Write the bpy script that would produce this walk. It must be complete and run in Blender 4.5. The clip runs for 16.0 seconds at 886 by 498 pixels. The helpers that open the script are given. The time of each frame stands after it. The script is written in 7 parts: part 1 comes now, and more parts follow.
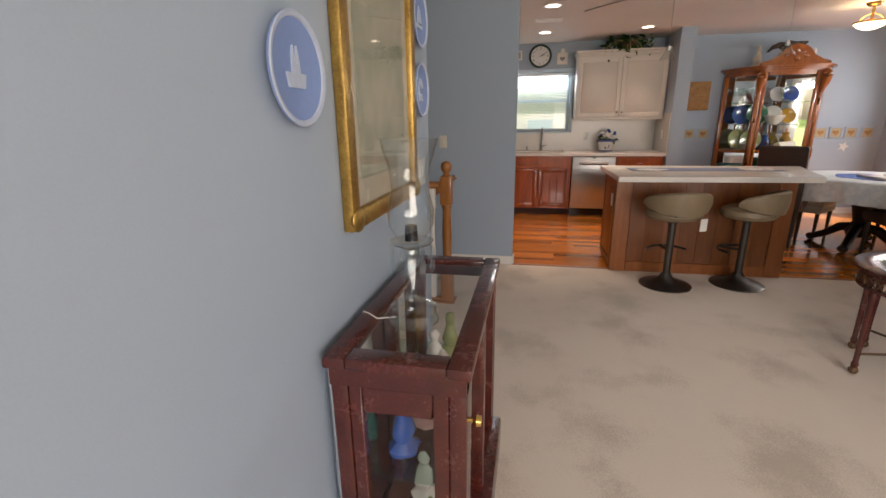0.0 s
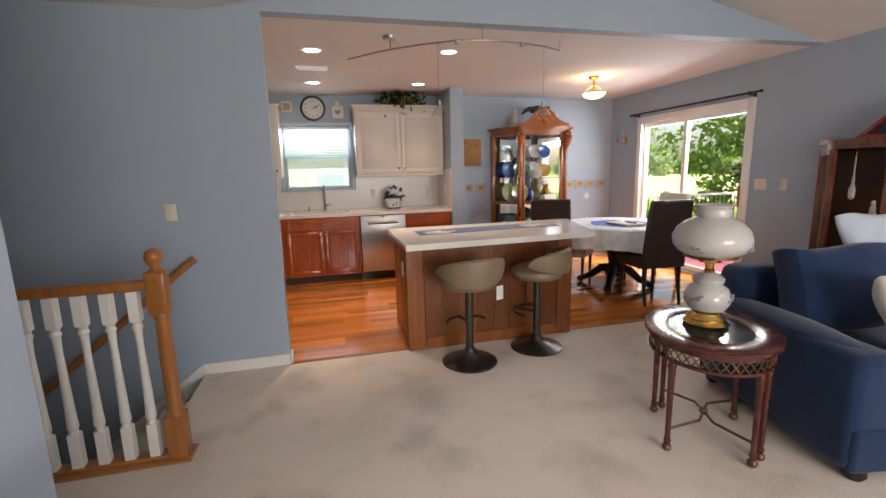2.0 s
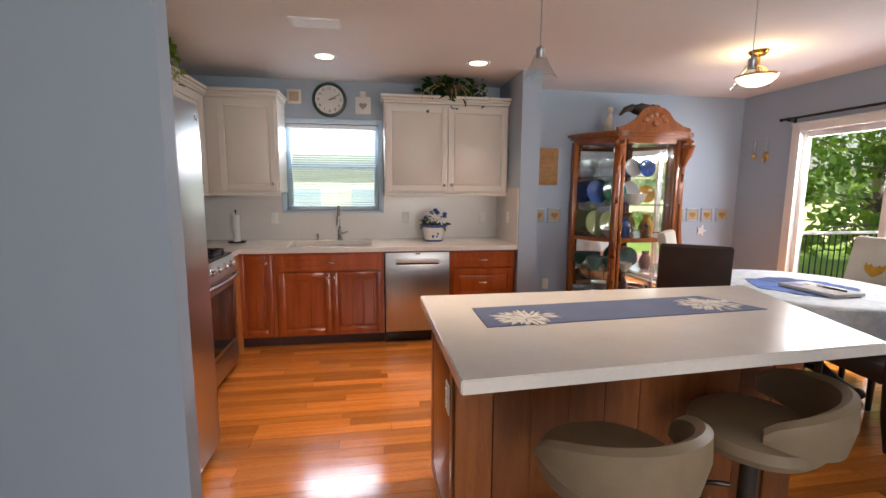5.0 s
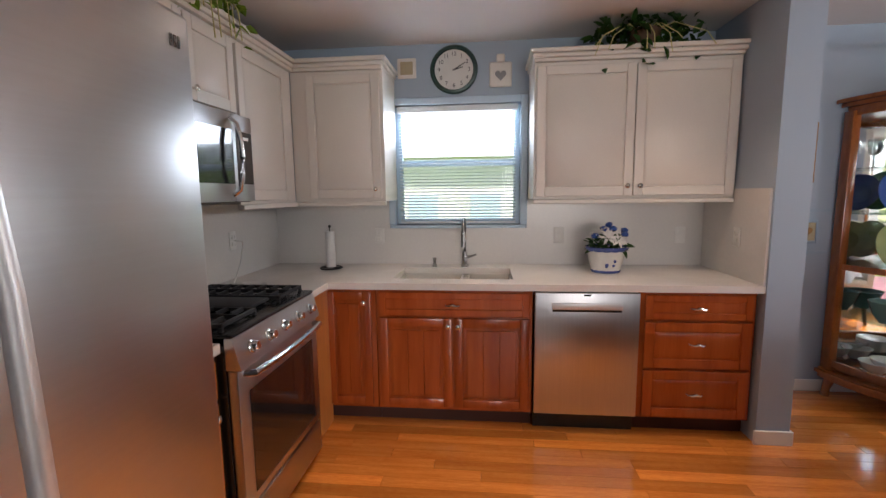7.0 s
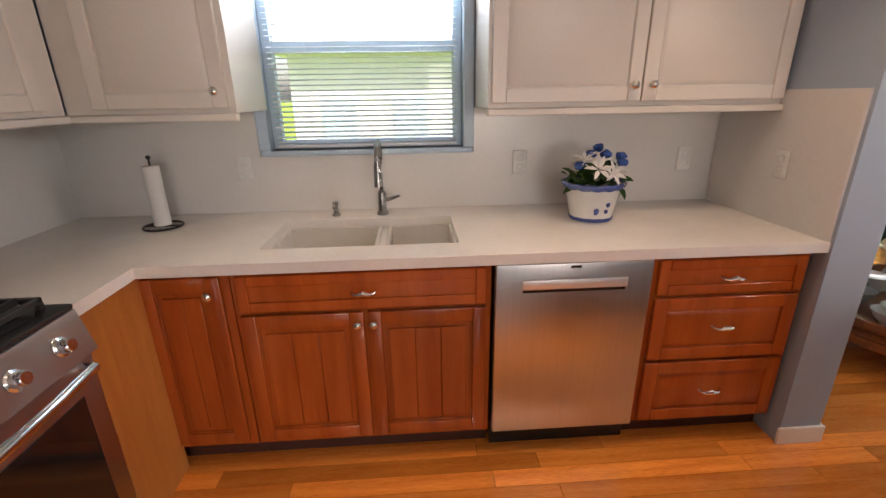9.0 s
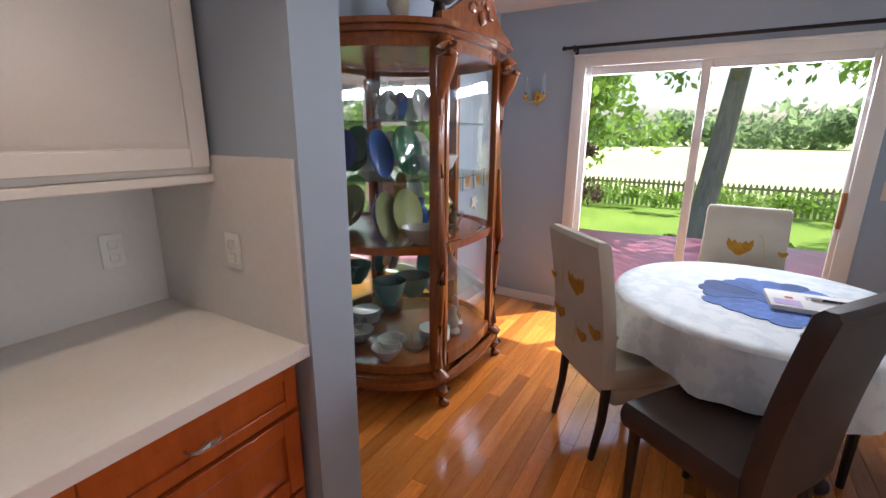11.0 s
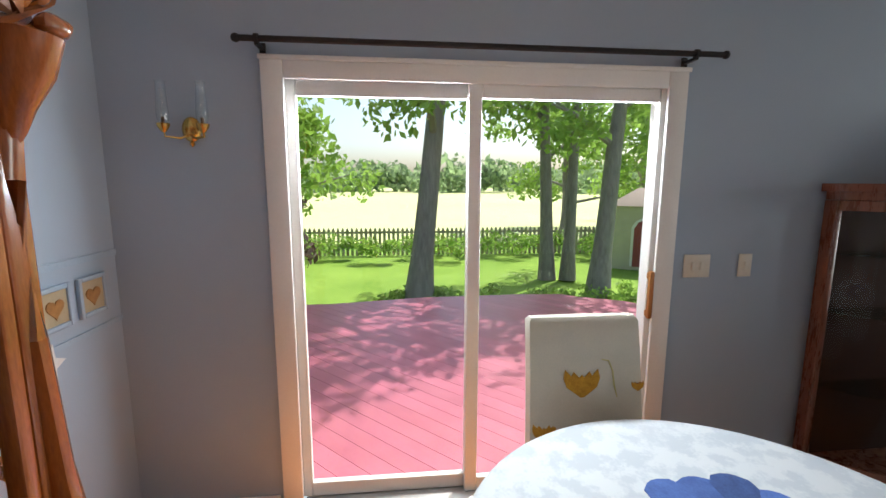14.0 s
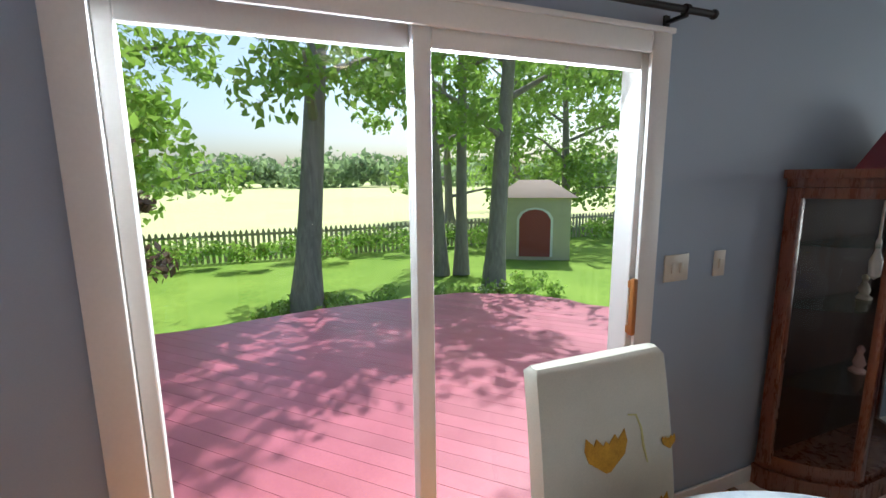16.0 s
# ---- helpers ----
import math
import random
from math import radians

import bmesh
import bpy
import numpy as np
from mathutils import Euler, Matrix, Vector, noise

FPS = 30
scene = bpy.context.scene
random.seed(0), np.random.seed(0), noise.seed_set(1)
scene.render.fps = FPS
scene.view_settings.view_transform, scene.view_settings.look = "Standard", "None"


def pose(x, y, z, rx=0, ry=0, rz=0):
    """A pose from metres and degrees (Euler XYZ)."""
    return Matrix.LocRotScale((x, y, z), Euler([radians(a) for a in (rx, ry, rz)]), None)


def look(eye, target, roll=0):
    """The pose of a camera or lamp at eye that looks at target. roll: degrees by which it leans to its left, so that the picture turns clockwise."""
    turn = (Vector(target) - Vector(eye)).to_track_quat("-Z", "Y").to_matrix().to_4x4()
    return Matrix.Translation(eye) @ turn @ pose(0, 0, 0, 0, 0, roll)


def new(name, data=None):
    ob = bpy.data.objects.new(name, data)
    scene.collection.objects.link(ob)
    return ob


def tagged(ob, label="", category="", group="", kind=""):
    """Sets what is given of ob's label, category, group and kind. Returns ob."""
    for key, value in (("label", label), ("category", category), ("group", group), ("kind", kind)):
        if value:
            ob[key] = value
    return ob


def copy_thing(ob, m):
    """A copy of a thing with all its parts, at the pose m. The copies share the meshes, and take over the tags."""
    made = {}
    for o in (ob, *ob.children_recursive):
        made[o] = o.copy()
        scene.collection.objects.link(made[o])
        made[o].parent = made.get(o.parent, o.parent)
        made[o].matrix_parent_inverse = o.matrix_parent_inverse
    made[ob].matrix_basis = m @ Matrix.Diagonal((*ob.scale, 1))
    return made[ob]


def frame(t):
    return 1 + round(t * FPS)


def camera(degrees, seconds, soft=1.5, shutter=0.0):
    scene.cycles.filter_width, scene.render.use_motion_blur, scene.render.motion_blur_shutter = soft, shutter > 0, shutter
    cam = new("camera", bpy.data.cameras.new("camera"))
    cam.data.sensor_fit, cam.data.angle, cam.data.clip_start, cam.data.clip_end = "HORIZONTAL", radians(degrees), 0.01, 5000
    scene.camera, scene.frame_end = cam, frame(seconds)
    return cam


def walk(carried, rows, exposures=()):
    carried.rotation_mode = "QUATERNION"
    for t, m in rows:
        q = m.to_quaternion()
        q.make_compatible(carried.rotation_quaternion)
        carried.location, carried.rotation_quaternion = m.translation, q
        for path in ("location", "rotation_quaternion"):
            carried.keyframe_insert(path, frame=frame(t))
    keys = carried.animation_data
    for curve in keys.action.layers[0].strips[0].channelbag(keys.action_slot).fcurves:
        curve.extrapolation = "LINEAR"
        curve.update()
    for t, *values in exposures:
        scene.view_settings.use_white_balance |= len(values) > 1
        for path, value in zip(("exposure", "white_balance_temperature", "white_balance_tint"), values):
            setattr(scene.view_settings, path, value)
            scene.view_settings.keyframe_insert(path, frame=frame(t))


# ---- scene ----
cam = camera(90.4, 16.0)
PATH = [
    (0, (-0.028, -0.168, 1.368), (-0.41, 1.716, 0.814), -0.8),
    (0.5, (0.09, 0.097, 1.381), (-0.076, 2.03, 0.897), -3.0),
    (1, (0.144, 0.255, 1.388), (0.313, 2.204, 0.973), -1.4),
    (1.5, (0.112, 0.481, 1.439), (0.59, 2.393, 1.101), -1.5),
    (2, (0.204, 0.692, 1.423), (0.676, 2.604, 1.073), -1.5),
    (2.5, (0.364, 0.942, 1.43), (0.749, 2.883, 1.14), 0.9),
    (3, (0.46, 1.138, 1.435), (0.97, 3.048, 1.133), 0.5),
    (3.5, (0.483, 1.453, 1.463), (1.161, 3.316, 1.203), 1.3),
    (4, (0.535, 1.818, 1.447), (0.967, 3.756, 1.204), 0.6),
    (5.25, (0.415, 2.73, 1.44), (0.72, 4.68, 1.16), 0.4),
    (6.5, (0.334, 3.554, 1.43), (0.447, 5.526, 1.119), 0.3),
    (7, (0.265, 3.977, 1.444), (0.063, 5.951, 1.192), -0.7),
    (7.5, (0.169, 4.277, 1.448), (-0.289, 6.207, 1.191), 0.9),
    (8, (0.107, 4.583, 1.49), (-0.364, 6.499, 1.164), -0.5),
    (8.5, (0.12, 4.821, 1.46), (-0.604, 6.598, 0.895), -2.0),
    (9, (0.261, 5.067, 1.448), (0.375, 6.952, 0.788), -0.9),
    (9.5, (0.341, 5.234, 1.451), (1.235, 6.94, 0.914), -0.1),
    (10, (0.436, 5.339, 1.451), (1.769, 6.735, 0.927), 0.6),
    (11.25, (1.14, 5.62, 1.55), (2.85, 6.50, 1.06), 0.1),
    (12.5, (1.897, 5.854, 1.652), (3.841, 5.993, 1.205), -0.7),
    (13, (2.182, 5.992, 1.625), (4.134, 5.887, 1.203), -0.8),
    (13.5, (2.457, 6.027, 1.603), (4.416, 5.853, 1.239), -1.0),
    (14, (2.715, 6.028, 1.601), (4.681, 5.823, 1.299), 0.2),
    (14.5, (2.907, 6.101, 1.6), (4.837, 5.663, 1.309), 0.1),
    (15, (3.104, 6.183, 1.603), (4.966, 5.541, 1.256), -0.2),
    (15.5, (3.278, 6.189, 1.605), (5.146, 5.543, 1.3), -0.1),
    (16, (3.395, 6.142, 1.586), (5.228, 5.414, 1.257), -0.5),
]
EXPOSURES = ((0.0, 0.76, 7300, 18), (1.2, 1.05, 6950, 17), (4.0, 1.10, 6850, 17), (6.5, 0.88, 6400, 17), (8.0, 1.10, 6550, 20), (9.0, 1.18, 6950, 20), (10.0, 0.90, 5900, 18), (12.5, 0.97, 6150, 11), (14.0, 0.68, 6150, 9), (16.0, 0.46, 5800, 7))
walk(cam, [(t, look(eye, target, roll)) for t, eye, target, roll in PATH], EXPOSURES)

# ---- light ----
SUN_EL, SUN_AZ = 56.0, -42.0          # degrees; azimuth counted from east towards north
world = bpy.data.worlds.new("sky")
scene.world = world
world.use_nodes = True
wn = world.node_tree
sky = wn.nodes.new("ShaderNodeTexSky")
sky.sky_type, sky.sun_disc = "NISHITA", False
sky.sun_elevation, sky.sun_rotation = radians(SUN_EL), radians(90 - SUN_AZ)
sky.air_density, sky.dust_density, sky.ozone_density = 1.0, 3.0, 1.0
wn.links.new(sky.outputs[0], wn.nodes["Background"].inputs[0])
wn.nodes["Background"].inputs[1].default_value = 0.15


def lamp(name, kind, energy, m, color=(1, 1, 1), **more):
    data = bpy.data.lights.new(name, kind)
    data.energy, data.color = energy, color
    if kind == "AREA":
        data.shape, data.size, data.size_y = "RECTANGLE", more["size"], more["size_y"]
    elif kind == "SUN":
        data.angle = radians(more["angle"])
    else:
        data.shadow_soft_size = more["soft"]
        if kind == "SPOT":
            data.spot_size, data.spot_blend = radians(more["cone"]), 0.8
    ob = new(name, data)
    ob.matrix_world = m
    return ob


el, az = radians(SUN_EL), radians(SUN_AZ)
TO_SUN = Vector((math.cos(el) * math.cos(az), math.cos(el) * math.sin(az), math.sin(el)))
lamp("sun", "SUN", 4.6, look(TO_SUN * 40, (0, 0, 0)), (1.0, 0.95, 0.86), angle=0.6)
# daylight in the openings: sliding door, kitchen window, and an added, unseen front window behind the walker
lamp("door_daylight", "AREA", 25, look((4.83, 5.63, 1.92), (2.4, 5.63, 0.5)), (0.92, 0.97, 1.0), size=1.6, size_y=0.10)
lamp("kitchen_daylight", "AREA", 6, look((0.04, 7.36, 1.95), (0.04, 5, 0.8)), (0.78, 0.91, 1.0), size=0.8, size_y=0.2)
lamp("front_daylight", "AREA", 74, look((2.2, -2.95, 1.45), (2.2, 5, 1.2)), (1.0, 0.97, 0.93), size=3.0, size_y=1.6)
WARM = (1.0, 0.78, 0.56)
CANS = ((0.115, 4.96), (1.33, 4.84), (0.07, 6.40), (1.34, 6.37))
for cx, cy in CANS:
    lamp("can_light", "SPOT", 39 if cy < 6 else 14, pose(cx, cy, 2.475), WARM, soft=0.06, cone=80)
lamp("dining_light", "POINT", 2.2, pose(3.38, 5.68, 2.30), (1.0, 0.74, 0.38), soft=0.08)

# ---- materials ----
def M(name, col, rough=0.5, metal=0.0, col2=None, scale=6.0, stretch=(1, 1, 1), bump=0.05, fine=90.0, mix=0.6, spec=0.5, coat=0.0,
      sheen=0.0, rnd=0.0, rough_var=0.08, alpha_trans=0.0, island=False):
    m = bpy.data.materials.new(name)
    m.use_nodes = True
    n, l = m.node_tree.nodes, m.node_tree.links
    b = n["Principled BSDF"]
    col2 = col2 or tuple(c * 0.86 for c in col)
    tc = n.new("ShaderNodeTexCoord")
    mp = n.new("ShaderNodeMapping")
    mp.inputs["Scale"].default_value = stretch
    l.new(tc.outputs["Object"], mp.inputs[0])
    big, small = n.new("ShaderNodeTexNoise"), n.new("ShaderNodeTexNoise")
    big.inputs["Scale"].default_value, big.inputs["Detail"].default_value = scale, 4
    small.inputs["Scale"].default_value, small.inputs["Detail"].default_value = fine, 3
    vec = mp.outputs[0]
    rand_out = None
    if rnd or island:
        info = n.new("ShaderNodeNewGeometry" if island else "ShaderNodeObjectInfo")
        rand_out = info.outputs["Random Per Island" if island else "Random"]
        add, mul = n.new("ShaderNodeVectorMath"), n.new("ShaderNodeMath")
        mul.operation = "MULTIPLY"
        mul.inputs[1].default_value = 37.0
        l.new(rand_out, mul.inputs[0])
        l.new(mp.outputs[0], add.inputs[0])
        l.new(mul.outputs[0], add.inputs[1])
        vec = add.outputs[0]
    l.new(vec, big.inputs[0])
    l.new(vec, small.inputs[0])
    mixf = n.new("ShaderNodeMix")
    mixf.data_type = "FLOAT"
    mixf.inputs[0].default_value = 1 - mix
    l.new(big.outputs[0], mixf.inputs[2])
    l.new(small.outputs[0], mixf.inputs[3])
    ramp = n.new("ShaderNodeValToRGB")
    ramp.color_ramp.elements[0].position, ramp.color_ramp.elements[1].position = 0.32, 0.68
    ramp.color_ramp.elements[0].color, ramp.color_ramp.elements[1].color = (*col2, 1), (*col, 1)
    l.new(mixf.outputs[0], ramp.inputs[0])
    out = ramp.outputs[0]
    if rand_out:
        hsv, mr = n.new("ShaderNodeHueSaturation"), n.new("ShaderNodeMapRange")
        mr.inputs["To Min"].default_value, mr.inputs["To Max"].default_value = 1 - (rnd or 0.25), 1 + (rnd or 0.25)
        l.new(rand_out, mr.inputs[0])
        l.new(mr.outputs[0], hsv.inputs["Value"])
        l.new(out, hsv.inputs["Color"])
        out = hsv.outputs[0]
    l.new(out, b.inputs["Base Color"])
    rr = n.new("ShaderNodeMapRange")
    rr.inputs["To Min"].default_value, rr.inputs["To Max"].default_value = max(0.02, rough - rough_var), min(1, rough + rough_var)
    l.new(mixf.outputs[0], rr.inputs[0])
    l.new(rr.outputs[0], b.inputs["Roughness"])
    b.inputs["Metallic"].default_value = metal
    b.inputs["Specular IOR Level"].default_value = spec
    b.inputs["Coat Weight"].default_value = coat
    b.inputs["Coat Roughness"].default_value = 0.12
    b.inputs["Sheen Weight"].default_value = sheen
    b.inputs["Transmission Weight"].default_value = alpha_trans
    if bump:
        bp = n.new("ShaderNodeBump")
        bp.inputs["Strength"].default_value, bp.inputs["Distance"].default_value = bump, 0.004
        l.new(mixf.outputs[0], bp.inputs["Height"])
        l.new(bp.outputs[0], b.inputs["Normal"])
    return m


def glow(name, col, strength):
    m = M(name, col, 0.4, bump=0)
    b = m.node_tree.nodes["Principled BSDF"]
    b.inputs["Emission Color"].default_value, b.inputs["Emission Strength"].default_value = (*col, 1), strength
    return m


def clear(name, tint=(1, 1, 1), gloss=0.08, edge=0.75):
    """Thin pane: mostly see-through, with a gloss that grows at grazing angles."""
    m = bpy.data.materials.new(name)
    m.use_nodes = True
    n, l = m.node_tree.nodes, m.node_tree.links
    n.remove(n["Principled BSDF"])
    t, g, mx, lw = (n.new("ShaderNodeBsdfTransparent"), n.new("ShaderNodeBsdfGlossy"), n.new("ShaderNodeMixShader"), n.new("ShaderNodeLayerWeight"))
    pw, ma = n.new("ShaderNodeMath"), n.new("ShaderNodeMath")
    pw.operation, ma.operation = "POWER", "MULTIPLY_ADD"
    lw.inputs[0].default_value = 0.5
    pw.inputs[1].default_value = 4.0
    ma.inputs[1].default_value, ma.inputs[2].default_value = edge, gloss * 0.6
    t.inputs[0].default_value = (*tint, 1)
    g.inputs["Roughness"].default_value = 0.02
    l.new(lw.outputs["Facing"], pw.inputs[0])
    l.new(pw.outputs[0], ma.inputs[0])
    l.new(ma.outputs[0], mx.inputs[0])
    l.new(t.outputs[0], mx.inputs[1])
    l.new(g.outputs[0], mx.inputs[2])
    l.new(mx.outputs[0], n["Material Output"].inputs[0])
    return m


BLUE = M("blue_wall_paint", (0.36, 0.435, 0.525), 0.62, col2=(0.33, 0.405, 0.50), scale=1.3, fine=220, bump=0.06, mix=0.55)
CEIL = M("ceiling_paint", (0.73, 0.71, 0.69), 0.85, col2=(0.68, 0.66, 0.64), scale=1.5, fine=260, bump=0.12)
TRIM = M("white_trim_paint", (0.80, 0.79, 0.76), 0.42, col2=(0.74, 0.73, 0.70), scale=3, bump=0.04)
CARPET = M("beige_carpet", (0.76, 0.67, 0.585), 0.95, col2=(0.56, 0.485, 0.415), scale=2.3, fine=160, bump=0.9, mix=0.72, spec=0.1, sheen=0.3)
PLANK = M("floor_wood", (0.82, 0.31, 0.060), 0.15, col2=(0.55, 0.150, 0.020), scale=2.2, stretch=(1, 14, 6), fine=30, bump=0.03, mix=0.5, rnd=0.36, spec=0.8, coat=1.0)
SUBFLOOR = M("dark_joint", (0.10, 0.045, 0.02), 0.6, bump=0)
CHERRY = M("cherry_cabinet_wood", (0.47, 0.110, 0.019), 0.24, col2=(0.31, 0.058, 0.010), scale=1.6, stretch=(8, 8, .7), fine=14, bump=0.0, mix=0.8, rnd=0.12, coat=0.25)
CHERRY_LIGHT = M("amber_cabinet_wood", (0.52, 0.205, 0.05), 0.32, col2=(0.40, 0.135, 0.03), scale=3, stretch=(9, 9, 1), fine=26, bump=0.04, rnd=0.08)
ISLAND = M("walnut_panel", (0.29, 0.098, 0.026), 0.32, col2=(0.17, 0.050, 0.013), scale=3.2, stretch=(10, 10, 1), fine=24, bump=0.06, rnd=0.3)
OAK = M("honey_oak", (0.40, 0.165, 0.045), 0.34, col2=(0.27, 0.095, 0.022), scale=4, stretch=(8, 8, 1.2), fine=30, bump=0.05, rnd=0.1, coat=0.2)
GOLDOAK = M("golden_oak_cabinet", (0.36, 0.105, 0.018), 0.24, col2=(0.21, 0.054, 0.009), scale=4, stretch=(8, 8, 1.4), fine=30, bump=0.05, rnd=0.12, coat=0.45)
MAHOG = M("mahogany", (0.105, 0.020, 0.014), 0.26, col2=(0.055, 0.010, 0.008), scale=4, stretch=(3, 3, 3), fine=40, bump=0.03, coat=0.4)
REDWOOD = M("reddish_brown_wood", (0.20, 0.062, 0.026), 0.28, col2=(0.11, 0.030, 0.014), scale=4, stretch=(8, 8, 1), fine=30, bump=0.04, coat=0.35)
BRASSY = M("aged_brass_fretwork", (0.22, 0.13, 0.07), 0.40, metal=0.6, col2=(0.10, 0.055, 0.03), scale=25, bump=0.05)
DARKBASE = M("dark_plinth", (0.07, 0.022, 0.012), 0.6, bump=0.02)
WHITECAB = M("white_cabinet_paint", (0.71, 0.67, 0.62), 0.40, col2=(0.66, 0.62, 0.57), scale=2.5, fine=120, bump=0.03)
QUARTZ = M("white_quartz", (0.80, 0.77, 0.73), 0.20, col2=(0.73, 0.70, 0.66), scale=5, fine=60, bump=0.0, mix=0.6)
SPLASH = M("white_wall_tile", (0.74, 0.72, 0.69), 0.22, col2=(0.68, 0.66, 0.64), scale=2, fine=50, bump=0.03)
STEEL = M("brushed_steel", (0.56, 0.56, 0.57), 0.30, metal=1.0, col2=(0.50, 0.50, 0.51), scale=3, stretch=(1, 1, 60), fine=30, bump=0.03, rough_var=0.06)
FRIDGESTEEL = M("polished_brushed_steel", (0.58, 0.59, 0.60), 0.30, metal=1.0, col2=(0.55, 0.55, 0.56), scale=2, stretch=(1, 1, 50), fine=30, bump=0.012, rough_var=0.04)
SATIN = M("satin_steel", (0.78, 0.78, 0.78), 0.42, metal=0.75, bump=0, scale=10)
STEELV = M("brushed_steel_upright", (0.56, 0.55, 0.54), 0.33, metal=1.0, col2=(0.49, 0.48, 0.47), scale=3, stretch=(60, 60, 1), fine=30, bump=0.02, rough_var=0.06)
CHROME = M("chrome", (0.72, 0.72, 0.72), 0.12, metal=1.0, bump=0, scale=10)
NICKEL = M("dark_nickel", (0.34, 0.33, 0.32), 0.28, metal=1.0, bump=0, scale=10)
SILVERY = M("satin_nickel_pull", (0.74, 0.70, 0.64), 0.22, metal=1.0, bump=0, scale=12)
BRASS = M("polished_brass", (0.72, 0.47, 0.14), 0.22, metal=1.0, col2=(0.55, 0.33, 0.08), scale=18, bump=0.03)
GILT = M("gilt_frame", (0.52, 0.33, 0.09), 0.36, metal=0.75, col2=(0.26, 0.15, 0.04), scale=30, fine=120, bump=0.5)
BLACK = M("black_enamel", (0.012, 0.012, 0.013), 0.22, bump=0.02, scale=8)
IRON = M("cast_iron", (0.020, 0.020, 0.021), 0.55, bump=0.25, fine=200)
BLACKGLASS = M("dark_oven_glass", (0.012, 0.010, 0.010), 0.05, bump=0, coat=0.5, rough_var=0.02)
MWGLASS = M("microwave_glass", (0.015, 0.017, 0.02), 0.06, bump=0, coat=0.5, rough_var=0.02)
DARKROD = M("dark_bronze", (0.020, 0.018, 0.018), 0.45, metal=0.4, bump=0.02)
GUN = M("gunmetal", (0.11, 0.105, 0.10), 0.38, metal=0.85, col2=(0.07, 0.066, 0.06), scale=9, bump=0.05)
TAUPE = M("taupe_leather", (0.27, 0.205, 0.130), 0.46, col2=(0.21, 0.158, 0.098), scale=12, fine=260, bump=0.2)
BROWNLEATHER = M("dark_brown_leather", (0.045, 0.030, 0.024), 0.42, col2=(0.028, 0.018, 0.015), scale=10, fine=240, bump=0.25)
GREYVELVET = M("grey_velvet", (0.42, 0.41, 0.42), 0.75, col2=(0.33, 0.32, 0.33), scale=8, fine=150, bump=0.2, sheen=0.5)
BLACKWOOD = M("black_stained_wood", (0.022, 0.015, 0.013), 0.38, bump=0.04, scale=10)
COVER = M("ivory_chair_cover", (0.60, 0.565, 0.47), 0.85, col2=(0.50, 0.475, 0.40), scale=6, fine=220, bump=0.2, spec=0.2)
PETAL = M("ochre_print", (0.56, 0.30, 0.035), 0.85, col2=(0.33, 0.16, 0.02), scale=30, fine=160, bump=0.1, spec=0.2)
STEM = M("olive_print", (0.55, 0.50, 0.22), 0.85, bump=0.1, spec=0.2)
NAVY = M("navy_sofa_fabric", (0.013, 0.036, 0.100), 0.86, col2=(0.007, 0.021, 0.064), scale=7, fine=240, bump=0.3, sheen=0.25, spec=0.2)
PALEQUILT = M("pale_blue_quilt", (0.50, 0.57, 0.66), 0.85, col2=(0.40, 0.48, 0.58), scale=10, fine=120, bump=0.4, sheen=0.2)
CREAM = M("cream_pillow", (0.66, 0.64, 0.60), 0.85, col2=(0.58, 0.56, 0.53), scale=8, fine=200, bump=0.25)
GREYPRINT = M("grey_print", (0.22, 0.22, 0.24), 0.85, col2=(0.34, 0.33, 0.33), scale=14, fine=180, bump=0.1)
LINEN = M("white_tablecloth", (0.65, 0.69, 0.71), 0.60, col2=(0.53, 0.58, 0.62), scale=13, fine=90, bump=0.35, mix=0.8)
BLUECLOTH = M("blue_patchwork_cloth", (0.085, 0.17, 0.46), 0.8, col2=(0.045, 0.09, 0.28), scale=22, fine=140, bump=0.2, rnd=0.55)
RUNNERBLUE = M("slate_blue_runner", (0.135, 0.175, 0.30), 0.85, col2=(0.10, 0.135, 0.24), scale=8, fine=260, bump=0.3)
WHITEFLOWER = M("white_print", (0.74, 0.73, 0.70), 0.8, bump=0.1)
MILK = M("milk_glass", (0.58, 0.57, 0.55), 0.14, col2=(0.50, 0.49, 0.475), scale=5, bump=0.0, coat=0.4)
PORCELAIN = M("white_porcelain", (0.78, 0.76, 0.72), 0.16, bump=0, scale=6, coat=0.4)
BLUEGLAZE = M("blue_glaze", (0.07, 0.10, 0.30), 0.2, bump=0, scale=12, coat=0.4)
JASPER = M("pale_blue_jasper", (0.195, 0.29, 0.55), 0.55, col2=(0.165, 0.25, 0.49), scale=8, bump=0.05)
JASPERWHITE = M("white_relief", (0.46, 0.53, 0.67), 0.6, bump=0.1, scale=40)
GREENGLASS = M("dark_green_glass", (0.02, 0.16, 0.075), 0.10, col2=(0.015, 0.10, 0.05), bump=0, coat=0.5)
OLIVEGLASS = M("pale_green_glass", (0.36, 0.38, 0.17), 0.12, col2=(0.28, 0.30, 0.13), bump=0, coat=0.4)
TEALGLASS = M("teal_glass", (0.08, 0.26, 0.25), 0.12, bump=0, coat=0.4)
COBALT = M("cobalt_glass", (0.04, 0.10, 0.36), 0.10, bump=0, coat=0.5)
PINKISH = M("rose_china", (0.52, 0.33, 0.31), 0.25, col2=(0.42, 0.25, 0.24), bump=0, coat=0.3)
AMBERGLASS = M("amber_glass", (0.44, 0.24, 0.035), 0.12, bump=0, coat=0.4)
STONEY = M("pale_figurine", (0.60, 0.56, 0.48), 0.6, col2=(0.44, 0.40, 0.33), scale=20, bump=0.3)
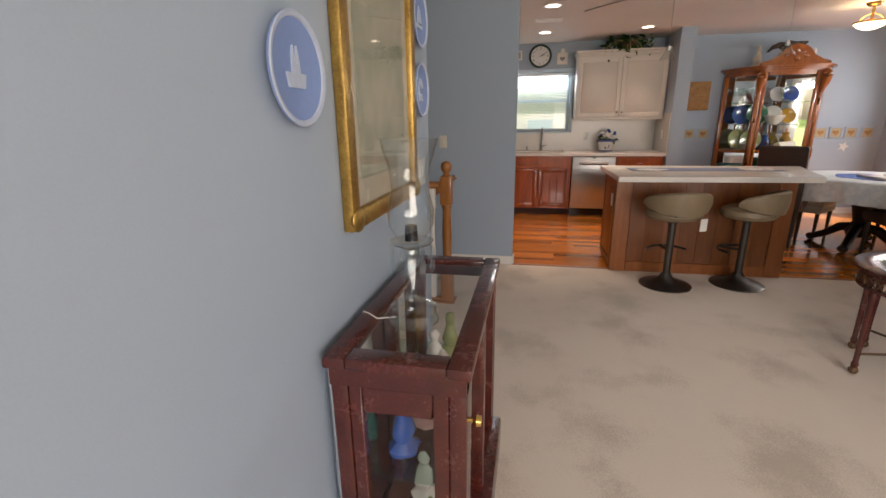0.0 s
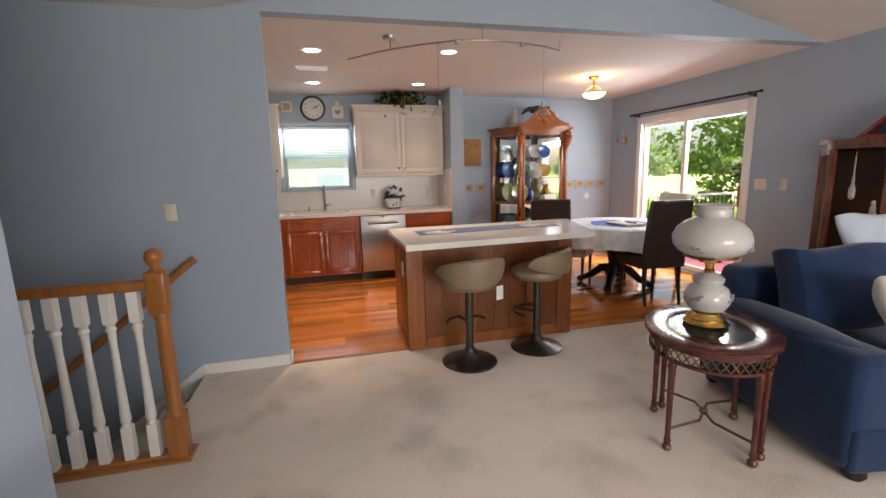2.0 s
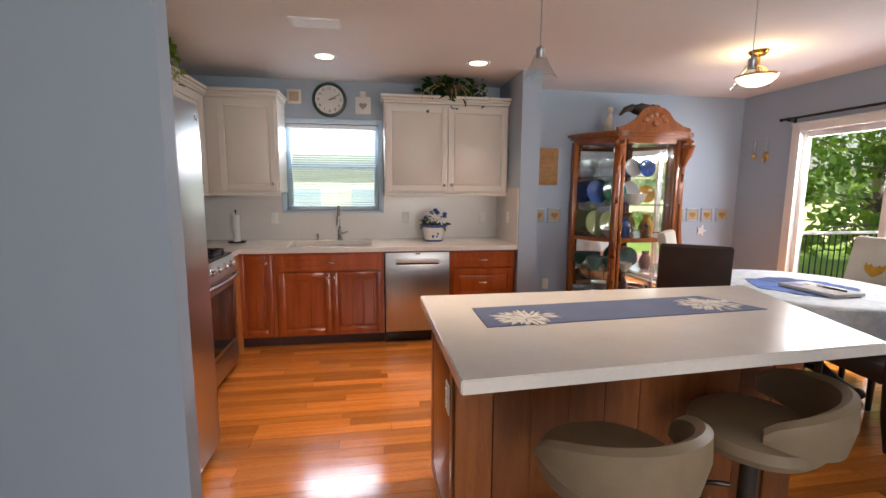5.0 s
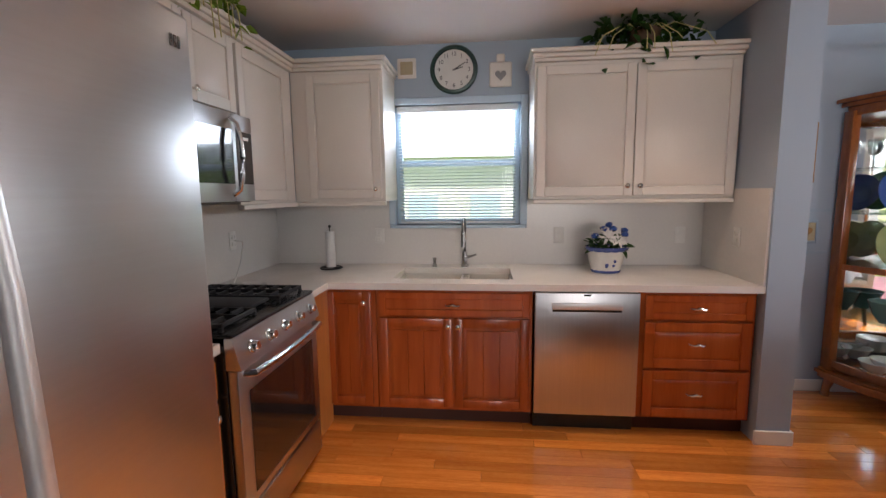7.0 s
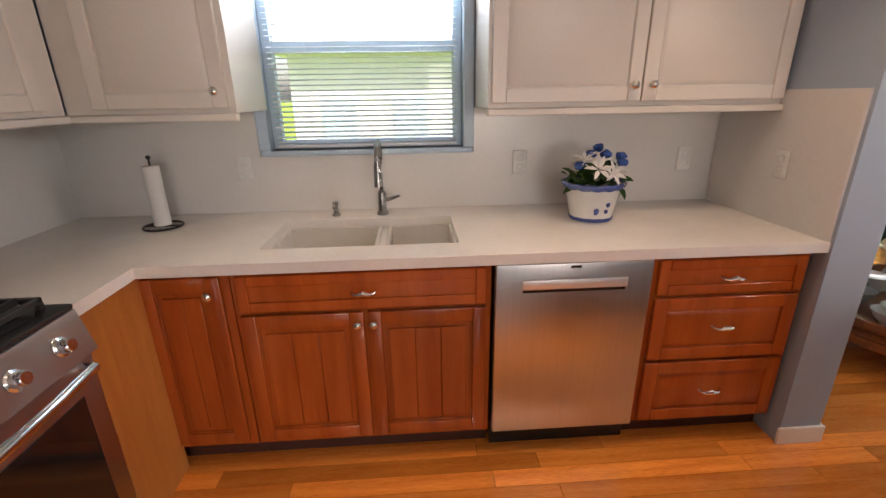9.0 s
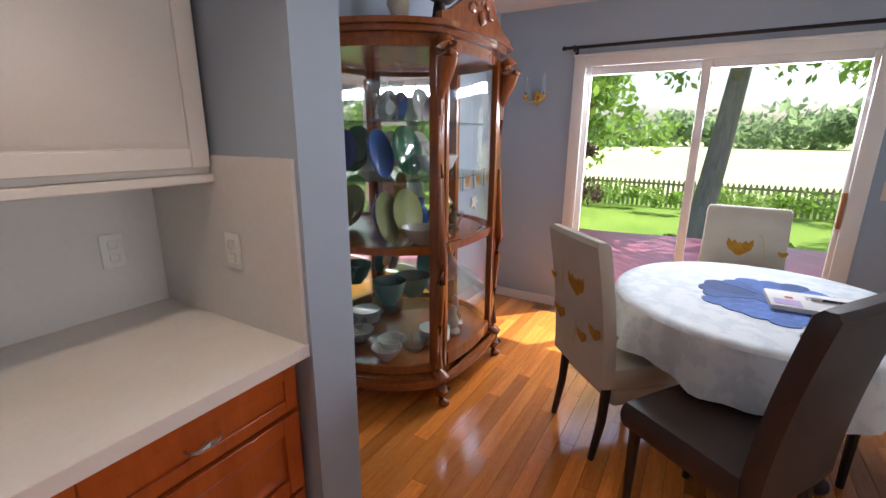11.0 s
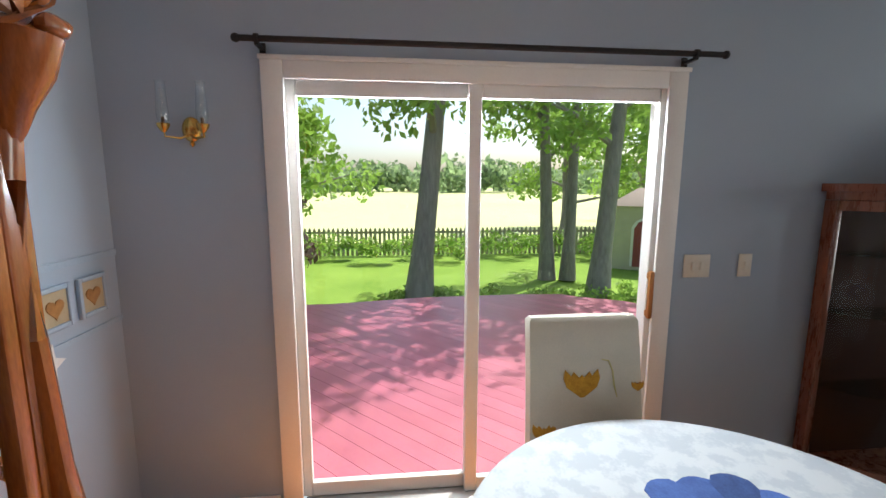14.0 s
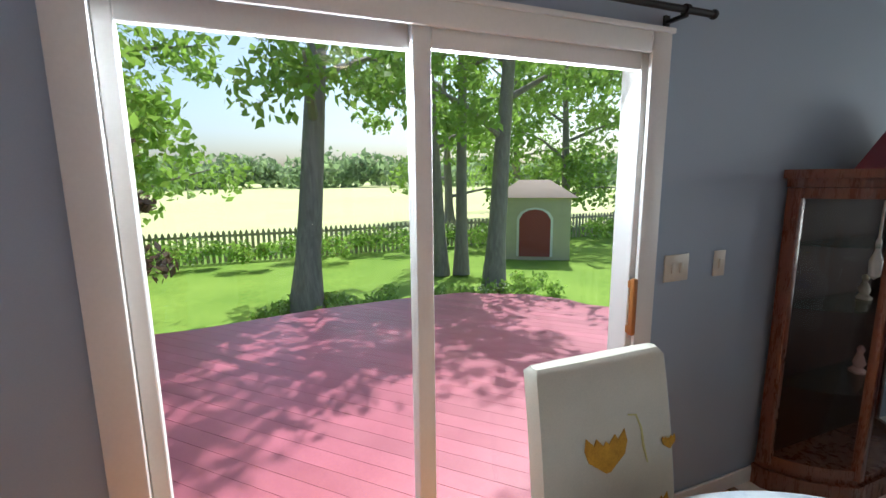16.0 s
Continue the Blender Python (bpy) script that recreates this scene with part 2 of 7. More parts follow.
PLATEPLASTIC = M("ivory_switch_plastic", (0.72, 0.68, 0.58), 0.35, bump=0)
WHITEPLASTIC = M("white_switch_plastic", (0.78, 0.77, 0.74), 0.35, bump=0)
PAPER = M("paper_white", (0.76, 0.75, 0.73), 0.9, bump=0.15, fine=180)
LILAC = M("lilac_print", (0.45, 0.36, 0.60), 0.8, bump=0)
INK = M("dark_print", (0.05, 0.05, 0.06), 0.7, bump=0)
REDPRINT = M("red_print", (0.55, 0.07, 0.06), 0.7, bump=0)
CORK = M("burl_wood_plaque", (0.40, 0.20, 0.055), 0.5, col2=(0.22, 0.10, 0.025), scale=14, fine=60, bump=0.2)
TAN = M("tan_heart_tile", (0.44, 0.36, 0.23), 0.6, bump=0.1, scale=20)
BLUEGREY = M("blue_grey_border", (0.36, 0.45, 0.55), 0.6, col2=(0.30, 0.39, 0.49), scale=5, bump=0.05)
REDBOX = M("dark_red_lacquer", (0.24, 0.018, 0.026), 0.3, bump=0, coat=0.3)
FLAGBLUE = M("navy_cotton", (0.03, 0.035, 0.075), 0.85, bump=0.15)
ARTPAPER = M("landscape_print", (0.50, 0.49, 0.40), 0.6, col2=(0.30, 0.34, 0.26), scale=3.5, fine=14, bump=0)
MAT_BOARD = M("cream_mount", (0.62, 0.58, 0.48), 0.8, bump=0.02)
LEAF = M("ivy_leaf", (0.045, 0.115, 0.022), 0.45, col2=(0.020, 0.060, 0.012), scale=18, bump=0.1, island=True)
LEAFLIME = M("lime_leaf", (0.23, 0.36, 0.035), 0.45, col2=(0.13, 0.24, 0.02), scale=18, bump=0.1, island=True)
WICKER = M("dark_wicker", (0.09, 0.05, 0.025), 0.7, bump=0.6, fine=120)
GLASS = clear("pane_glass", (0.97, 0.985, 0.98), 0.06)
DULLGLASS = clear("old_cabinet_glass", (0.90, 0.90, 0.88), 0.04, 0.25)
CRYSTAL = clear("crystal", (0.91, 0.94, 0.94), 0.16, 1.0)
SHELFGLASS = clear("shelf_glass", (0.80, 0.90, 0.86), 0.08)
MIRROR = M("mirror", (0.86, 0.88, 0.87), 0.02, metal=1.0, bump=0, rough_var=0.01)
BLIND = M("blind_slat", (0.80, 0.84, 0.87), 0.5, bump=0.02)
# pale paint with the window's cool blue glow mixed into the colour
WINFRAME = M("glow_tinted_window_paint", (0.52, 0.66, 0.78), 0.45, bump=0.02)
CANGLOW = glow("lit_lens", (1.0, 0.86, 0.70), 3.5)
BOWLGLOW = glow("lit_frosted_bowl", (1.0, 0.86, 0.62), 2.4)
BLUELED = glow("blue_display", (0.10, 0.35, 1.0), 1.2)
DECKRED = M("pink_red_deck_paint", (0.42, 0.120, 0.165), 0.42, col2=(0.33, 0.082, 0.118), scale=3, stretch=(1, 1, 1), fine=60, bump=0.1, rnd=0.10)
DECKWHITE = M("white_rail_vinyl", (0.80, 0.80, 0.80), 0.4, bump=0)
GRASS = M("lawn_grass", (0.24, 0.35, 0.06), 0.9, col2=(0.13, 0.23, 0.03), scale=0.7, fine=9, bump=0.6, mix=0.55, spec=0.1)
FIELD = M("pale_field", (0.56, 0.56, 0.28), 0.9, col2=(0.46, 0.49, 0.22), scale=0.05, fine=2, bump=0.1, spec=0.1)
BARK = M("grey_bark", (0.30, 0.27, 0.235), 0.9, col2=(0.16, 0.14, 0.115), scale=5, stretch=(4, 4, 1), fine=40, bump=0.9)
TREELEAF = M("tree_leaf", (0.31, 0.46, 0.085), 0.5, col2=(0.20, 0.33, 0.05), scale=3, bump=0.0, island=True)
# paler, greyer green than TREELEAF: distance haze put into the leaf colour
FARLEAF = M("haze_tinted_foliage", (0.34, 0.44, 0.22), 0.7, col2=(0.25, 0.35, 0.16), scale=2, bump=0.0, island=True)
PLUMLEAF = M("plum_foliage", (0.15, 0.085, 0.075), 0.7, col2=(0.08, 0.06, 0.04), scale=2, bump=0.0, island=True)
FENCEWOOD = M("weathered_fence", (0.42, 0.38, 0.27), 0.85, bump=0.3, rnd=0.2)
SHEDWALL = M("cream_shed_siding", (0.50, 0.46, 0.34), 0.7, bump=0.1)
SHEDROOF = M("brown_shingle", (0.27, 0.21, 0.17), 0.9, fine=30, bump=0.5)
SHEDDOOR = M("barn_red_paint", (0.26, 0.045, 0.04), 0.6, bump=0.1)
for thin in (TREELEAF, FARLEAF, PLUMLEAF, LEAF, LEAFLIME):
    nt = thin.node_tree
    pb = nt.nodes["Principled BSDF"]
    tr, mxs = nt.nodes.new("ShaderNodeBsdfTranslucent"), nt.nodes.new("ShaderNodeMixShader")
    nt.links.new(pb.inputs["Base Color"].links[0].from_socket, tr.inputs[0])
    nt.links.new(pb.outputs[0], mxs.inputs[1])
    nt.links.new(tr.outputs[0], mxs.inputs[2])
    mxs.inputs[0].default_value = 0.55
    nt.links.new(mxs.outputs[0], nt.nodes["Material Output"].inputs[0])
LINEN.node_tree.nodes["Color Ramp"].color_ramp.elements[0].position = 0.44
LINEN.node_tree.nodes["Color Ramp"].color_ramp.elements[1].position = 0.54
CARPET.node_tree.nodes["Color Ramp"].color_ramp.elements[0].position = 0.36
CARPET.node_tree.nodes["Color Ramp"].color_ramp.elements[1].position = 0.50
for brushed in (STEEL, STEELV):
    brushed.node_tree.nodes["Principled BSDF"].inputs["Anisotropic"].default_value = 0.7
STEEL.node_tree.nodes["Principled BSDF"].inputs["Anisotropic Rotation"].default_value = 0.25

# ---- mesh helpers ----
def bx(bm, x0, x1, y0, y1, z0, z1, bev=0.0, seg=2):
    vs = bmesh.ops.create_cube(bm, size=1)["verts"]
    for v in vs:
        v.co = Vector((x0 + (v.co.x + .5) * (x1 - x0), y0 + (v.co.y + .5) * (y1 - y0), z0 + (v.co.z + .5) * (z1 - z0)))
    if bev:
        es = list({e for v in vs for e in v.link_edges})
        bmesh.ops.bevel(bm, geom=es, offset=bev, segments=seg, affect="EDGES", profile=0.5)
    return bm


def box(x0, x1, y0, y1, z0, z1, bev=0.0, seg=2):
    return bx(bmesh.new(), x0, x1, y0, y1, z0, z1, bev, seg)


def cyl(bm, p0, p1, r0, r1=None, n=14):
    p0, p1 = Vector(p0), Vector(p1)
    d = p1 - p0
    m = Matrix.Translation((p0 + p1) / 2) @ d.to_track_quat("Z", "Y").to_matrix().to_4x4()
    bmesh.ops.create_cone(bm, cap_ends=True, segments=n, radius1=r0, radius2=r0 if r1 is None else r1, depth=d.length, matrix=m)
    return bm


def lathe(bm, prof, c=(0, 0, 0), n=24, sx=1.0, sy=1.0, wave=0.0, waves=8, cap=True):
    rings = []
    for r, z in prof:
        ring = []
        for i in range(n):
            a = 2 * math.pi * i / n
            k = r * (1 + wave * math.cos(waves * a))
            ring.append(bm.verts.new((c[0] + k * sx * math.cos(a), c[1] + k * sy * math.sin(a), c[2] + z)))
        rings.append(ring)
    for a, b in zip(rings, rings[1:]):
        for i in range(n):
            bm.faces.new((a[i], a[(i + 1) % n], b[(i + 1) % n], b[i]))
    if cap and prof[0][0] > 1e-4:
        bm.faces.new(list(reversed(rings[0])))
    if cap and prof[-1][0] > 1e-4:
        bm.faces.new(rings[-1])
    return bm


def tube(bm, pts, r, n=8):
    pts = [Vector(p) for p in pts]
    rings = []
    for i, p in enumerate(pts):
        d = (pts[min(i + 1, len(pts) - 1)] - pts[max(i - 1, 0)]).normalized()
        q = d.to_track_quat("Z", "Y")
        rr = r[i] if isinstance(r, (list, tuple)) else r
        rings.append([bm.verts.new(p + q @ Vector((rr * math.cos(2 * math.pi * k / n), rr * math.sin(2 * math.pi * k / n), 0))) for k in range(n)])
    for a, b in zip(rings, rings[1:]):
        for k in range(n):
            bm.faces.new((a[k], a[(k + 1) % n], b[(k + 1) % n], b[k]))
    bm.faces.new(list(reversed(rings[0])))
    bm.faces.new(rings[-1])
    return bm


def prism(bm, pts, z0, z1):
    lo = [bm.verts.new((x, y, z0)) for x, y in pts]
    hi = [bm.verts.new((x, y, z1)) for x, y in pts]
    n = len(pts)
    for i in range(n):
        bm.faces.new((lo[i], lo[(i + 1) % n], hi[(i + 1) % n], hi[i]))
    bm.faces.new(list(reversed(lo)))
    bm.faces.new(hi)
    bmesh.ops.recalc_face_normals(bm, faces=bm.faces)
    return bm


def ribbon(bm, pts, z0, z1, thick):
    """An upright curved band that follows pts in plan."""
    pts = [Vector((*p, 0)) for p in pts]
    inner, outer = [], []
    for i, p in enumerate(pts):
        d = (pts[min(i + 1, len(pts) - 1)] - pts[max(i - 1, 0)]).normalized()
        nrm = Vector((d.y, -d.x, 0)) * thick / 2
        outer.append((p + nrm)[:2])
        inner.append((p - nrm)[:2])
    return prism(bm, outer + inner[::-1], z0, z1)


def skin(bm, pts, z0, z1):
    """One clear skin that follows pts in plan, for window and cabinet glass."""
    lo, hi = [bm.verts.new((*p, z0)) for p in pts], [bm.verts.new((*p, z1)) for p in pts]
    for i in range(len(pts) - 1):
        bm.faces.new((lo[i], lo[i + 1], hi[i + 1], hi[i]))
    return bm


def ball(bm, c, r, s=(1, 1, 1), u=12, v=8):
    m = Matrix.Translation(c) @ Matrix.Diagonal((*s, 1))
    bmesh.ops.create_uvsphere(bm, u_segments=u, v_segments=v, radius=r, matrix=m)
    return bm


def soft(bm, amount, scale, seed=0.0):
    for v in bm.verts:
        v.co += Vector(noise.noise_vector(v.co * scale + Vector((seed, seed, 0)))) * amount
    return bm


def cushion(w, d, h, crown=0.25, n=10):
    """A stuffed pad, w by d by h, centred on the origin."""
    bm = bmesh.new()
    grid = bmesh.ops.create_cube(bm, size=1)
    bmesh.ops.subdivide_edges(bm, edges=bm.edges[:], cuts=n, use_grid_fill=True)
    for v in bm.verts:
        x, y, z = v.co.x * 2, v.co.y * 2, v.co.z * 2
        fall = max(0.0, (1 - x ** 4) * (1 - y ** 4))
        k = 1 - crown + crown * fall ** 0.5
        v.co = Vector((v.co.x * w * (1 - 0.04 * (1 - y * y) * 0), v.co.y * d, v.co.z * h * k))
        rx = 1 - 0.05 * z * z
        v.co.x, v.co.y = v.co.x * rx, v.co.y * rx
    return bm


def turn(bm, m):
    bmesh.ops.transform(bm, matrix=m, verts=bm.verts[:])
    return bm


def mesh(name, bm, material, smooth=True):
    me = bpy.data.meshes.new(name)
    bmesh.ops.recalc_face_normals(bm, faces=bm.faces[:])
    bm.to_mesh(me)
    bm.free()
    me.materials.append(material)
    if smooth:
        me.shade_smooth()
        me.set_sharp_from_angle(angle=radians(38))
    return me


def part(name, bm, material, parent=None, label="", m=None):
    ob = new(name, mesh(name, bm, material))
    if parent:
        ob.parent = parent
    if m is not None:
        ob.matrix_basis = m
    return tagged(ob, label)


def thing(name, label, category, m=None, group=""):
    ob = new(name)
    ob.empty_display_size = 0.05
    if m is not None:
        ob.matrix_basis = m
    return tagged(ob, label, category, group)


def single(name, bm, material, label, category, m=None, group=""):
    return tagged(part(name, bm, material, None, label, m), "", category, group)


def structure(name, bm, material, label=""):
    return tagged(part(name, bm, material, None, label), kind="structure")

# ---- the shell ----
H = 2.50                                # kitchen ceiling
XE, YN, XW = 4.735, 7.25, -1.37          # east wall, window wall, kitchen west wall
YB = 4.04                               # line between carpet and boards
bm = bmesh.new()
bx(bm, XW - .15, -.42, YN, YN + .15, -.1, H + .1)
bx(bm, .50, XE + .15, YN, YN + .15, -.1, H + .1)
bx(bm, -.42, .50, YN, YN + .15, -.1, 1.21)
bx(bm, -.42, .50, YN, YN + .15, 2.08, H + .1)
structure("wall_north", bm, BLUE)
bm = bmesh.new()
bx(bm, XE, XE + .15, -3.1, 4.72, -.1, 2.62)
bx(bm, XE, XE + .15, 6.54, YN, -.1, 2.62)
bx(bm, XE, XE + .15, 4.72, 6.54, 2.05, 2.62)
bx(bm, XE, XE + .15, 4.72, 6.54, -.1, 0.0)
structure("wall_east", bm, BLUE)
structure("wall_kitchen_west", box(XW - .15, XW, YB + .09, YN, -.1, H + .1), BLUE)
structure("wall_half", box(-3.3, -.185, YB, YB + .09, -2.8, H), BLUE)
structure("wall_stub", box(1.785, 1.965, 6.50, YN - .002, 0, H), BLUE)


def across(pts, y0, y1):
    """A prism with an outline in x and z, from y0 to y1."""
    b = bmesh.new()
    prism(b, [(x, z) for x, z in pts], -y1, -y0)
    return turn(b, Matrix.Rotation(radians(90), 4, "X"))


RIDGE = ((-.555, 2.488), (2.12, 3.06), (XE, 2.50))
structure("wall_gable", across([(-3.3, H), (XE, H), (XE, 2.53), (2.12, 3.10), (-.555, 2.52), (-3.3, 2.52)], YB, YB + .12), BLUE)
structure("ceiling_kitchen", box(XW - .15, XE, YB + .12, YN, H, H + .1), CEIL)
structure("ceiling_living", across([(-3.3, 2.488), *RIDGE, (XE + .15, 2.47), (XE + .15, 2.62), (2.12, 3.18), (-.555, 2.60), (-3.3, 2.60)], -3.1, YB - .002), CEIL)
structure("wall_living_west", box(-.62, -.50, -3.0, 1.855, 0, 2.60), BLUE)
structure("wall_hall_west", box(-3.3, -3.18, .5, YB, -2.8, 2.6), BLUE)
structure("wall_hall_south", box(-3.18, -.62, .5, .62, 0, 2.6), BLUE)
structure("wall_stair_front", box(-3.18, -.80, 2.93, 3.0, -2.8, -.11), BLUE)
bm = bmesh.new()
bx(bm, -.62, .7, -3.12, -3.0, -.1, 3.2)
bx(bm, 3.7, XE, -3.12, -3.0, -.1, 3.2)
bx(bm, .7, 3.7, -3.12, -3.0, -.1, .65)
bx(bm, .7, 3.7, -3.12, -3.0, 2.25, 3.2)
structure("wall_south", bm, BLUE)
# window added out of view, as the opening for front_daylight
w3 = tagged(thing("window_3", "wide white front window, added out of view", "window"), kind="structure")
bm = bmesh.new()
for x0 in (.70, 1.68, 2.68, 3.65):
    bx(bm, x0, x0 + .05, -3.09, -3.03, .65, 2.25)
bx(bm, .75, 3.65, -3.088, -3.032, .65, .70)
bx(bm, .75, 3.65, -3.088, -3.032, 2.20, 2.25)
part("window_frame", bm, TRIM, w3)

structure("carpet", prism(bmesh.new(), [(XE, -3.0), (XE, YB - .012), (-.78, YB - .012), (-.78, 3.0), (-3.18, 3.0), (-3.18, .62), (-.62, .62), (-.62, -3.0)], -.1, .004), CARPET)
structure("floor_threshold", box(-.168, XE, YB - .012, YB + .03, -.1, .009, .004), OAK)
for k in range(10):
    x1 = -.78 - .26 * k
    structure("stair_tread", box(x1 - .275, x1, 3.002, YB - .002, -.185 * (k + 1) - .2, -.185 * (k + 1), .012), CARPET)


bb = lambda x0, x1, y0, y1, z0=.004: structure("baseboard", box(x0, x1, y0, y1, z0, z0 + .085, .004, 1), TRIM)
bb(-.78, -.185, YB - .016, YB - .001)
bb(-.184, -.170, YB, YB + .09)
bb(XE - .015, XE - .001, -3.0, 4.67)
bb(XE - .015, XE - .001, 6.61, YN - .016, 0.0)
bb(1.966, XE - .016, YN - .015, YN - .001, 0.0)
bb(1.77, 1.98, 6.485, 6.499, 0.0)
bb(1.966, 1.98, 6.50, YN - .016, 0.0)
bb(-.499, -.485, -3.0, 1.856)
b = bmesh.new()
prism(b, [(-.78, .089), (-.78, -.06), (-3.17, -1.95), (-3.17, -1.80)], 0, .014)
structure("stair_skirt", turn(b, pose(0, YB - .002, 0, 90)), TRIM)

# window over the sink, with its blind
win = tagged(thing("window_1", "double-hung kitchen window, pale frame tinted with blue window glow", "window"), kind="structure")
b = bmesh.new()
for x0, x1, z0, z1 in ((-.42, -.375, 1.21, 2.08), (.455, .50, 1.21, 2.08), (-.375, .455, 2.035, 2.08), (-.375, .455, 1.21, 1.25), (-.375, .455, 1.64, 1.69)):
    bx(b, x0, x1, YN + .06, YN + .11, z0, z1, .004, 1)
part("window_frame", b, WINFRAME, win)
part("window_sill", box(-.46, .54, YN - .03, YN + .06, 1.185, 1.21, .006), WINFRAME, win)
b = bmesh.new()
for x0, x1, z0, z1 in ((-.47, -.42, 1.21, 2.13), (.50, .55, 1.21, 2.13), (-.42, .50, 2.08, 2.13)):
    bx(b, x0, x1, YN - .016, YN - .001, z0, z1, .004, 1)
part("casing", b, WINFRAME, win)
for z0, z1 in ((1.25, 1.64), (1.69, 2.035)):
    p = part("pane", skin(bmesh.new(), [(-.375, YN + .084), (.455, YN + .084)], z0, z1), GLASS, win)
    p.visible_shadow = False
blind = thing("window_blind", "pale horizontal slat blind, tilted open", "blind")
part("head_rail", box(-.40, .48, YN + .005, YN + .05, 2.03, 2.075, .005), BLIND, blind)
slat = mesh("slat", turn(box(-.43, .43, -.0125, .0125, -.0008, .0008), Matrix.Rotation(radians(14), 4, "X")), BLIND)
for i in range(34):
    s = new("slat", slat)
    s.parent, s.location = blind, (.04, YN + .028, 1.245 + i * .0232)
part("bottom_rail", box(-.39, .47, YN + .015, YN + .042, 1.218, 1.234, .003), BLIND, blind)
for cx in (-.22, .30):
    part("cord", cyl(bmesh.new(), (cx, YN + .028, 1.23), (cx, YN + .028, 2.03), .0012, n=5), BLIND, blind)

# sliding patio door
sd = tagged(thing("door_1", "white sliding glass patio door, shut", "door"), kind="structure")
b = bmesh.new()
bx(b, XE - .02, XE - .001, 4.676, 4.772, 0.0, 2.12, .006)
bx(b, XE - .02, XE - .001, 6.50, 6.594, 0.0, 2.12, .006)
bx(b, XE - .02, XE - .001, 4.772, 6.50, 2.03, 2.12, .006)
bx(b, XE - .032, XE - .02, 4.672, 6.598, 2.104, 2.124, .004)
part("casing", b, TRIM, sd)
b = bmesh.new()
bx(b, XE + .001, XE + .14, 4.722, 4.761, .03, 2.048)
bx(b, XE + .001, XE + .14, 6.512, 6.538, .03, 2.048)
bx(b, XE + .078, XE + .14, 4.762, 6.511, 2.005, 2.048)
part("door_frame", b, TRIM, sd)
part("threshold", box(XE - .06, XE + .14, 4.775, 6.498, .001, .029, .005), M("aluminium_track", (.55, .55, .54), .35, .9, bump=.05), sd)


def sash(y0, y1, x0, name, s0, s1):
    b = bmesh.new()
    bx(b, x0, x0 + .035, y0, y0 + s0, .031, 2.048, .004, 1)
    bx(b, x0, x0 + .035, y1 - s1, y1, .031, 2.048, .004, 1)
    bx(b, x0, x0 + .035, y0 + s0, y1 - s1, 1.972, 2.048, .004, 1)
    bx(b, x0, x0 + .035, y0 + s0, y1 - s1, .031, .105, .004, 1)
    f = part(name, b, TRIM, sd)
    g = part("pane", skin(bmesh.new(), [(x0 + .012, y0 + s0), (x0 + .012, y1 - s1)], .105, 1.972), GLASS, f)
    g.visible_shadow = False
    return f


sash(5.66, 6.511, XE + .040, "fixed_panel", .042, .046)
slide = sash(4.762, 5.703, XE + .002, "sliding_panel", .036, .062)
b = bmesh.new()
bx(b, XE - .03, XE - .005, 4.775, 4.80, .93, 1.17, .008)
bx(b, XE - .01, XE + .003, 4.775, 4.80, .94, .97)
bx(b, XE - .01, XE + .003, 4.775, 4.80, 1.13, 1.16)
part("door_handle", b, OAK, slide, "honey wooden pull handle")
rod = thing("curtain_rod", "thin dark bronze curtain rod on brackets above the patio door", "curtain rod")
part("rod", cyl(bmesh.new(), (XE - .09, 4.56, 2.165), (XE - .09, 6.66, 2.165), .0125), DARKROD, rod)
for y in (4.70, 6.58):
    b = bmesh.new()
    bx(b, XE - .095, XE - .001, y - .008, y + .008, 2.14, 2.152)
    bx(b, XE - .012, XE - .001, y - .012, y + .012, 2.10, 2.17)
    cyl(b, (XE - .09, y - .008, 2.165), (XE - .09, y + .008, 2.165), .019)
    part("bracket", b, DARKROD, rod)
for y in (4.56, 6.66):
    part("finial", ball(bmesh.new(), (XE - .09, y, 2.165), .018), DARKROD, rod)

# painted border and recessed tiles on the dining wall
for x0, x1 in ((1.97, 2.60), (3.90, XE - .002)):
    b = bmesh.new()
    bx(b, x0, x1, YN - .008, YN - .001, 1.285, 1.31)
    bx(b, x0, x1, YN - .008, YN - .001, .995, 1.015)
    structure("wall_border_trim", b, BLUEGREY)
for k, cx in enumerate((2.06, 2.26, 2.45, 3.98, 4.17, 4.36, 4.56)):
    t = thing("wall_tile", "square tan tile with a heart in a pale blue frame", "tile", pose(cx, YN - .001, 1.15), "border tiles")
    b = bmesh.new()
    for x0, x1, z0, z1 in ((-.08, -.062, -.08, .08), (.062, .08, -.08, .08), (-.062, .062, .062, .08), (-.062, .062, -.08, -.062)):
        bx(b, x0, x1, -.016, 0, z0, z1, .003, 1)
    part("frame", b, BLUEGREY, t)
    part("plate", box(-.062, .062, -.008, 0, -.062, .062), TAN, t)
    h = bmesh.new()
    prism(h, [(.042 * (16 * math.sin(a) ** 3) / 16, .04 * (13 * math.cos(a) - 5 * math.cos(2 * a) - 2 * math.cos(3 * a) - math.cos(4 * a)) / 16)
              for a in [i * math.pi / 10 for i in range(20)]], 0, .004)
    part("heart", turn(h, pose(0, -.008, 0, 90)), CORK, t)

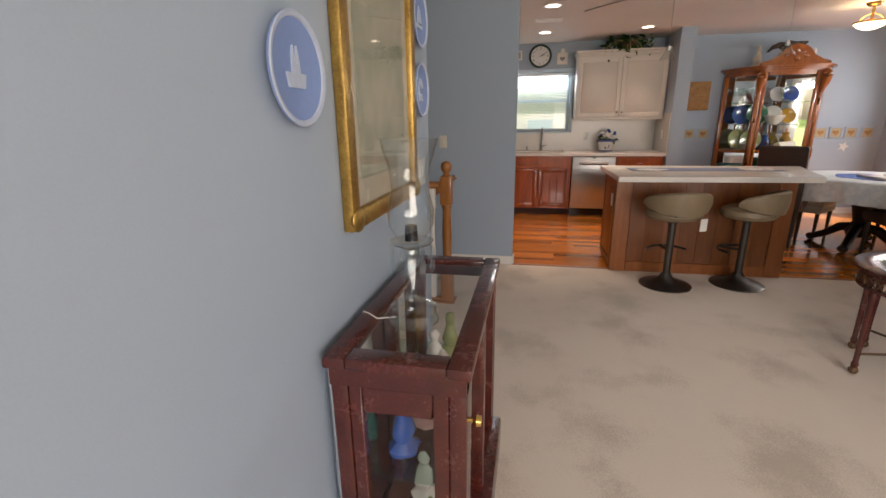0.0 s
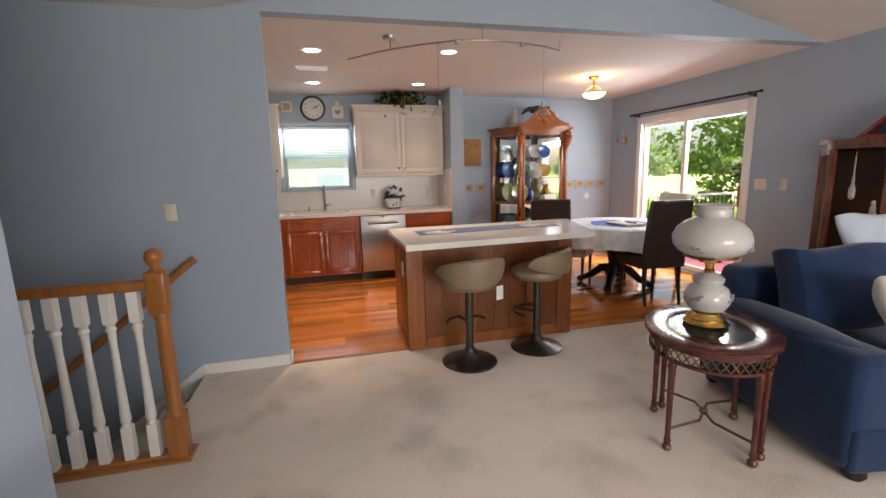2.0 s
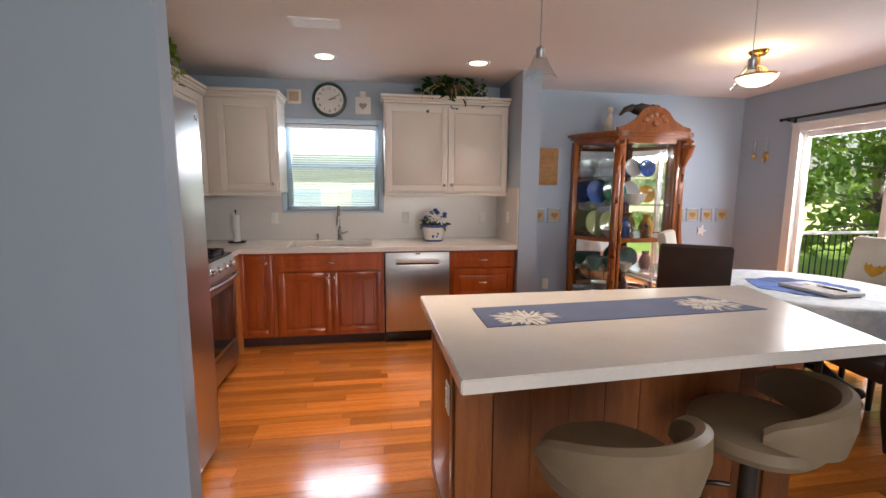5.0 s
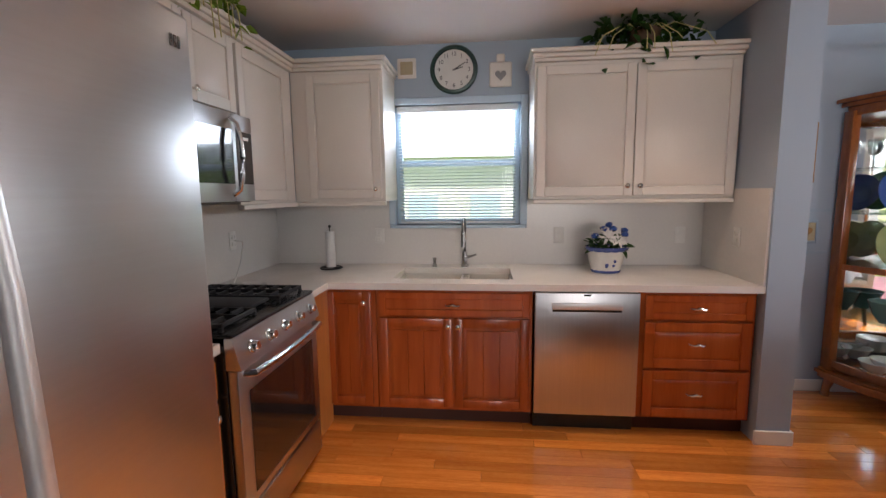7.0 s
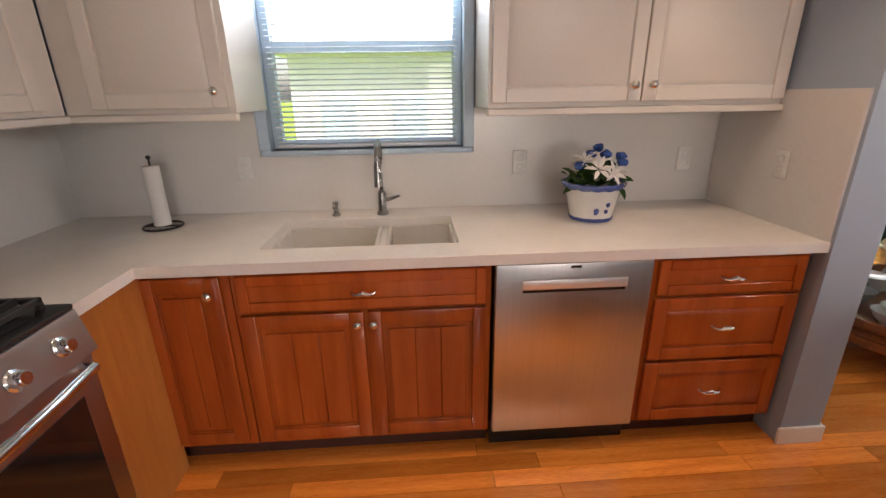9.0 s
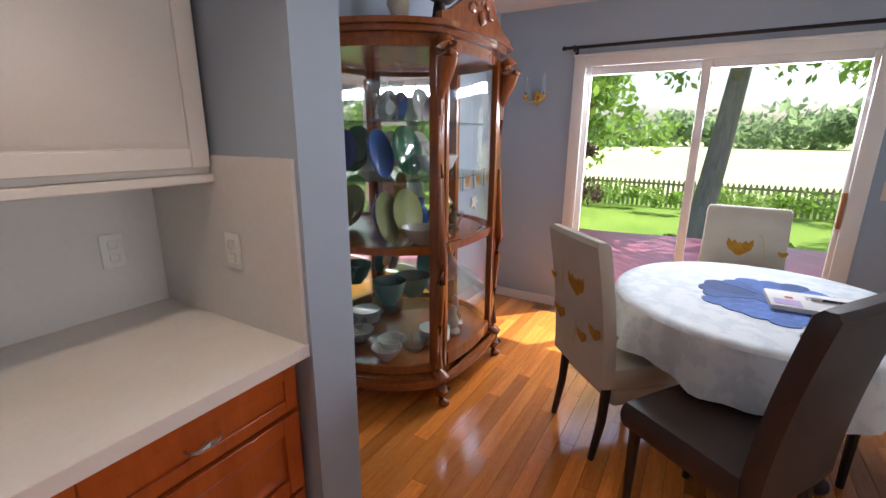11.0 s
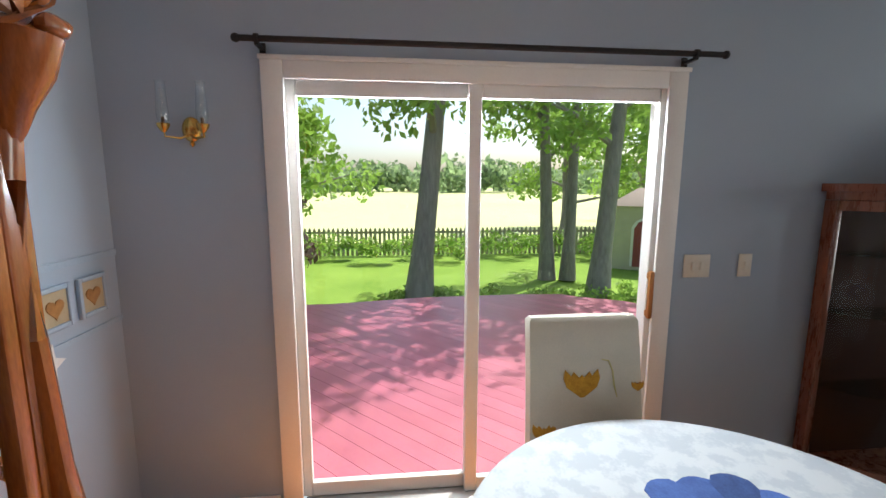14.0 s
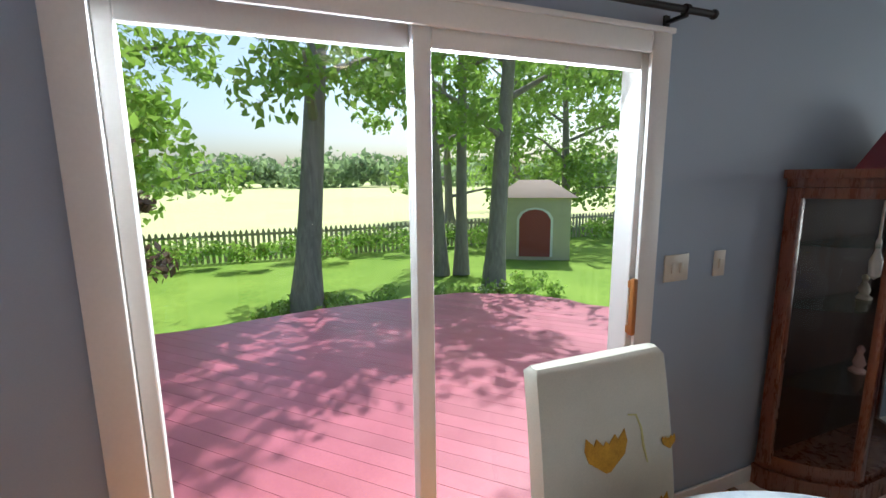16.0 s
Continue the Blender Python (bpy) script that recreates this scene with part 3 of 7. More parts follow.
# ---- kitchen ----
def panel(w, h, raised=True, t=.02):
    """A raised-panel door or drawer front, w wide and h high; its face looks to -y and its back lies at y = 0."""
    b = bmesh.new()
    s = min(.055, h * .28)
    for x0, x1, z0, z1 in ((0, s, 0, h), (w - s, w, 0, h), (s, w - s, 0, s), (s, w - s, h - s, h)):
        bx(b, x0, x1, -t, 0, z0, z1, .003, 1)
    bx(b, s, w - s, -t + .010, 0, s, h - s)
    g = .018
    if raised and w - 2 * s - 2 * g > .03 and h - 2 * s - 2 * g > .03:
        i = bmesh.ops.create_cube(b, size=1)["verts"]
        for v in i:
            k = g if v.co.y < 0 else 0
            x0, x1, z0, z1 = s + k + .002, w - s - k - .002, s + k + .002, h - s - k - .002
            v.co = Vector((x0 + (v.co.x + .5) * (x1 - x0), -t + .001 if v.co.y < 0 else -t + .011, z0 + (v.co.z + .5) * (z1 - z0)))
    return b


def grooved(w, h, t=.02):
    """A framed door whose raised field is made of a few upright boards with a bead round it."""
    b = bmesh.new()
    s, g = .052, .016
    for x0, x1, z0, z1 in ((0, s, 0, h), (w - s, w, 0, h), (s, w - s, 0, s), (s, w - s, h - s, h)):
        bx(b, x0, x1, -t, 0, z0, z1, .004, 2)
    for x0, x1, z0, z1 in ((s, s + .008, s, h - s), (w - s - .008, w - s, s, h - s), (s + .008, w - s - .008, s, s + .008), (s + .008, w - s - .008, h - s - .008, h - s)):
        bx(b, x0, x1, -t + .006, 0, z0, z1, .002, 1)
    bx(b, s + .008, w - s - .008, -t + .012, 0, s + .008, h - s - .008)
    a0, a1 = s + .008 + g, w - s - .008 - g
    n = max(2, round((a1 - a0) / .10))
    for i in range(n):
        x0, x1 = a0 + (a1 - a0) * i / n, a0 + (a1 - a0) * (i + 1) / n
        bx(b, x0 + .0006, x1 - .0006, -t + .002, -t + .013, s + .008 + g, h - s - .008 - g, .0022, 1)
    return b


def knob():
    b = lathe(bmesh.new(), [(.006, 0), (.006, .012), (.015, .018), (.016, .024), (.010, .029), (0, .030)], n=12)
    return turn(b, Matrix.Rotation(radians(90), 4, "X"))


def pull(w=.09):
    b = bmesh.new()
    pts = [(-w / 2, -.001, 0), (-w / 2 + .008, -.018, -.003), (-w / 4, -.024, -.004), (0, -.027, .003), (w / 4, -.024, -.004), (w / 2 - .008, -.018, -.003), (w / 2, -.001, 0)]
    return tube(b, pts, [.004, .005, .007, .011, .007, .005, .004], 8)


def cabinet(name, label, m, w, d, z0, z1, mat, fronts, toe=0.0, crown=0.0, group="", pmat=None, body_top=None):
    """fronts: (x, z, w, h, handle, hx, hz, style)"""
    t = thing(name, label, "cabinet", m, group)
    part("body", box(.001, w - .001, 0, d, z0 + toe, body_top or z1, .002, 1), mat, t)
    if body_top:
        part("face_frame", box(.001, w - .001, 0, .02, body_top + .0005, z1), mat, t)
    if toe:
        part("toe_kick", box(.001, w - .001, .06, d, z0, z0 + toe - .001), DARKBASE, t)
    if crown:
        b = bmesh.new()
        bx(b, -.001, w + .001, -.022, d, z1 + .0005, z1 + crown * .3, .003, 1)
        bx(b, -.014, w + .014, -.036, d, z1 + crown * .3, z1 + crown * .65, .008, 2)
        bx(b, -.028, w + .028, -.052, d, z1 + crown * .65, z1 + crown, .004, 1)
        part("crown", b, mat, t)
        part("light_rail", box(0.0, w, -.018, .02, z0 - .028, z0 - .0005, .004, 1), mat, t)
    for x, z, fw, fh, kind, hx, hz, style in fronts:
        f = part("drawer_front" if kind == "pull" else "door", grooved(fw, fh) if style == "groove" else panel(fw, fh), pmat or mat, t, "", pose(x, -.001, z))
        if kind:
            part("handle", pull() if kind == "pull" else knob(), SILVERY, f, "satin nickel pull" if kind == "pull" else "round satin nickel knob", pose(hx, -.02, hz))
    return t


FY = 6.57
cabinet("base_cabinet", "narrow cherry corner base cabinet under the white worktop", pose(-.755, FY, 0), .335, YN - FY - .003, 0, .872, CHERRY,
        [(.02, .125, .285, .725, "knob", .245, .66, "groove")], .10, group="base cabinets")
cabinet("base_cabinet", "cherry sink base cabinet with two doors below a wide drawer front", pose(-.418, FY, 0), .95, YN - FY - .003, 0, .872, CHERRY,
        [(.02, .705, .91, .145, "pull", .455, .072, ""), (.02, .125, .448, .565, "knob", .425, .52, "groove"), (.482, .125, .448, .565, "knob", .023, .52, "groove")], .10, group="base cabinets", body_top=.69)
cabinet("base_cabinet", "cherry three-drawer base cabinet with silver pulls", pose(1.142, FY, 0), .637, YN - FY - .003, 0, .872, CHERRY,
        [(.03, .705, .585, .145, "pull", .29, .072, ""), (.03, .415, .585, .275, "pull", .29, .15, ""), (.03, .115, .585, .285, "pull", .29, .15, "")], .10, group="base cabinets")
structure("trim_panel", box(-.74, -.72, 6.192, FY - .002, .0, .872, .002, 1), CHERRY_LIGHT, "amber wooden panel between range and corner cabinet")
cabinet("base_cabinet", "short amber base cabinet with drawer beside the steel refrigerator", pose(-.735, 4.962, 0, 0, 0, 90), .465, .62, 0, .872, CHERRY_LIGHT,
        [(.012, .705, .44, .145, "pull", .22, .072, ""), (.012, .125, .44, .565, "knob", .40, .52, "")], .10, group="base cabinets")

UY = 6.88
cabinet("wall_cabinet", "white two-door wall cabinet with crown moulding beside the window", pose(.555, UY, 0), 1.225, YN - UY - .003, 1.395, 2.24, WHITECAB,
        [(.015, .02 + 1.395, .595, .80, "knob", .56, .06, ""), (.615, .02 + 1.395, .595, .80, "knob", .035, .06, "")], 0, .075, "wall cabinets")
cabinet("wall_cabinet", "white single-door wall cabinet in the corner by the window", pose(-1.035, UY, 0), .625, YN - UY - .003, 1.395, 2.24, WHITECAB,
        [(.11, 1.415, .49, .80, "knob", .455, .06, "")], 0, .075, "wall cabinets")
cabinet("wall_cabinet", "plain white wall cabinet beside the microwave", pose(-1.03, 6.192, 0, 0, 0, 90), .675, .337, 1.395, 2.24, WHITECAB,
        [(.012, 1.415, .55, .80, "", 0, 0, "")], 0, .075, "wall cabinets")
cabinet("wall_cabinet", "short white two-door wall cabinet above the microwave", pose(-1.03, 5.43, 0, 0, 0, 90), .757, .337, 1.84, 2.24, WHITECAB,
        [(.01, 1.86, .365, .36, "knob", .335, .05, ""), (.382, 1.86, .365, .36, "knob", .03, .05, "")], 0, .075, "wall cabinets")
cabinet("wall_cabinet", "narrow white wall cabinet beside the steel refrigerator", pose(-1.03, 4.962, 0, 0, 0, 90), .465, .337, 1.395, 2.24, WHITECAB,
        [(.01, 1.415, .445, .80, "knob", .40, .06, "")], 0, .075, "wall cabinets")
cabinet("wall_cabinet", "white wall cabinet above the steel refrigerator", pose(-1.03, 4.17, 0, 0, 0, 90), .788, .337, 1.90, 2.24, WHITECAB,
        [(.01, 1.915, .38, .31, "knob", .35, .05, ""), (.397, 1.915, .38, .31, "knob", .03, .05, "")], 0, .075, "wall cabinets")

# worktop with the sink cut out of it
wt = thing("worktop", "white quartz L-shaped worktop with eased edge", "worktop")
b = bmesh.new()
SX0, SX1, SY0, SY1 = -.33, .42, 6.66, 7.06
for x0, x1, y0, y1 in ((-1.368, SX0, 6.51, YN - .001), (SX1, 1.783, 6.51, YN - .001), (SX0, SX1, 6.51, SY0), (SX0, SX1, SY1, YN - .001), (-1.368, -.70, 6.192, 6.51)):
    bx(b, x0, x1, y0, y1, .874, .914)
part("top", b, QUARTZ, wt)
part("side_top", box(-1.368, -.70, 4.962, 5.428, .874, .914, .003, 1), QUARTZ, wt)
b = bmesh.new()
bx(b, -1.368, 1.783, YN - .012, YN - .001, .9145, 1.185)
bx(b, -1.368, -.47, YN - .012, YN - .001, 1.185, 1.394)
bx(b, .55, 1.783, YN - .012, YN - .001, 1.185, 1.394)
part("backsplash", b, SPLASH, wt)
part("side_splash", box(1.772, 1.784, 6.515, YN - .013, .9145, 1.45), SPLASH, wt)
part("range_splash", box(-1.369, -1.358, 4.962, YN - .013, .9145, 1.394), SPLASH, wt)
sink = thing("sink", "white double-bowl undermount kitchen sink", "sink")
for x0, x1 in ((SX0 - .005, .10), (.13, SX1 + .005)):
    b = bmesh.new()
    bx(b, x0, x1, SY0 - .01, SY1 + .01, .70, .715)
    bx(b, x0, x0 + .015, SY0 - .01, SY1 + .01, .715, .873)
    bx(b, x1 - .015, x1, SY0 - .01, SY1 + .01, .715, .873)
    bx(b, x0 + .015, x1 - .015, SY0 - .01, SY0 + .005, .715, .873)
    bx(b, x0 + .015, x1 - .015, SY1 - .005, SY1 + .01, .715, .873)
    cyl(b, ((x0 + x1) / 2, 6.86, .715), ((x0 + x1) / 2, 6.86, .718), .04)
    part("bowl", b, PORCELAIN, sink)
part("divider", box(.10, .13, SY0 - .01, SY1 + .01, .80, .873, .006), PORCELAIN, sink)
single("sponge", box(-.03, .02, 6.75, 6.83, .7155, .745, .008), M("yellow_sponge", (.62, .42, .04), .9, bump=.5), "small yellow sponge in the sink", "sponge")
fc = thing("faucet", "tall dark nickel gooseneck kitchen faucet", "faucet", pose(.10, 7.13, .914))
part("base", lathe(bmesh.new(), [(.028, 0), (.028, .01), (.02, .02), (.018, .11), (.0, .112)], n=16), NICKEL, fc)
part("neck", tube(bmesh.new(), [(0, 0, .10), (0, 0, .27)] + [(0, -.07 + .07 * math.cos(a), .27 + .075 * math.sin(a)) for a in [i * math.pi / 8 for i in range(1, 9)]], .0125, 10), NICKEL, fc)
part("spray_head", tube(bmesh.new(), [(0, -.14, .272), (0, -.143, .23), (0, -.146, .16)], [.014, .017, .02], 10), NICKEL, fc)
part("lever", tube(bmesh.new(), [(.015, 0, .07), (.045, 0, .075), (.085, -.005, .09)], [.011, .009, .006], 8), NICKEL, fc)
sp = thing("soap_dispenser", "small dark nickel soap pump at the sink", "soap dispenser", pose(-.12, 7.13, .914))
part("base", lathe(bmesh.new(), [(.02, 0), (.02, .008), (.011, .015), (.010, .05), (.014, .055), (.014, .065), (0, .067)], n=14), NICKEL, sp)
part("spout", tube(bmesh.new(), [(0, 0, .058), (0, -.04, .062), (0, -.065, .052)], .005, 8), NICKEL, sp)

# dishwasher
dw = thing("dishwasher", "stainless steel dishwasher with a pocket handle, shut", "dishwasher", pose(.539, FY, 0))
part("body", box(.001, .599, .0, .60, .105, .868), BLACK, dw)
part("door", box(.003, .597, -.035, -.001, .115, .862, .006), STEELV, dw)
b = bmesh.new()
bx(b, .10, .50, -.043, -.0352, .762, .800, .003)
part("handle", b, SATIN, dw, "bright flat pocket handle")
# flat black strip on the door paints the shade inside the handle recess
part("pocket", box(.105, .495, -.0362, -.0352, .748, .7615), BLACK, dw)
part("toe_kick", box(.003, .597, .03, .04, .0, .104), BLACK, dw)
part("badge", box(.28, .32, -.0365, -.0352, .842, .852), BLACK, dw)

# range
rg = thing("range", "stainless steel gas range with black cooktop and grates", "stove", pose(-.66, 5.432, 0, 0, 0, 90))
W = .756
part("body", box(.001, W - .001, .03, .70, .02, .90), BLACK, rg)
part("oven_door", box(.006, W - .006, -.012, .029, .235, .80, .006), STEEL, rg)
part("oven_window", box(.075, W - .075, -.0145, -.0125, .275, .70, .001, 1), BLACKGLASS, rg)
part("drawer", box(.006, W - .006, -.012, .029, .055, .225, .006), STEEL, rg)
b = bmesh.new()
prism(b, [(-.03, .805), (.03, .805), (.03, .925), (.0, .925)], .002, W - .002)
part("control_panel", turn(b, Matrix(((0, 0, 1, 0), (1, 0, 0, 0), (0, 1, 0, 0), (0, 0, 0, 1)))), STEEL, rg)
for k in range(5):
    kb = lathe(bmesh.new(), [(.026, 0), (.026, .006), (.020, .009), (.018, .030), (.015, .034), (0, .034)], n=18)
    kk = part("knob", turn(kb, Matrix.Rotation(radians(76), 4, "X")), CHROME, rg, "chrome burner knob", pose(.10 + .139 * k, -.017, .865))
hp = [(.05, -.002, .775), (.06, -.05, .778), (.20, -.066, .78), (W / 2, -.072, .781), (W - .20, -.066, .78), (W - .06, -.05, .778), (W - .05, -.002, .775)]
part("oven_handle", tube(bmesh.new(), hp, .014, 10), CHROME, rg, "bowed bright towel-bar handle")
part("cooktop", box(.0, W, .0, .62, .926, .942, .006), BLACK, rg)
part("griddle", box(.29, .465, .09, .52, .956, .972, .006), IRON, rg, "flat black centre griddle")
for x0, x1 in ((.025, .275), (.48, .73)):
    b = bmesh.new()
    for y in (.05, .54):
        bx(b, x0, x1, y, y + .014, .958, .974, .002, 1)
    for x in (x0, x1 - .014):
        bx(b, x, x + .014, .05, .554, .958, .974, .002, 1)
    for i in range(7):
        y = .10 + i * .066
        bx(b, x0 + .012, x0 + .10, y, y + .010, .960, .978)
        bx(b, x1 - .10, x1 - .012, y, y + .010, .960, .978)
    bx(b, (x0 + x1) / 2 - .006, (x0 + x1) / 2 + .006, .06, .545, .960, .978)
    for x, y in ((x0, .05), (x1 - .014, .05), (x0, .54), (x1 - .014, .54)):
        bx(b, x, x + .014, y, y + .014, .942, .958)
    part("grate", b, IRON, rg)
    for y in (.17, .43):
        part("burner", lathe(bmesh.new(), [(.05, .942), (.05, .95), (.032, .952), (.032, .958), (0, .959)], ((x0 + x1) / 2, y, 0), 18), IRON, rg)
b = bmesh.new()
prism(b, [(.62, .93), (.66, .93), (.70, 1.20), (.665, 1.21), (.655, 1.20)], .004, W - .004)
bg = part("backguard", turn(b, Matrix(((0, 0, 1, 0), (1, 0, 0, 0), (0, 1, 0, 0), (0, 0, 0, 1)))), STEEL, rg)
part("backguard_base", box(.01, W - .01, .615, .632, .942, 1.03), BLACK, rg)
dp = part("display", box(-.155, .155, -.003, 0, -.048, .048), BLACKGLASS, rg, "black glass clock display", pose(.40, .6475, 1.135, -7))
part("digits", box(-.02, .02, -.0045, -.0035, .004, .018), BLUELED, dp, "blue glowing digits")

# microwave
mw = thing("microwave", "over-the-range stainless microwave with dark glass door", "microwave", pose(-.945, 5.432, 0, 0, 0, 90))
part("body", box(.001, W - .001, .03, .42, 1.412, 1.835), BLACK, mw)
part("door", box(.001, .575, 0, .029, 1.415, 1.835, .004), STEEL, mw)
part("door_glass", box(.03, .575, -.004, -.0005, 1.50, 1.755, .002, 1), MWGLASS, mw, "dark reflective door glass")
part("control_strip", box(.578, W - .001, 0, .029, 1.415, 1.835, .004), STEEL, mw)
part("keypad", box(.605, W - .012, -.004, -.0005, 1.50, 1.755, .002, 1), BLACKGLASS, mw)
part("digits", box(.66, .71, -.0055, -.0045, 1.715, 1.73), WHITEPLASTIC, mw)
part("handle", tube(bmesh.new(), [(.555, -.002, 1.445), (.56, -.035, 1.47), (.562, -.052, 1.55), (.562, -.055, 1.625), (.562, -.052, 1.70), (.56, -.035, 1.78), (.555, -.002, 1.805)], .012, 10), CHROME, mw)

# refrigerator
fr = thing("refrigerator", "large stainless steel refrigerator with two curved handles", "refrigerator", pose(-.42, 4.17, 0, 0, 0, 90))
part("body", box(.003, .782, .06, .93, .0, 1.80), GUN, fr)
for x0, x1 in ((.0, .246), (.250, .785)):
    part("door", box(x0, x1, -.02, .058, .06, 1.84, .012, 3), FRIDGESTEEL, fr)
part("dispenser", box(.03, .16, -.024, -.0205, .66, 1.06, .004), BLACKGLASS, fr, "black ice and water dispenser")
for x in (.195, .302):
    part("door_handle", tube(bmesh.new(), [(x, -.018, .40), (x, -.050, .43), (x, -.074, .68), (x, -.084, 1.00), (x, -.074, 1.32), (x, -.050, 1.56), (x, -.018, 1.59)], [.013, .014, .015, .016, .015, .014, .013], 12), SATIN, fr)
b = bmesh.new()
for i in range(3):
    bx(b, .715 + i * .012, .722 + i * .012, -.0225, -.0205, 1.76, 1.785)
part("badge", b, NICKEL, fr)

# things on the worktop
pt = thing("paper_towel_holder", "white paper towel roll on a dark wire stand", "paper towel", pose(-.86, 7.02, .914))
part("roll", cyl(bmesh.new(), (0, 0, .012), (0, 0, .27), .034, n=24), PAPER, pt)
b = cyl(bmesh.new(), (0, 0, .004), (0, 0, .30), .004)
ball(b, (0, 0, .305), .010)
tube(b, [(.078 * math.cos(a), .078 * math.sin(a), .006) for a in [i * math.pi / 12 for i in range(25)]], .005, 6)
tube(b, [(-.078, 0, .006), (.078, 0, .006)], .004, 6)
part("stand", b, DARKROD, pt)


def leafpile(n, spread, size, seed, droop=0.0):
    rng = random.Random(seed)
    vs, fs = [], []
    for i in range(n):
        a, r = rng.uniform(0, 6.283), rng.random() ** .6
        c = Vector((spread[0] * r * math.cos(a), spread[1] * r * math.sin(a), spread[2] * rng.random() * (1 - .6 * r) - droop * r * r * rng.random()))
        s = size * rng.uniform(.6, 1.25)
        q = Euler((rng.uniform(-.9, .9), rng.uniform(-.9, .9), rng.uniform(0, 6.28))).to_quaternion()
        k = len(vs)
        for x, y, z in ((0, 0, 0), (.45, -.38, .08), (.95, -.22, .02), (1.25, 0, -.14), (.95, .22, .02), (.45, .38, .08), (.55, 0, -.03)):
            vs.append(c + q @ Vector((x * s, y * s, z * s)))
        fs += [(k, k + 1, k + 6), (k + 1, k + 2, k + 6), (k + 2, k + 3, k + 6), (k + 3, k + 4, k + 6), (k + 4, k + 5, k + 6), (k + 5, k, k + 6)]
    me = bpy.data.meshes.new("foliage")
    me.from_pydata([tuple(v) for v in vs], [], fs)
    return me


def foliage(name, me, mat, parent, m=None):
    ob = new(name, me)
    if not me.materials:
        me.materials.append(mat)
    ob.parent = parent
    if m is not None:
        ob.matrix_basis = m
    return ob


pot = thing("flower_pot", "white and blue ceramic pot of white lilies on the worktop", "flower pot", pose(1.04, 6.94, .914) @ Matrix.Scale(1.15, 4))
part("pot", lathe(bmesh.new(), [(.075, 0), (.078, .006), (.088, .05), (.102, .115), (.110, .135), (.113, .14), (.105, .14), (.095, .11), (0, .105)], n=28, wave=.012, waves=14), PORCELAIN, pot)
part("rim", lathe(bmesh.new(), [(.106, .125), (.114, .132), (.118, .146), (.112, .150), (.104, .142)], n=28, wave=.03, waves=14, cap=False), BLUEGLAZE, pot, "scalloped cobalt blue rim")
part("base_band", lathe(bmesh.new(), [(.0785, .003), (.082, .008), (.083, .016), (.0805, .018)], n=28, cap=False), BLUEGLAZE, pot)
b = bmesh.new()
rng = random.Random(4)
for i in range(7):
    ball(b, (rng.uniform(-.03, .03), -.0955 + rng.uniform(-.002, .002), .06 + rng.uniform(-.025, .025)), .008, (1, .4, 1), 8, 6)
part("painted_sprig", b, BLUEGLAZE, pot)
foliage("leaves", leafpile(46, (.10, .09, .09), .055, 7), LEAF, pot, pose(0, 0, .13))


def lily(s):
    b = bmesh.new()
    for k in range(6):
        a = k * math.pi / 3
        vs = [b.verts.new((r * s * math.cos(a) - w * s * math.sin(a), r * s * math.sin(a) + w * s * math.cos(a), z * s)) for r, w, z in
              ((.05, 0, 0), (.5, -.2, .28), (1.0, -.12, .34), (1.3, 0, .22), (1.0, .12, .36), (.5, .2, .30))]
        b.faces.new(vs)
    return b


for x, y, z, s, rx, ry in ((-.01, -.06, .20, .045, 50, 0), (.05, -.05, .18, .042, 55, 25), (-.05, -.02, .23, .04, 20, -20), (.08, -.01, .20, .036, 30, 40)):
    part("lily", lily(s), WHITEFLOWER, pot, "white lily bloom", pose(x, y, z, rx, ry))
b = bmesh.new()
for x, y, z in ((-.02, 0, .25), (.03, -.02, .25), (.09, -.03, .22), (.10, .0, .24), (-.07, -.04, .21), (.02, .03, .27)):
    ball(b, (x, y, z), .022, (1, 1, .7), 8, 6)
part("blue_blossom", soft(b, .008, 60), COBALT, pot, "small blue blossoms")

for nm, x0, sz, seed, mat, lab in (("ivy_plant", 1.22, (.36, .10, .22), 11, LEAF, "dark green trailing ivy on top of the white wall cabinet"),
                                   ("lime_plant", None, (.10, .22, .18), 12, LEAFLIME, "lime green trailing plant on top of the wall cabinet")):
    p = thing(nm, lab, "plant", pose(x0, UY + .06, 2.316) if x0 else pose(-1.08, 6.05, 2.316))
    part("basket", lathe(bmesh.new(), [(.07, 0), (.09, .05), (.10, .10), (.09, .10), (0, .09)], n=16), WICKER, p)
    foliage("leaves", leafpile(230 if x0 else 120, sz, .065, seed, .24), mat, p, pose(0, -.03, .07) if x0 else pose(.06, 0, .07))
    b = bmesh.new()
    rng = random.Random(seed)
    for k in range(8):
        a = rng.uniform(-.35, .35)
        pts = [(0, 0, .08), (a * .5, -.08, .12), (a, -.17, .03), (a * 1.15, -.185, -.10 * rng.random())] if x0 else [(0, 0, .08), (.08, a * .4, .12), (.14, a * .6, .02), (.15, a * .6, -.2 * rng.random())]
        tube(b, pts, .003, 5)
    part("vine", b, STEM, p)

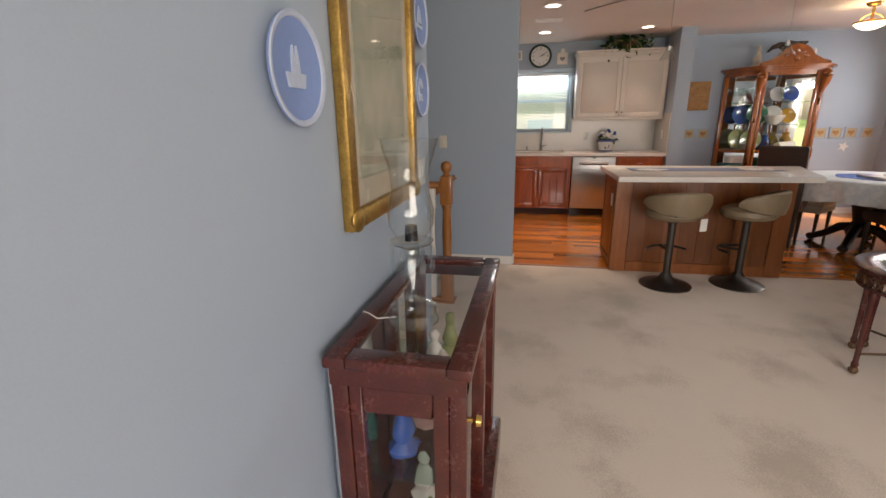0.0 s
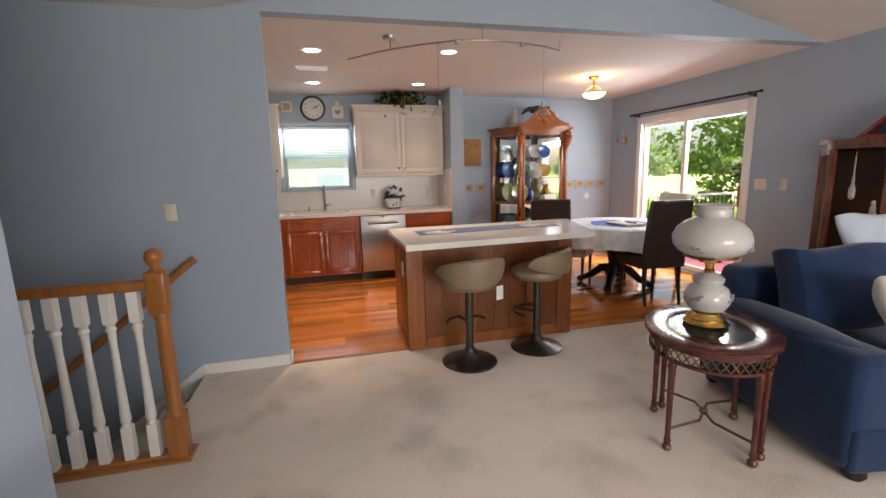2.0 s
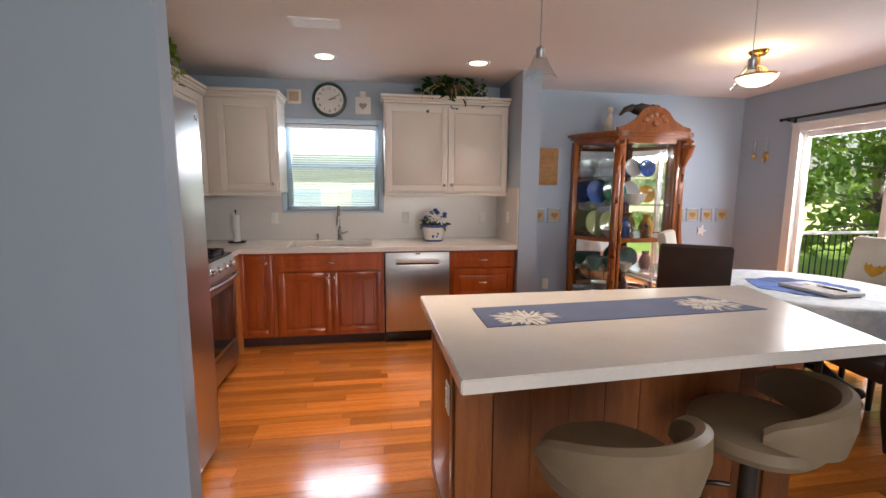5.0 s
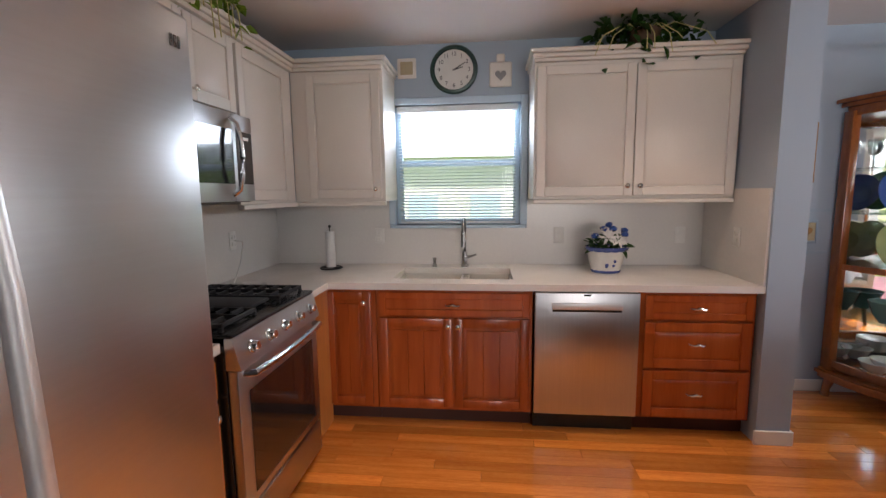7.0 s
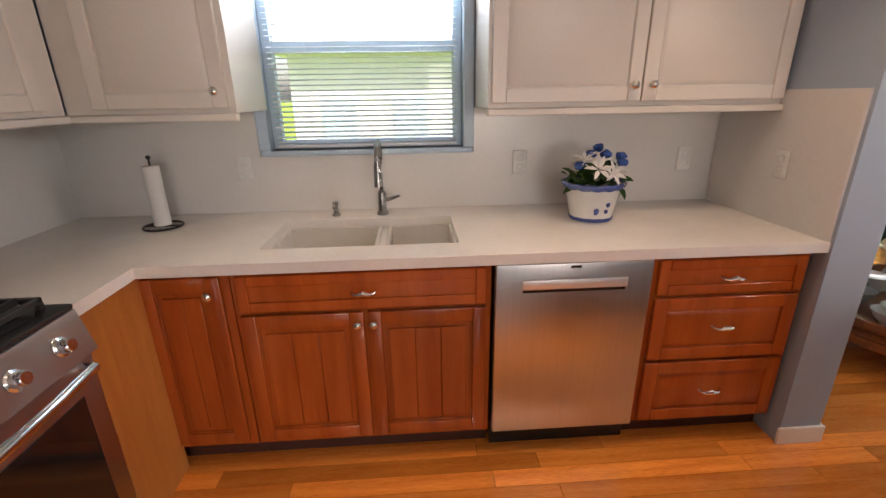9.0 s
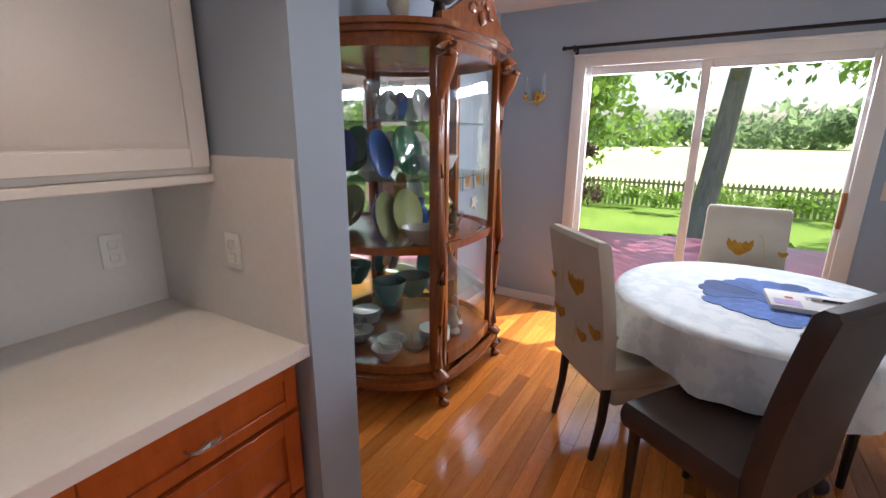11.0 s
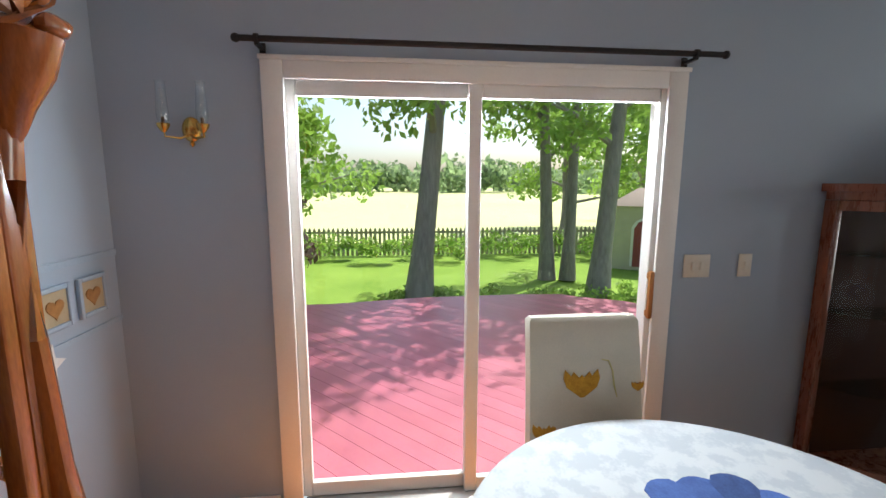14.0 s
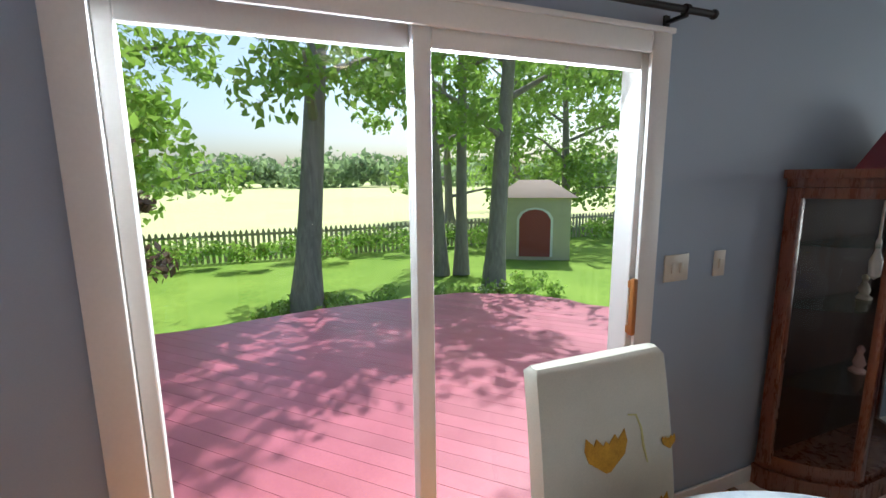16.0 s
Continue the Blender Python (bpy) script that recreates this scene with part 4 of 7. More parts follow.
ck = thing("wall_clock", "round white wall clock with dark green rim", "clock", pose(.025, YN - .001, 2.315, 90))
part("rim", lathe(bmesh.new(), [(.135, 0), (.168, 0), (.170, .015), (.160, .028), (.145, .030), (.138, .018)], n=40, cap=False), M("dark_green_rim", (.018, .05, .04), .3, bump=0), ck)
part("dial", lathe(bmesh.new(), [(.139, .002), (.139, .010), (0, .0101)], n=40), PAPER, ck)
for k in range(1, 13):
    a = k * math.pi / 6
    fc_ = bpy.data.curves.new("numeral", "FONT")
    fc_.body, fc_.size, fc_.align_x, fc_.align_y, fc_.extrude = str(k), .040, "CENTER", "CENTER", .0004
    tmp = new("numeral", fc_)
    bpy.context.view_layer.update()
    me = bpy.data.meshes.new_from_object(tmp.evaluated_get(bpy.context.evaluated_depsgraph_get()))
    bpy.data.objects.remove(tmp)
    me.materials.clear()
    me.materials.append(INK)
    o = new("numeral", me)
    o.parent, o.matrix_basis = ck, pose(.108 * math.sin(a), .108 * math.cos(a), .0112)
part("hour_hand", box(-.004, .004, -.01, .065, .0125, .014), INK, ck, "", pose(0, 0, 0, 0, 0, -75))
part("minute_hand", box(-.003, .003, -.01, .095, .0145, .016), INK, ck, "", pose(0, 0, 0, 0, 0, -60))
wp = thing("wall_picture", "small square white framed picture beside the clock", "picture", pose(-.315, YN - .001, 2.335))
part("frame", box(-.068, .068, -.018, 0, -.07, .07, .006), WHITECAB, wp)
part("print", box(-.045, .045, -.021, -.0185, -.045, .045), TAN, wp)
wq = thing("cutting_board_plaque", "white paddle-shaped wall plaque with a blue heart", "plaque", pose(.355, YN - .001, 2.285))
b = box(-.078, .078, -.016, 0, -.10, .07, .012)
bx(b, -.03, .03, -.016, 0, .068, .125, .012)
part("board", b, WHITECAB, wq)
part("heart", turn(prism(bmesh.new(), [(.04 * (16 * math.sin(a) ** 3) / 16, .04 * (13 * math.cos(a) - 5 * math.cos(2 * a) - 2 * math.cos(3 * a) - math.cos(4 * a)) / 16)
                                     for a in [i * math.pi / 10 for i in range(20)]], 0, .003), pose(0, -.016, -.02, 90)), GREYPRINT, wq)


def switch(name, label, m, gang=1, mat=PLATEPLASTIC, toggle="rocker"):
    """Cover plate that faces -y."""
    t = thing(name, label, "switch" if toggle != "socket" else "outlet", m)
    w = .036 + .022 * (gang - 1) * 1.0 + (.012 if gang > 1 else 0)
    part("cover_plate", box(-w, w, -.006, 0, -.058, .058, .004), mat, t)
    for g in range(gang):
        x = (g - (gang - 1) / 2) * .046
        if toggle == "socket":
            for z in (-.022, .022):
                part("socket", box(x - .014, x + .014, -.009, -.0062, z - .014, z + .014, .004), mat, t)
        else:
            part("toggle", box(x - .010, x + .010, -.012, -.0062, -.022, .022, .003), mat, t)
    return t


for x in (-.55, .78, 1.62):
    switch("wall_outlet", "white outlet on the kitchen backsplash", pose(x, YN - .0125, 1.13), 1, WHITEPLASTIC, "socket")
switch("wall_outlet", "white outlet on the tiled side splash", pose(1.771, 6.80, 1.16, 0, 0, -90), 1, WHITEPLASTIC, "socket")
switch("wall_outlet", "ivory outlet low on the blue dining wall", pose(2.37, YN - .001, .37), 1, PLATEPLASTIC, "socket")
out = switch("wall_outlet", "white outlet with a plugged-in cord beside the range", pose(-1.357, 6.62, 1.16, 0, 0, 90), 1, WHITEPLASTIC, "socket")
part("cord", tube(bmesh.new(), [(0, -.012, 0), (.02, -.06, -.01), (-.03, -.07, -.12), (-.12, -.09, -.20), (-.25, -.14, -.236), (-.36, -.16, -.240)], .004, 6), WHITEPLASTIC, out)
sr = thing("spoon_rest", "small white dish on the worktop by the range", "dish", pose(-1.12, 6.36, .914))
part("dish", lathe(bmesh.new(), [(.04, 0), (.09, .008), (.11, .018), (.105, .02), (.04, .006), (0, .005)], n=20, sy=.7), PORCELAIN, sr)
gl = thing("oven_mitt", "dark grey oven mitt lying on the worktop", "oven mitt", pose(-1.06, 5.22, .95, 0, 0, 30))
part("mitt", soft(cushion(.22, .13, .07), .012, 9), GREYPRINT, gl)
tw = thing("dish_towel", "striped blue and white dish towel on the worktop edge", "towel", pose(-.86, 5.03, .9145))
part("cloth", box(-.09, .09, -.04, .04, 0, .012, .004), PAPER, tw)
for i in range(5):
    part("stripe", box(-.085 + i * .036, -.07 + i * .036, -.0405, .0405, .0005, .0128), TEALGLASS, tw)

# island
IS = [(.675, 3.675), (2.215, 3.765), (2.48, 4.665), (.665, 4.655)]
isl = thing("kitchen_island", "walnut panelled kitchen island with white quartz top", "island")
b = prism(bmesh.new(), IS, .874, .918)
bmesh.ops.bevel(b, geom=b.edges[:], offset=.004, segments=2, affect="EDGES")
part("top", b, QUARTZ, isl)
part("body", prism(bmesh.new(), [(.735, 4.018), (2.14, 4.018), (2.30, 4.62), (.735, 4.62)], 0, .873), ISLAND, isl)
for x0, x1 in ((.722, .86), (2.02, 2.152)):
    part("corner_stile", box(x0, x1, 4.0, 4.016, 0, .872, .003, 1), ISLAND, isl)
for i in range(8):
    x0 = .863 + i * 1.154 / 8
    part("slat", box(x0 + .0006, x0 + 1.154 / 8 - .0006, 4.006, 4.017, .10, .872, .0015, 1), ISLAND, isl)
part("base_rail", box(.861, 2.019, 4.002, 4.017, 0, .098, .003, 1), ISLAND, isl)
part("end_panel", turn(panel(.57, .80), pose(.734, 4.60, .04, 0, 0, -90)), ISLAND, isl)
sw = switch("wall_outlet", "white outlet on the island's end panel", pose(.7125, 4.10, .66, 0, 0, -90), 1, WHITEPLASTIC, "socket")
rn = thing("table_runner", "slate blue table runner with white flower prints on the island", "table runner")
b = bmesh.new()
prism(b, [(.865, 4.12), (2.16, 4.20), (2.03, 4.46), (.865, 4.39)], .9185, .9215)
part("cloth", b, RUNNERBLUE, rn)
for cx, cy, sc in ((1.05, 4.22, 1.0), (1.96, 4.31, 1.0)):
    b = bmesh.new()
    rng = random.Random(int(cx * 10))
    for i in range(120):
        a, r = rng.uniform(0, 6.28), .012 + .095 * rng.random()
        c = Vector((cx + 1.2 * r * math.cos(a), cy + .85 * r * math.sin(a)))
        d, p = Vector((math.cos(a), math.sin(a))) * .028, Vector((-math.sin(a), math.cos(a))) * .008
        prism(b, [tuple(c - d), tuple(c - p), tuple(c + d), tuple(c + p)], .9216, .9218 + .00003 * i)
    part("flower_print", b, WHITEFLOWER, rn, "white chrysanthemum print")


# bar stools
def stool():
    t = thing("bar_stool", "taupe leather swivel bar stool with gunmetal trumpet base", "bar stool", None, "island stools")
    part("base", lathe(bmesh.new(), [(.205, 0), (.205, .008), (.19, .016), (.12, .034), (.06, .062), (.038, .10), (.034, .11), (0, .111)], n=40), GUN, t)
    part("column", cyl(bmesh.new(), (0, 0, .11), (0, 0, .56), .029, n=20), GUN, t)
    part("piston", cyl(bmesh.new(), (0, 0, .595), (0, 0, .64), .045, .07, n=20), GUN, t)
    b = tube(bmesh.new(), [(.16 * math.cos(a), .02 + .16 * math.sin(a), .30) for a in [math.pi * (.05 + i * .9 / 12) for i in range(13)]], .010, 8)
    tube(b, [(0, .02, .30), (0, .18, .30)], .010, 8)
    part("footrest", b, GUN, t)
    part("seat", lathe(bmesh.new(), [(.10, .63), (.19, .635), (.215, .665), (.21, .70), (.17, .722), (0, .728)], n=32, sx=1.0, sy=.94), TAUPE, t)
    b = bmesh.new()
    n, rows = 24, []
    for i in range(n + 1):
        a = math.pi * (1.0 + .98 * (i / n)) + .03
        e = math.sin(math.pi * i / n)
        lo, hi = .735 - .06 * e, .79 + .085 * e ** .6
        ring = []
        for r, z in ((.205, lo), (.245, lo + .012), (.262, (lo + hi) / 2), (.258, hi - .012), (.238, hi), (.215, hi - .014), (.208, (lo + hi) / 2)):
            ring.append(b.verts.new((r * 1.0 * math.cos(a), r * .98 * math.sin(a), z)))
        rows.append(ring)
    for p, q in zip(rows, rows[1:]):
        for k in range(7):
            b.faces.new((p[k], p[(k + 1) % 7], q[(k + 1) % 7], q[k]))
    b.faces.new(rows[0]), b.faces.new(rows[-1][::-1])
    part("backrest", b, TAUPE, t)
    for a in (-.35, .35):
        part("bracket", tube(bmesh.new(), [(.19 * math.sin(a), -.19 * math.cos(a), .67), (.235 * math.sin(a), -.235 * math.cos(a), .70), (.225 * math.sin(a), -.225 * math.cos(a), .77)], .008, 6), CHROME, t)
    for o in t.children:
        if o.name.split(".")[0] in ("seat", "backrest", "bracket", "piston"):
            o.location.z -= .05
    return t


s1 = stool()
s1.matrix_basis = pose(1.128, 3.675, .004, 0, 0, 8)
s2 = copy_thing(s1, pose(1.725, 3.785, .004, 0, 0, 48))
tg = single("paper_tag", box(-.03, .03, -.001, .001, -.10, 0), PAPER, "white paper tag hanging from the bar stool", "tag", pose(1.30, 3.50, .62, 0, 0, 20))

# ceiling fittings
for cx, cy in CANS:
    c = thing("recessed_light", "round white recessed ceiling light, lit", "ceiling light", pose(cx, cy, H), "recessed lights")
    part("trim_ring", lathe(bmesh.new(), [(.072, -.001), (.074, -.008), (.10, -.006), (.10, -.001)], n=28, cap=False), TRIM, c)
    part("lens", lathe(bmesh.new(), [(.071, -.002), (.071, -.0035), (0, -.0036)], n=28), CANGLOW, c)
av = thing("ceiling_vent", "small white slatted ceiling vent", "vent", pose(.09, 5.66, H))
b = bmesh.new()
for x0, x1, y0, y1 in ((-.16, .16, -.085, -.065), (-.16, .16, .065, .085), (-.16, -.14, -.065, .065), (.14, .16, -.065, .065)):
    bx(b, x0, x1, y0, y1, -.008, -.0005)
part("frame", b, TRIM, av)
for k in range(6):
    part("slat", box(-.14, .14, -.058 + k * .021, -.045 + k * .021, -.006, -.001), TRIM, av)
tl = thing("track_light", "curved satin monorail track light with two glass pendants", "track light")
TP = [(.42, 4.83), (.58, 4.63), (.74, 4.46), (.97, 4.28), (1.21, 4.14), (1.46, 4.09), (1.74, 4.13), (1.95, 4.19), (2.16, 4.30)]
part("rail", tube(bmesh.new(), [(x, y, 2.40) for x, y in TP], .007, 8), STEEL, tl)
part("canopy", lathe(bmesh.new(), [(.0, -.03), (.05, -.028), (.06, -.012), (.06, -.0005)], (.74, 4.46, H), 20), STEEL, tl)
for x, y in ((.74, 4.46), (1.40, 4.10), (2.16, 4.30)):
    part("standoff", cyl(bmesh.new(), (x, y, 2.395), (x, y, H - .001), .005, n=8), STEEL, tl)
for x, y in ((1.21, 4.135), (1.74, 4.125)):
    part("spot_head", cyl(bmesh.new(), (x, y, 2.372), (x, y, 2.398), .022, n=12), STEEL, tl)
for x, y in ((1.075, 4.22), (1.965, 4.20)):
    p = part("pendant", cyl(bmesh.new(), (x, y, 1.97), (x, y, 2.395), .0022, n=6), STEEL, tl, "clear ribbed glass cone pendant")
    part("socket", lathe(bmesh.new(), [(.016, 1.93), (.016, 1.965), (.006, 1.975), (0, 1.976)], (x, y, 0), 12), STEEL, p)
    part("shade", lathe(bmesh.new(), [(.020, 1.945), (.038, 1.90), (.066, 1.855)], (x, y, 0), 20, wave=.03, waves=10, cap=False), CRYSTAL, p)

# ---- dining ----
cl = thing("ceiling_lamp", "brass semi-flush ceiling lamp with frosted glass bowl, lit", "ceiling lamp", pose(3.38, 5.68, H))
part("canopy", lathe(bmesh.new(), [(0, -.035), (.05, -.032), (.07, -.010), (.072, -.0005)], n=24), BRASS, cl)
part("stem", lathe(bmesh.new(), [(.010, -.20), (.014, -.14), (.010, -.10), (.016, -.06), (.010, -.034)], n=12), BRASS, cl)
part("bowl", lathe(bmesh.new(), [(0, -.262), (.05, -.258), (.10, -.238), (.132, -.205), (.138, -.185), (.132, -.185), (.095, -.228), (0, -.25)], n=32), BOWLGLOW, cl)
part("band", lathe(bmesh.new(), [(.139, -.197), (.146, -.190), (.146, -.182), (.139, -.178)], n=32, cap=False), BRASS, cl)
b = bmesh.new()
for a in (0, 2.09, 4.19):
    tube(b, [(0, 0, -.10), (.07 * math.cos(a), .07 * math.sin(a), -.12), (.141 * math.cos(a), .141 * math.sin(a), -.186)], .005, 6)
part("arm", b, BRASS, cl)

# china cabinet, a canted bow-front shape against the dining wall
CX, CW, CF, CB = 3.24, .355, 6.745, YN - .012         # middle, half width of the front, front line, back line
BWD = .60                                            # half width at the back
def bow(side, k=8, out=.05):
    """Plan of a curved side pane from the front post to the back post."""
    a, c = Vector((CX + side * CW, CF)), Vector((CX + side * BWD, CB - .06))
    nrm = Vector((side * .8, -.6))
    return [tuple(a.lerp(c, i / k) + nrm * out * math.sin(math.pi * i / k)) for i in range(k + 1)]


def front(k=8, out=.045):
    return [(CX - CW + 2 * CW * i / k, CF - out * math.sin(math.pi * i / k)) for i in range(k + 1)]


def plan(grow=0.0):
    pts = bow(-1)[::-1] + front()[1:-1] + bow(1)
    pts = [(CX + (x - CX) * (1 + grow / .6), CB - (CB - y) * (1 + grow / .5)) for x, y in pts]
    return [(pts[0][0], CB)] + pts + [(pts[-1][0], CB)]


cc = thing("china_cabinet", "carved golden oak china cabinet with curved glass and mirrored back", "china cabinet")
part("base", prism(bmesh.new(), plan(.03), .12, .19), GOLDOAK, cc)
part("base_moulding", prism(bmesh.new(), plan(.055), .155, .178), GOLDOAK, cc)
part("floor_shelf", prism(bmesh.new(), plan(-.02), .191, .215), GOLDOAK, cc)
part("head", prism(bmesh.new(), plan(.0), 1.945, 1.97), GOLDOAK, cc)
part("cornice", prism(bmesh.new(), plan(.04), 1.971, 1.995), GOLDOAK, cc)
part("cornice_top", prism(bmesh.new(), plan(.075), 1.996, 2.02), GOLDOAK, cc)
part("back_mirror", box(CX - BWD + .02, CX + BWD - .02, CB - .012, CB - .004, .216, 1.944), MIRROR, cc, "mirrored back panel")
part("back", box(CX - BWD, CX + BWD, CB - .003, CB, .191, 1.97), GOLDOAK, cc)
for s in (-1, 1):
    part("back_post", box(CX + s * BWD - .025, CX + s * BWD + .025, CB - .085, CB - .004, .191, 1.944, .006), GOLDOAK, cc)
    b = box(CX + s * CW - .032, CX + s * CW + .032, CF - .028, CF + .028, .191, 1.944, .008)
    part("front_post", b, GOLDOAK, cc)
    px, py = CX + s * CW, CF - .03
    out = Vector((s * .35, -1)).normalized()
    b = bmesh.new()
    tube(b, [(px + out.x * o, CF + out.y * o, z) for z, o in ((1.945, .040), (1.91, .066), (1.86, .070), (1.80, .056), (1.735, .036), (1.69, .028), (1.66, .022))], [.040, .052, .054, .048, .034, .024, .012], 14)
    for z, o, r in ((1.93, .085, .024), (1.875, .108, .026), (1.81, .088, .020), (1.745, .058, .016)):
        ball(b, (px + out.x * o, CF + out.y * o, z), r, (1.3, 1, .8), 10, 7)
    tube(b, [(px + out.x * o, CF + out.y * o, z) for z, o in ((1.74, .018), (1.60, .016), (1.30, .018), (1.02, .030), (.86, .042), (.74, .034), (.50, .018), (.24, .024))], [.030, .026, .024, .026, .032, .028, .024, .030], 10)
    part("corbel", soft(b, .004, 40), GOLDOAK, cc, "carved scroll corbel and serpentine post front")
    b = tube(bmesh.new(), [(px, CF, .20), (px, CF - .05, .17), (px, CF - .055, .11), (px, CF - .03, .06), (px, CF - .05, .022), (px, CF - .075, .012)], [.04, .046, .038, .026, .03, .022], 10)
    ball(b, (px, CF - .055, .022), .032, (1, 1.1, .7))
    part("cabriole_foot", b, GOLDOAK, cc)
    part("back_foot", tube(bmesh.new(), [(CX + s * (BWD - .02), CB - .05, .13), (CX + s * (BWD + .01), CB - .06, .05), (CX + s * (BWD + .015), CB - .06, 0)], [.035, .024, .028], 10), GOLDOAK, cc)
    pl = bow(s)
    part("side_glass", skin(bmesh.new(), pl, .25, 1.92), GLASS, cc).visible_shadow = False
    for z0, z1 in ((.216, .26), (.90, .94), (1.91, 1.944)):
        part("side_rail", ribbon(bmesh.new(), pl, z0, z1, .022), GOLDOAK, cc)
fd = part("front_door", skin(bmesh.new(), [p for p in front() if abs(p[0] - CX) < CW - .03], .27, 1.915), GLASS, cc, "curved glass door")
fd.visible_shadow = False
for z0, z1 in ((.216, .29), (.90, .945), (1.905, 1.944)):
    part("door_rail", ribbon(bmesh.new(), [p for p in front() if abs(p[0] - CX) < CW - .02], z0, z1, .026), GOLDOAK, cc)
for s in (-1, 1):
    part("door_stile", box(CX + s * (CW - .055) - .016, CX + s * (CW - .055) + .016, CF - .032, CF + .004, .22, 1.943, .005), GOLDOAK, cc)
b = ball(bmesh.new(), (CX - CW + .05, CF - .045, 1.0), .012)
lathe(b, [(.018, 0), (.02, .004), (.012, .05), (.016, .055), (0, .06)], (CX - CW + .05, CF - .042, .90), 10)
part("latch", b, BRASS, cc, "ornate brass key latch")
b = bmesh.new()
prism(b, [(-.40, 0), (.40, 0), (.40, .035), (.31, .06), (.21, .115), (.15, .19), (.10, .225), (.0, .25), (-.10, .225), (-.15, .19), (-.21, .115), (-.31, .06), (-.40, .035)], 0, .03)
part("pediment", turn(b, pose(CX, CF - .02, 2.0205, 90)), GOLDOAK, cc, "arched carved pediment")
b = bmesh.new()
for k in range(5):
    a = math.pi * (.15 + .7 * k / 4)
    ball(b, (CX + .12 * math.cos(a), CF - .056, 2.08 + .11 * math.sin(a)), .028, (1.2, .4, 1))
ball(b, (CX, CF - .056, 2.10), .036, (1, .5, 1))
part("carving", soft(b, .006, 50), GOLDOAK, cc)
b = bmesh.new()
prism(b, [(CX - CW + .04, .19), (CX - .20, .13), (CX - .10, .155), (CX, .115), (CX + .10, .155), (CX + .20, .13), (CX + CW - .04, .19)], 0, .02)
part("apron", turn(b, pose(0, CF - .03, 0, 90)), GOLDOAK, cc, "scalloped carved apron")
for z in (.56, 1.27, 1.57):
    part("glass_shelf", prism(bmesh.new(), plan(-.07), z, z + .007), SHELFGLASS, cc)
part("wood_shelf", prism(bmesh.new(), plan(-.06), .915, .93), GOLDOAK, cc)

# collection inside the cabinet
def plate(r, m, mat, label, name="display_plate"):
    prof = [(r * .5, 0), (r * .55, .006), (r * .96, .020), (r, .026), (r * .98, .029), (r * .6, .012), (0, .010)]
    return single(name, lathe(bmesh.new(), prof, n=28), mat, label, "plate", m)


def bowl(r, h, m, mat, label):
    return single("display_bowl", lathe(bmesh.new(), [(r * .4, 0), (r * .42, .008), (r * .75, h * .4), (r, h), (r * .96, h), (r * .7, h * .42), (0, .012)], n=24, wave=.02, waves=10), mat, label, "bowl", m)


def goblet(h, m, mat=CRYSTAL, label="clear crystal goblet in the china cabinet"):
    return single("goblet", lathe(bmesh.new(), [(h * .24, 0), (h * .24, .004), (.006, .012), (.005, h * .42), (h * .16, h * .55), (h * .22, h * .8), (h * .20, h)], n=16, cap=False), mat, label, "goblet", m)


def figurine(h, m, mat, label, seed):
    b = lathe(bmesh.new(), [(h * .24, 0), (h * .26, h * .08), (h * .14, h * .2), (h * .19, h * .38), (h * .13, h * .58), (h * .08, h * .7), (h * .12, h * .84), (h * .07, h * .97), (0, h)], n=14)
    return single("figurine", soft(b, h * .05, 5 / h, seed), mat, label, "figurine", m)


def jug(h, m, mat, label):
    return single("vase", lathe(bmesh.new(), [(h * .22, 0), (h * .24, .01), (h * .34, h * .35), (h * .28, h * .62), (h * .15, h * .82), (h * .2, h), (h * .18, h), (0, h * .75)], n=20), mat, label, "vase", m)


Z0, Z1, Z2, Z3, Z4 = .2155, .5675, .9305, 1.2775, 1.5775
SX = lambda x: CX + (x - 3.37) * .86
tilt = lambda x, y, z, rz=0: pose(SX(x), y, z, 78, 0, rz)
INC = "standing in the china cabinet"
for k, (x, y) in enumerate(((2.86, 7.06), (2.95, 6.98), (3.05, 7.05), (3.14, 6.94), (2.98, 7.12))):
    goblet(.20, pose(SX(x), y, Z4))
for x in (3.42, 3.52):
    goblet(.19, pose(SX(x), 6.96, Z4))
plate(.10, tilt(3.60, 7.10, Z4 + .10), COBALT, "small blue glass plate " + INC)
plate(.10, tilt(3.42, 7.12, Z4 + .10), MILK, "small milky glass plate " + INC)
plate(.13, tilt(2.92, 7.10, Z3 + .13, 10), COBALT, "cobalt blue glass plate " + INC)
plate(.14, tilt(3.14, 7.06, Z3 + .14), GREENGLASS, "dark green glass plate " + INC)
jug(.20, pose(SX(3.08), 6.92, Z3), CRYSTAL, "tall clear cut-glass vase " + INC)
bowl(.13, .12, pose(SX(3.36), 6.96, Z3), PORCELAIN, "white scalloped serving bowl " + INC)
plate(.12, tilt(3.40, 7.12, Z3 + .13), MILK, "large pale glass plate " + INC)
plate(.10, tilt(3.62, 7.11, Z3 + .11, -8), AMBERGLASS, "amber glass plate " + INC)
plate(.14, tilt(2.90, 7.05, Z2 + .14, 12), OLIVEGLASS, "pale olive glass plate " + INC)
plate(.14, tilt(3.09, 7.03, Z2 + .14), OLIVEGLASS, "pale olive glass plate " + INC)
bowl(.11, .09, pose(SX(3.02), 6.88, Z2), M("clear_pressed_glass", (.5, .5, .44), .15, bump=0, coat=.4), "pressed glass bowl " + INC)
bowl(.12, .12, pose(SX(3.40), 6.92, Z2), CRYSTAL, "cut crystal bowl " + INC)
jug(.20, pose(SX(3.34), 7.08, Z2), COBALT, "cobalt blue glass jug " + INC)
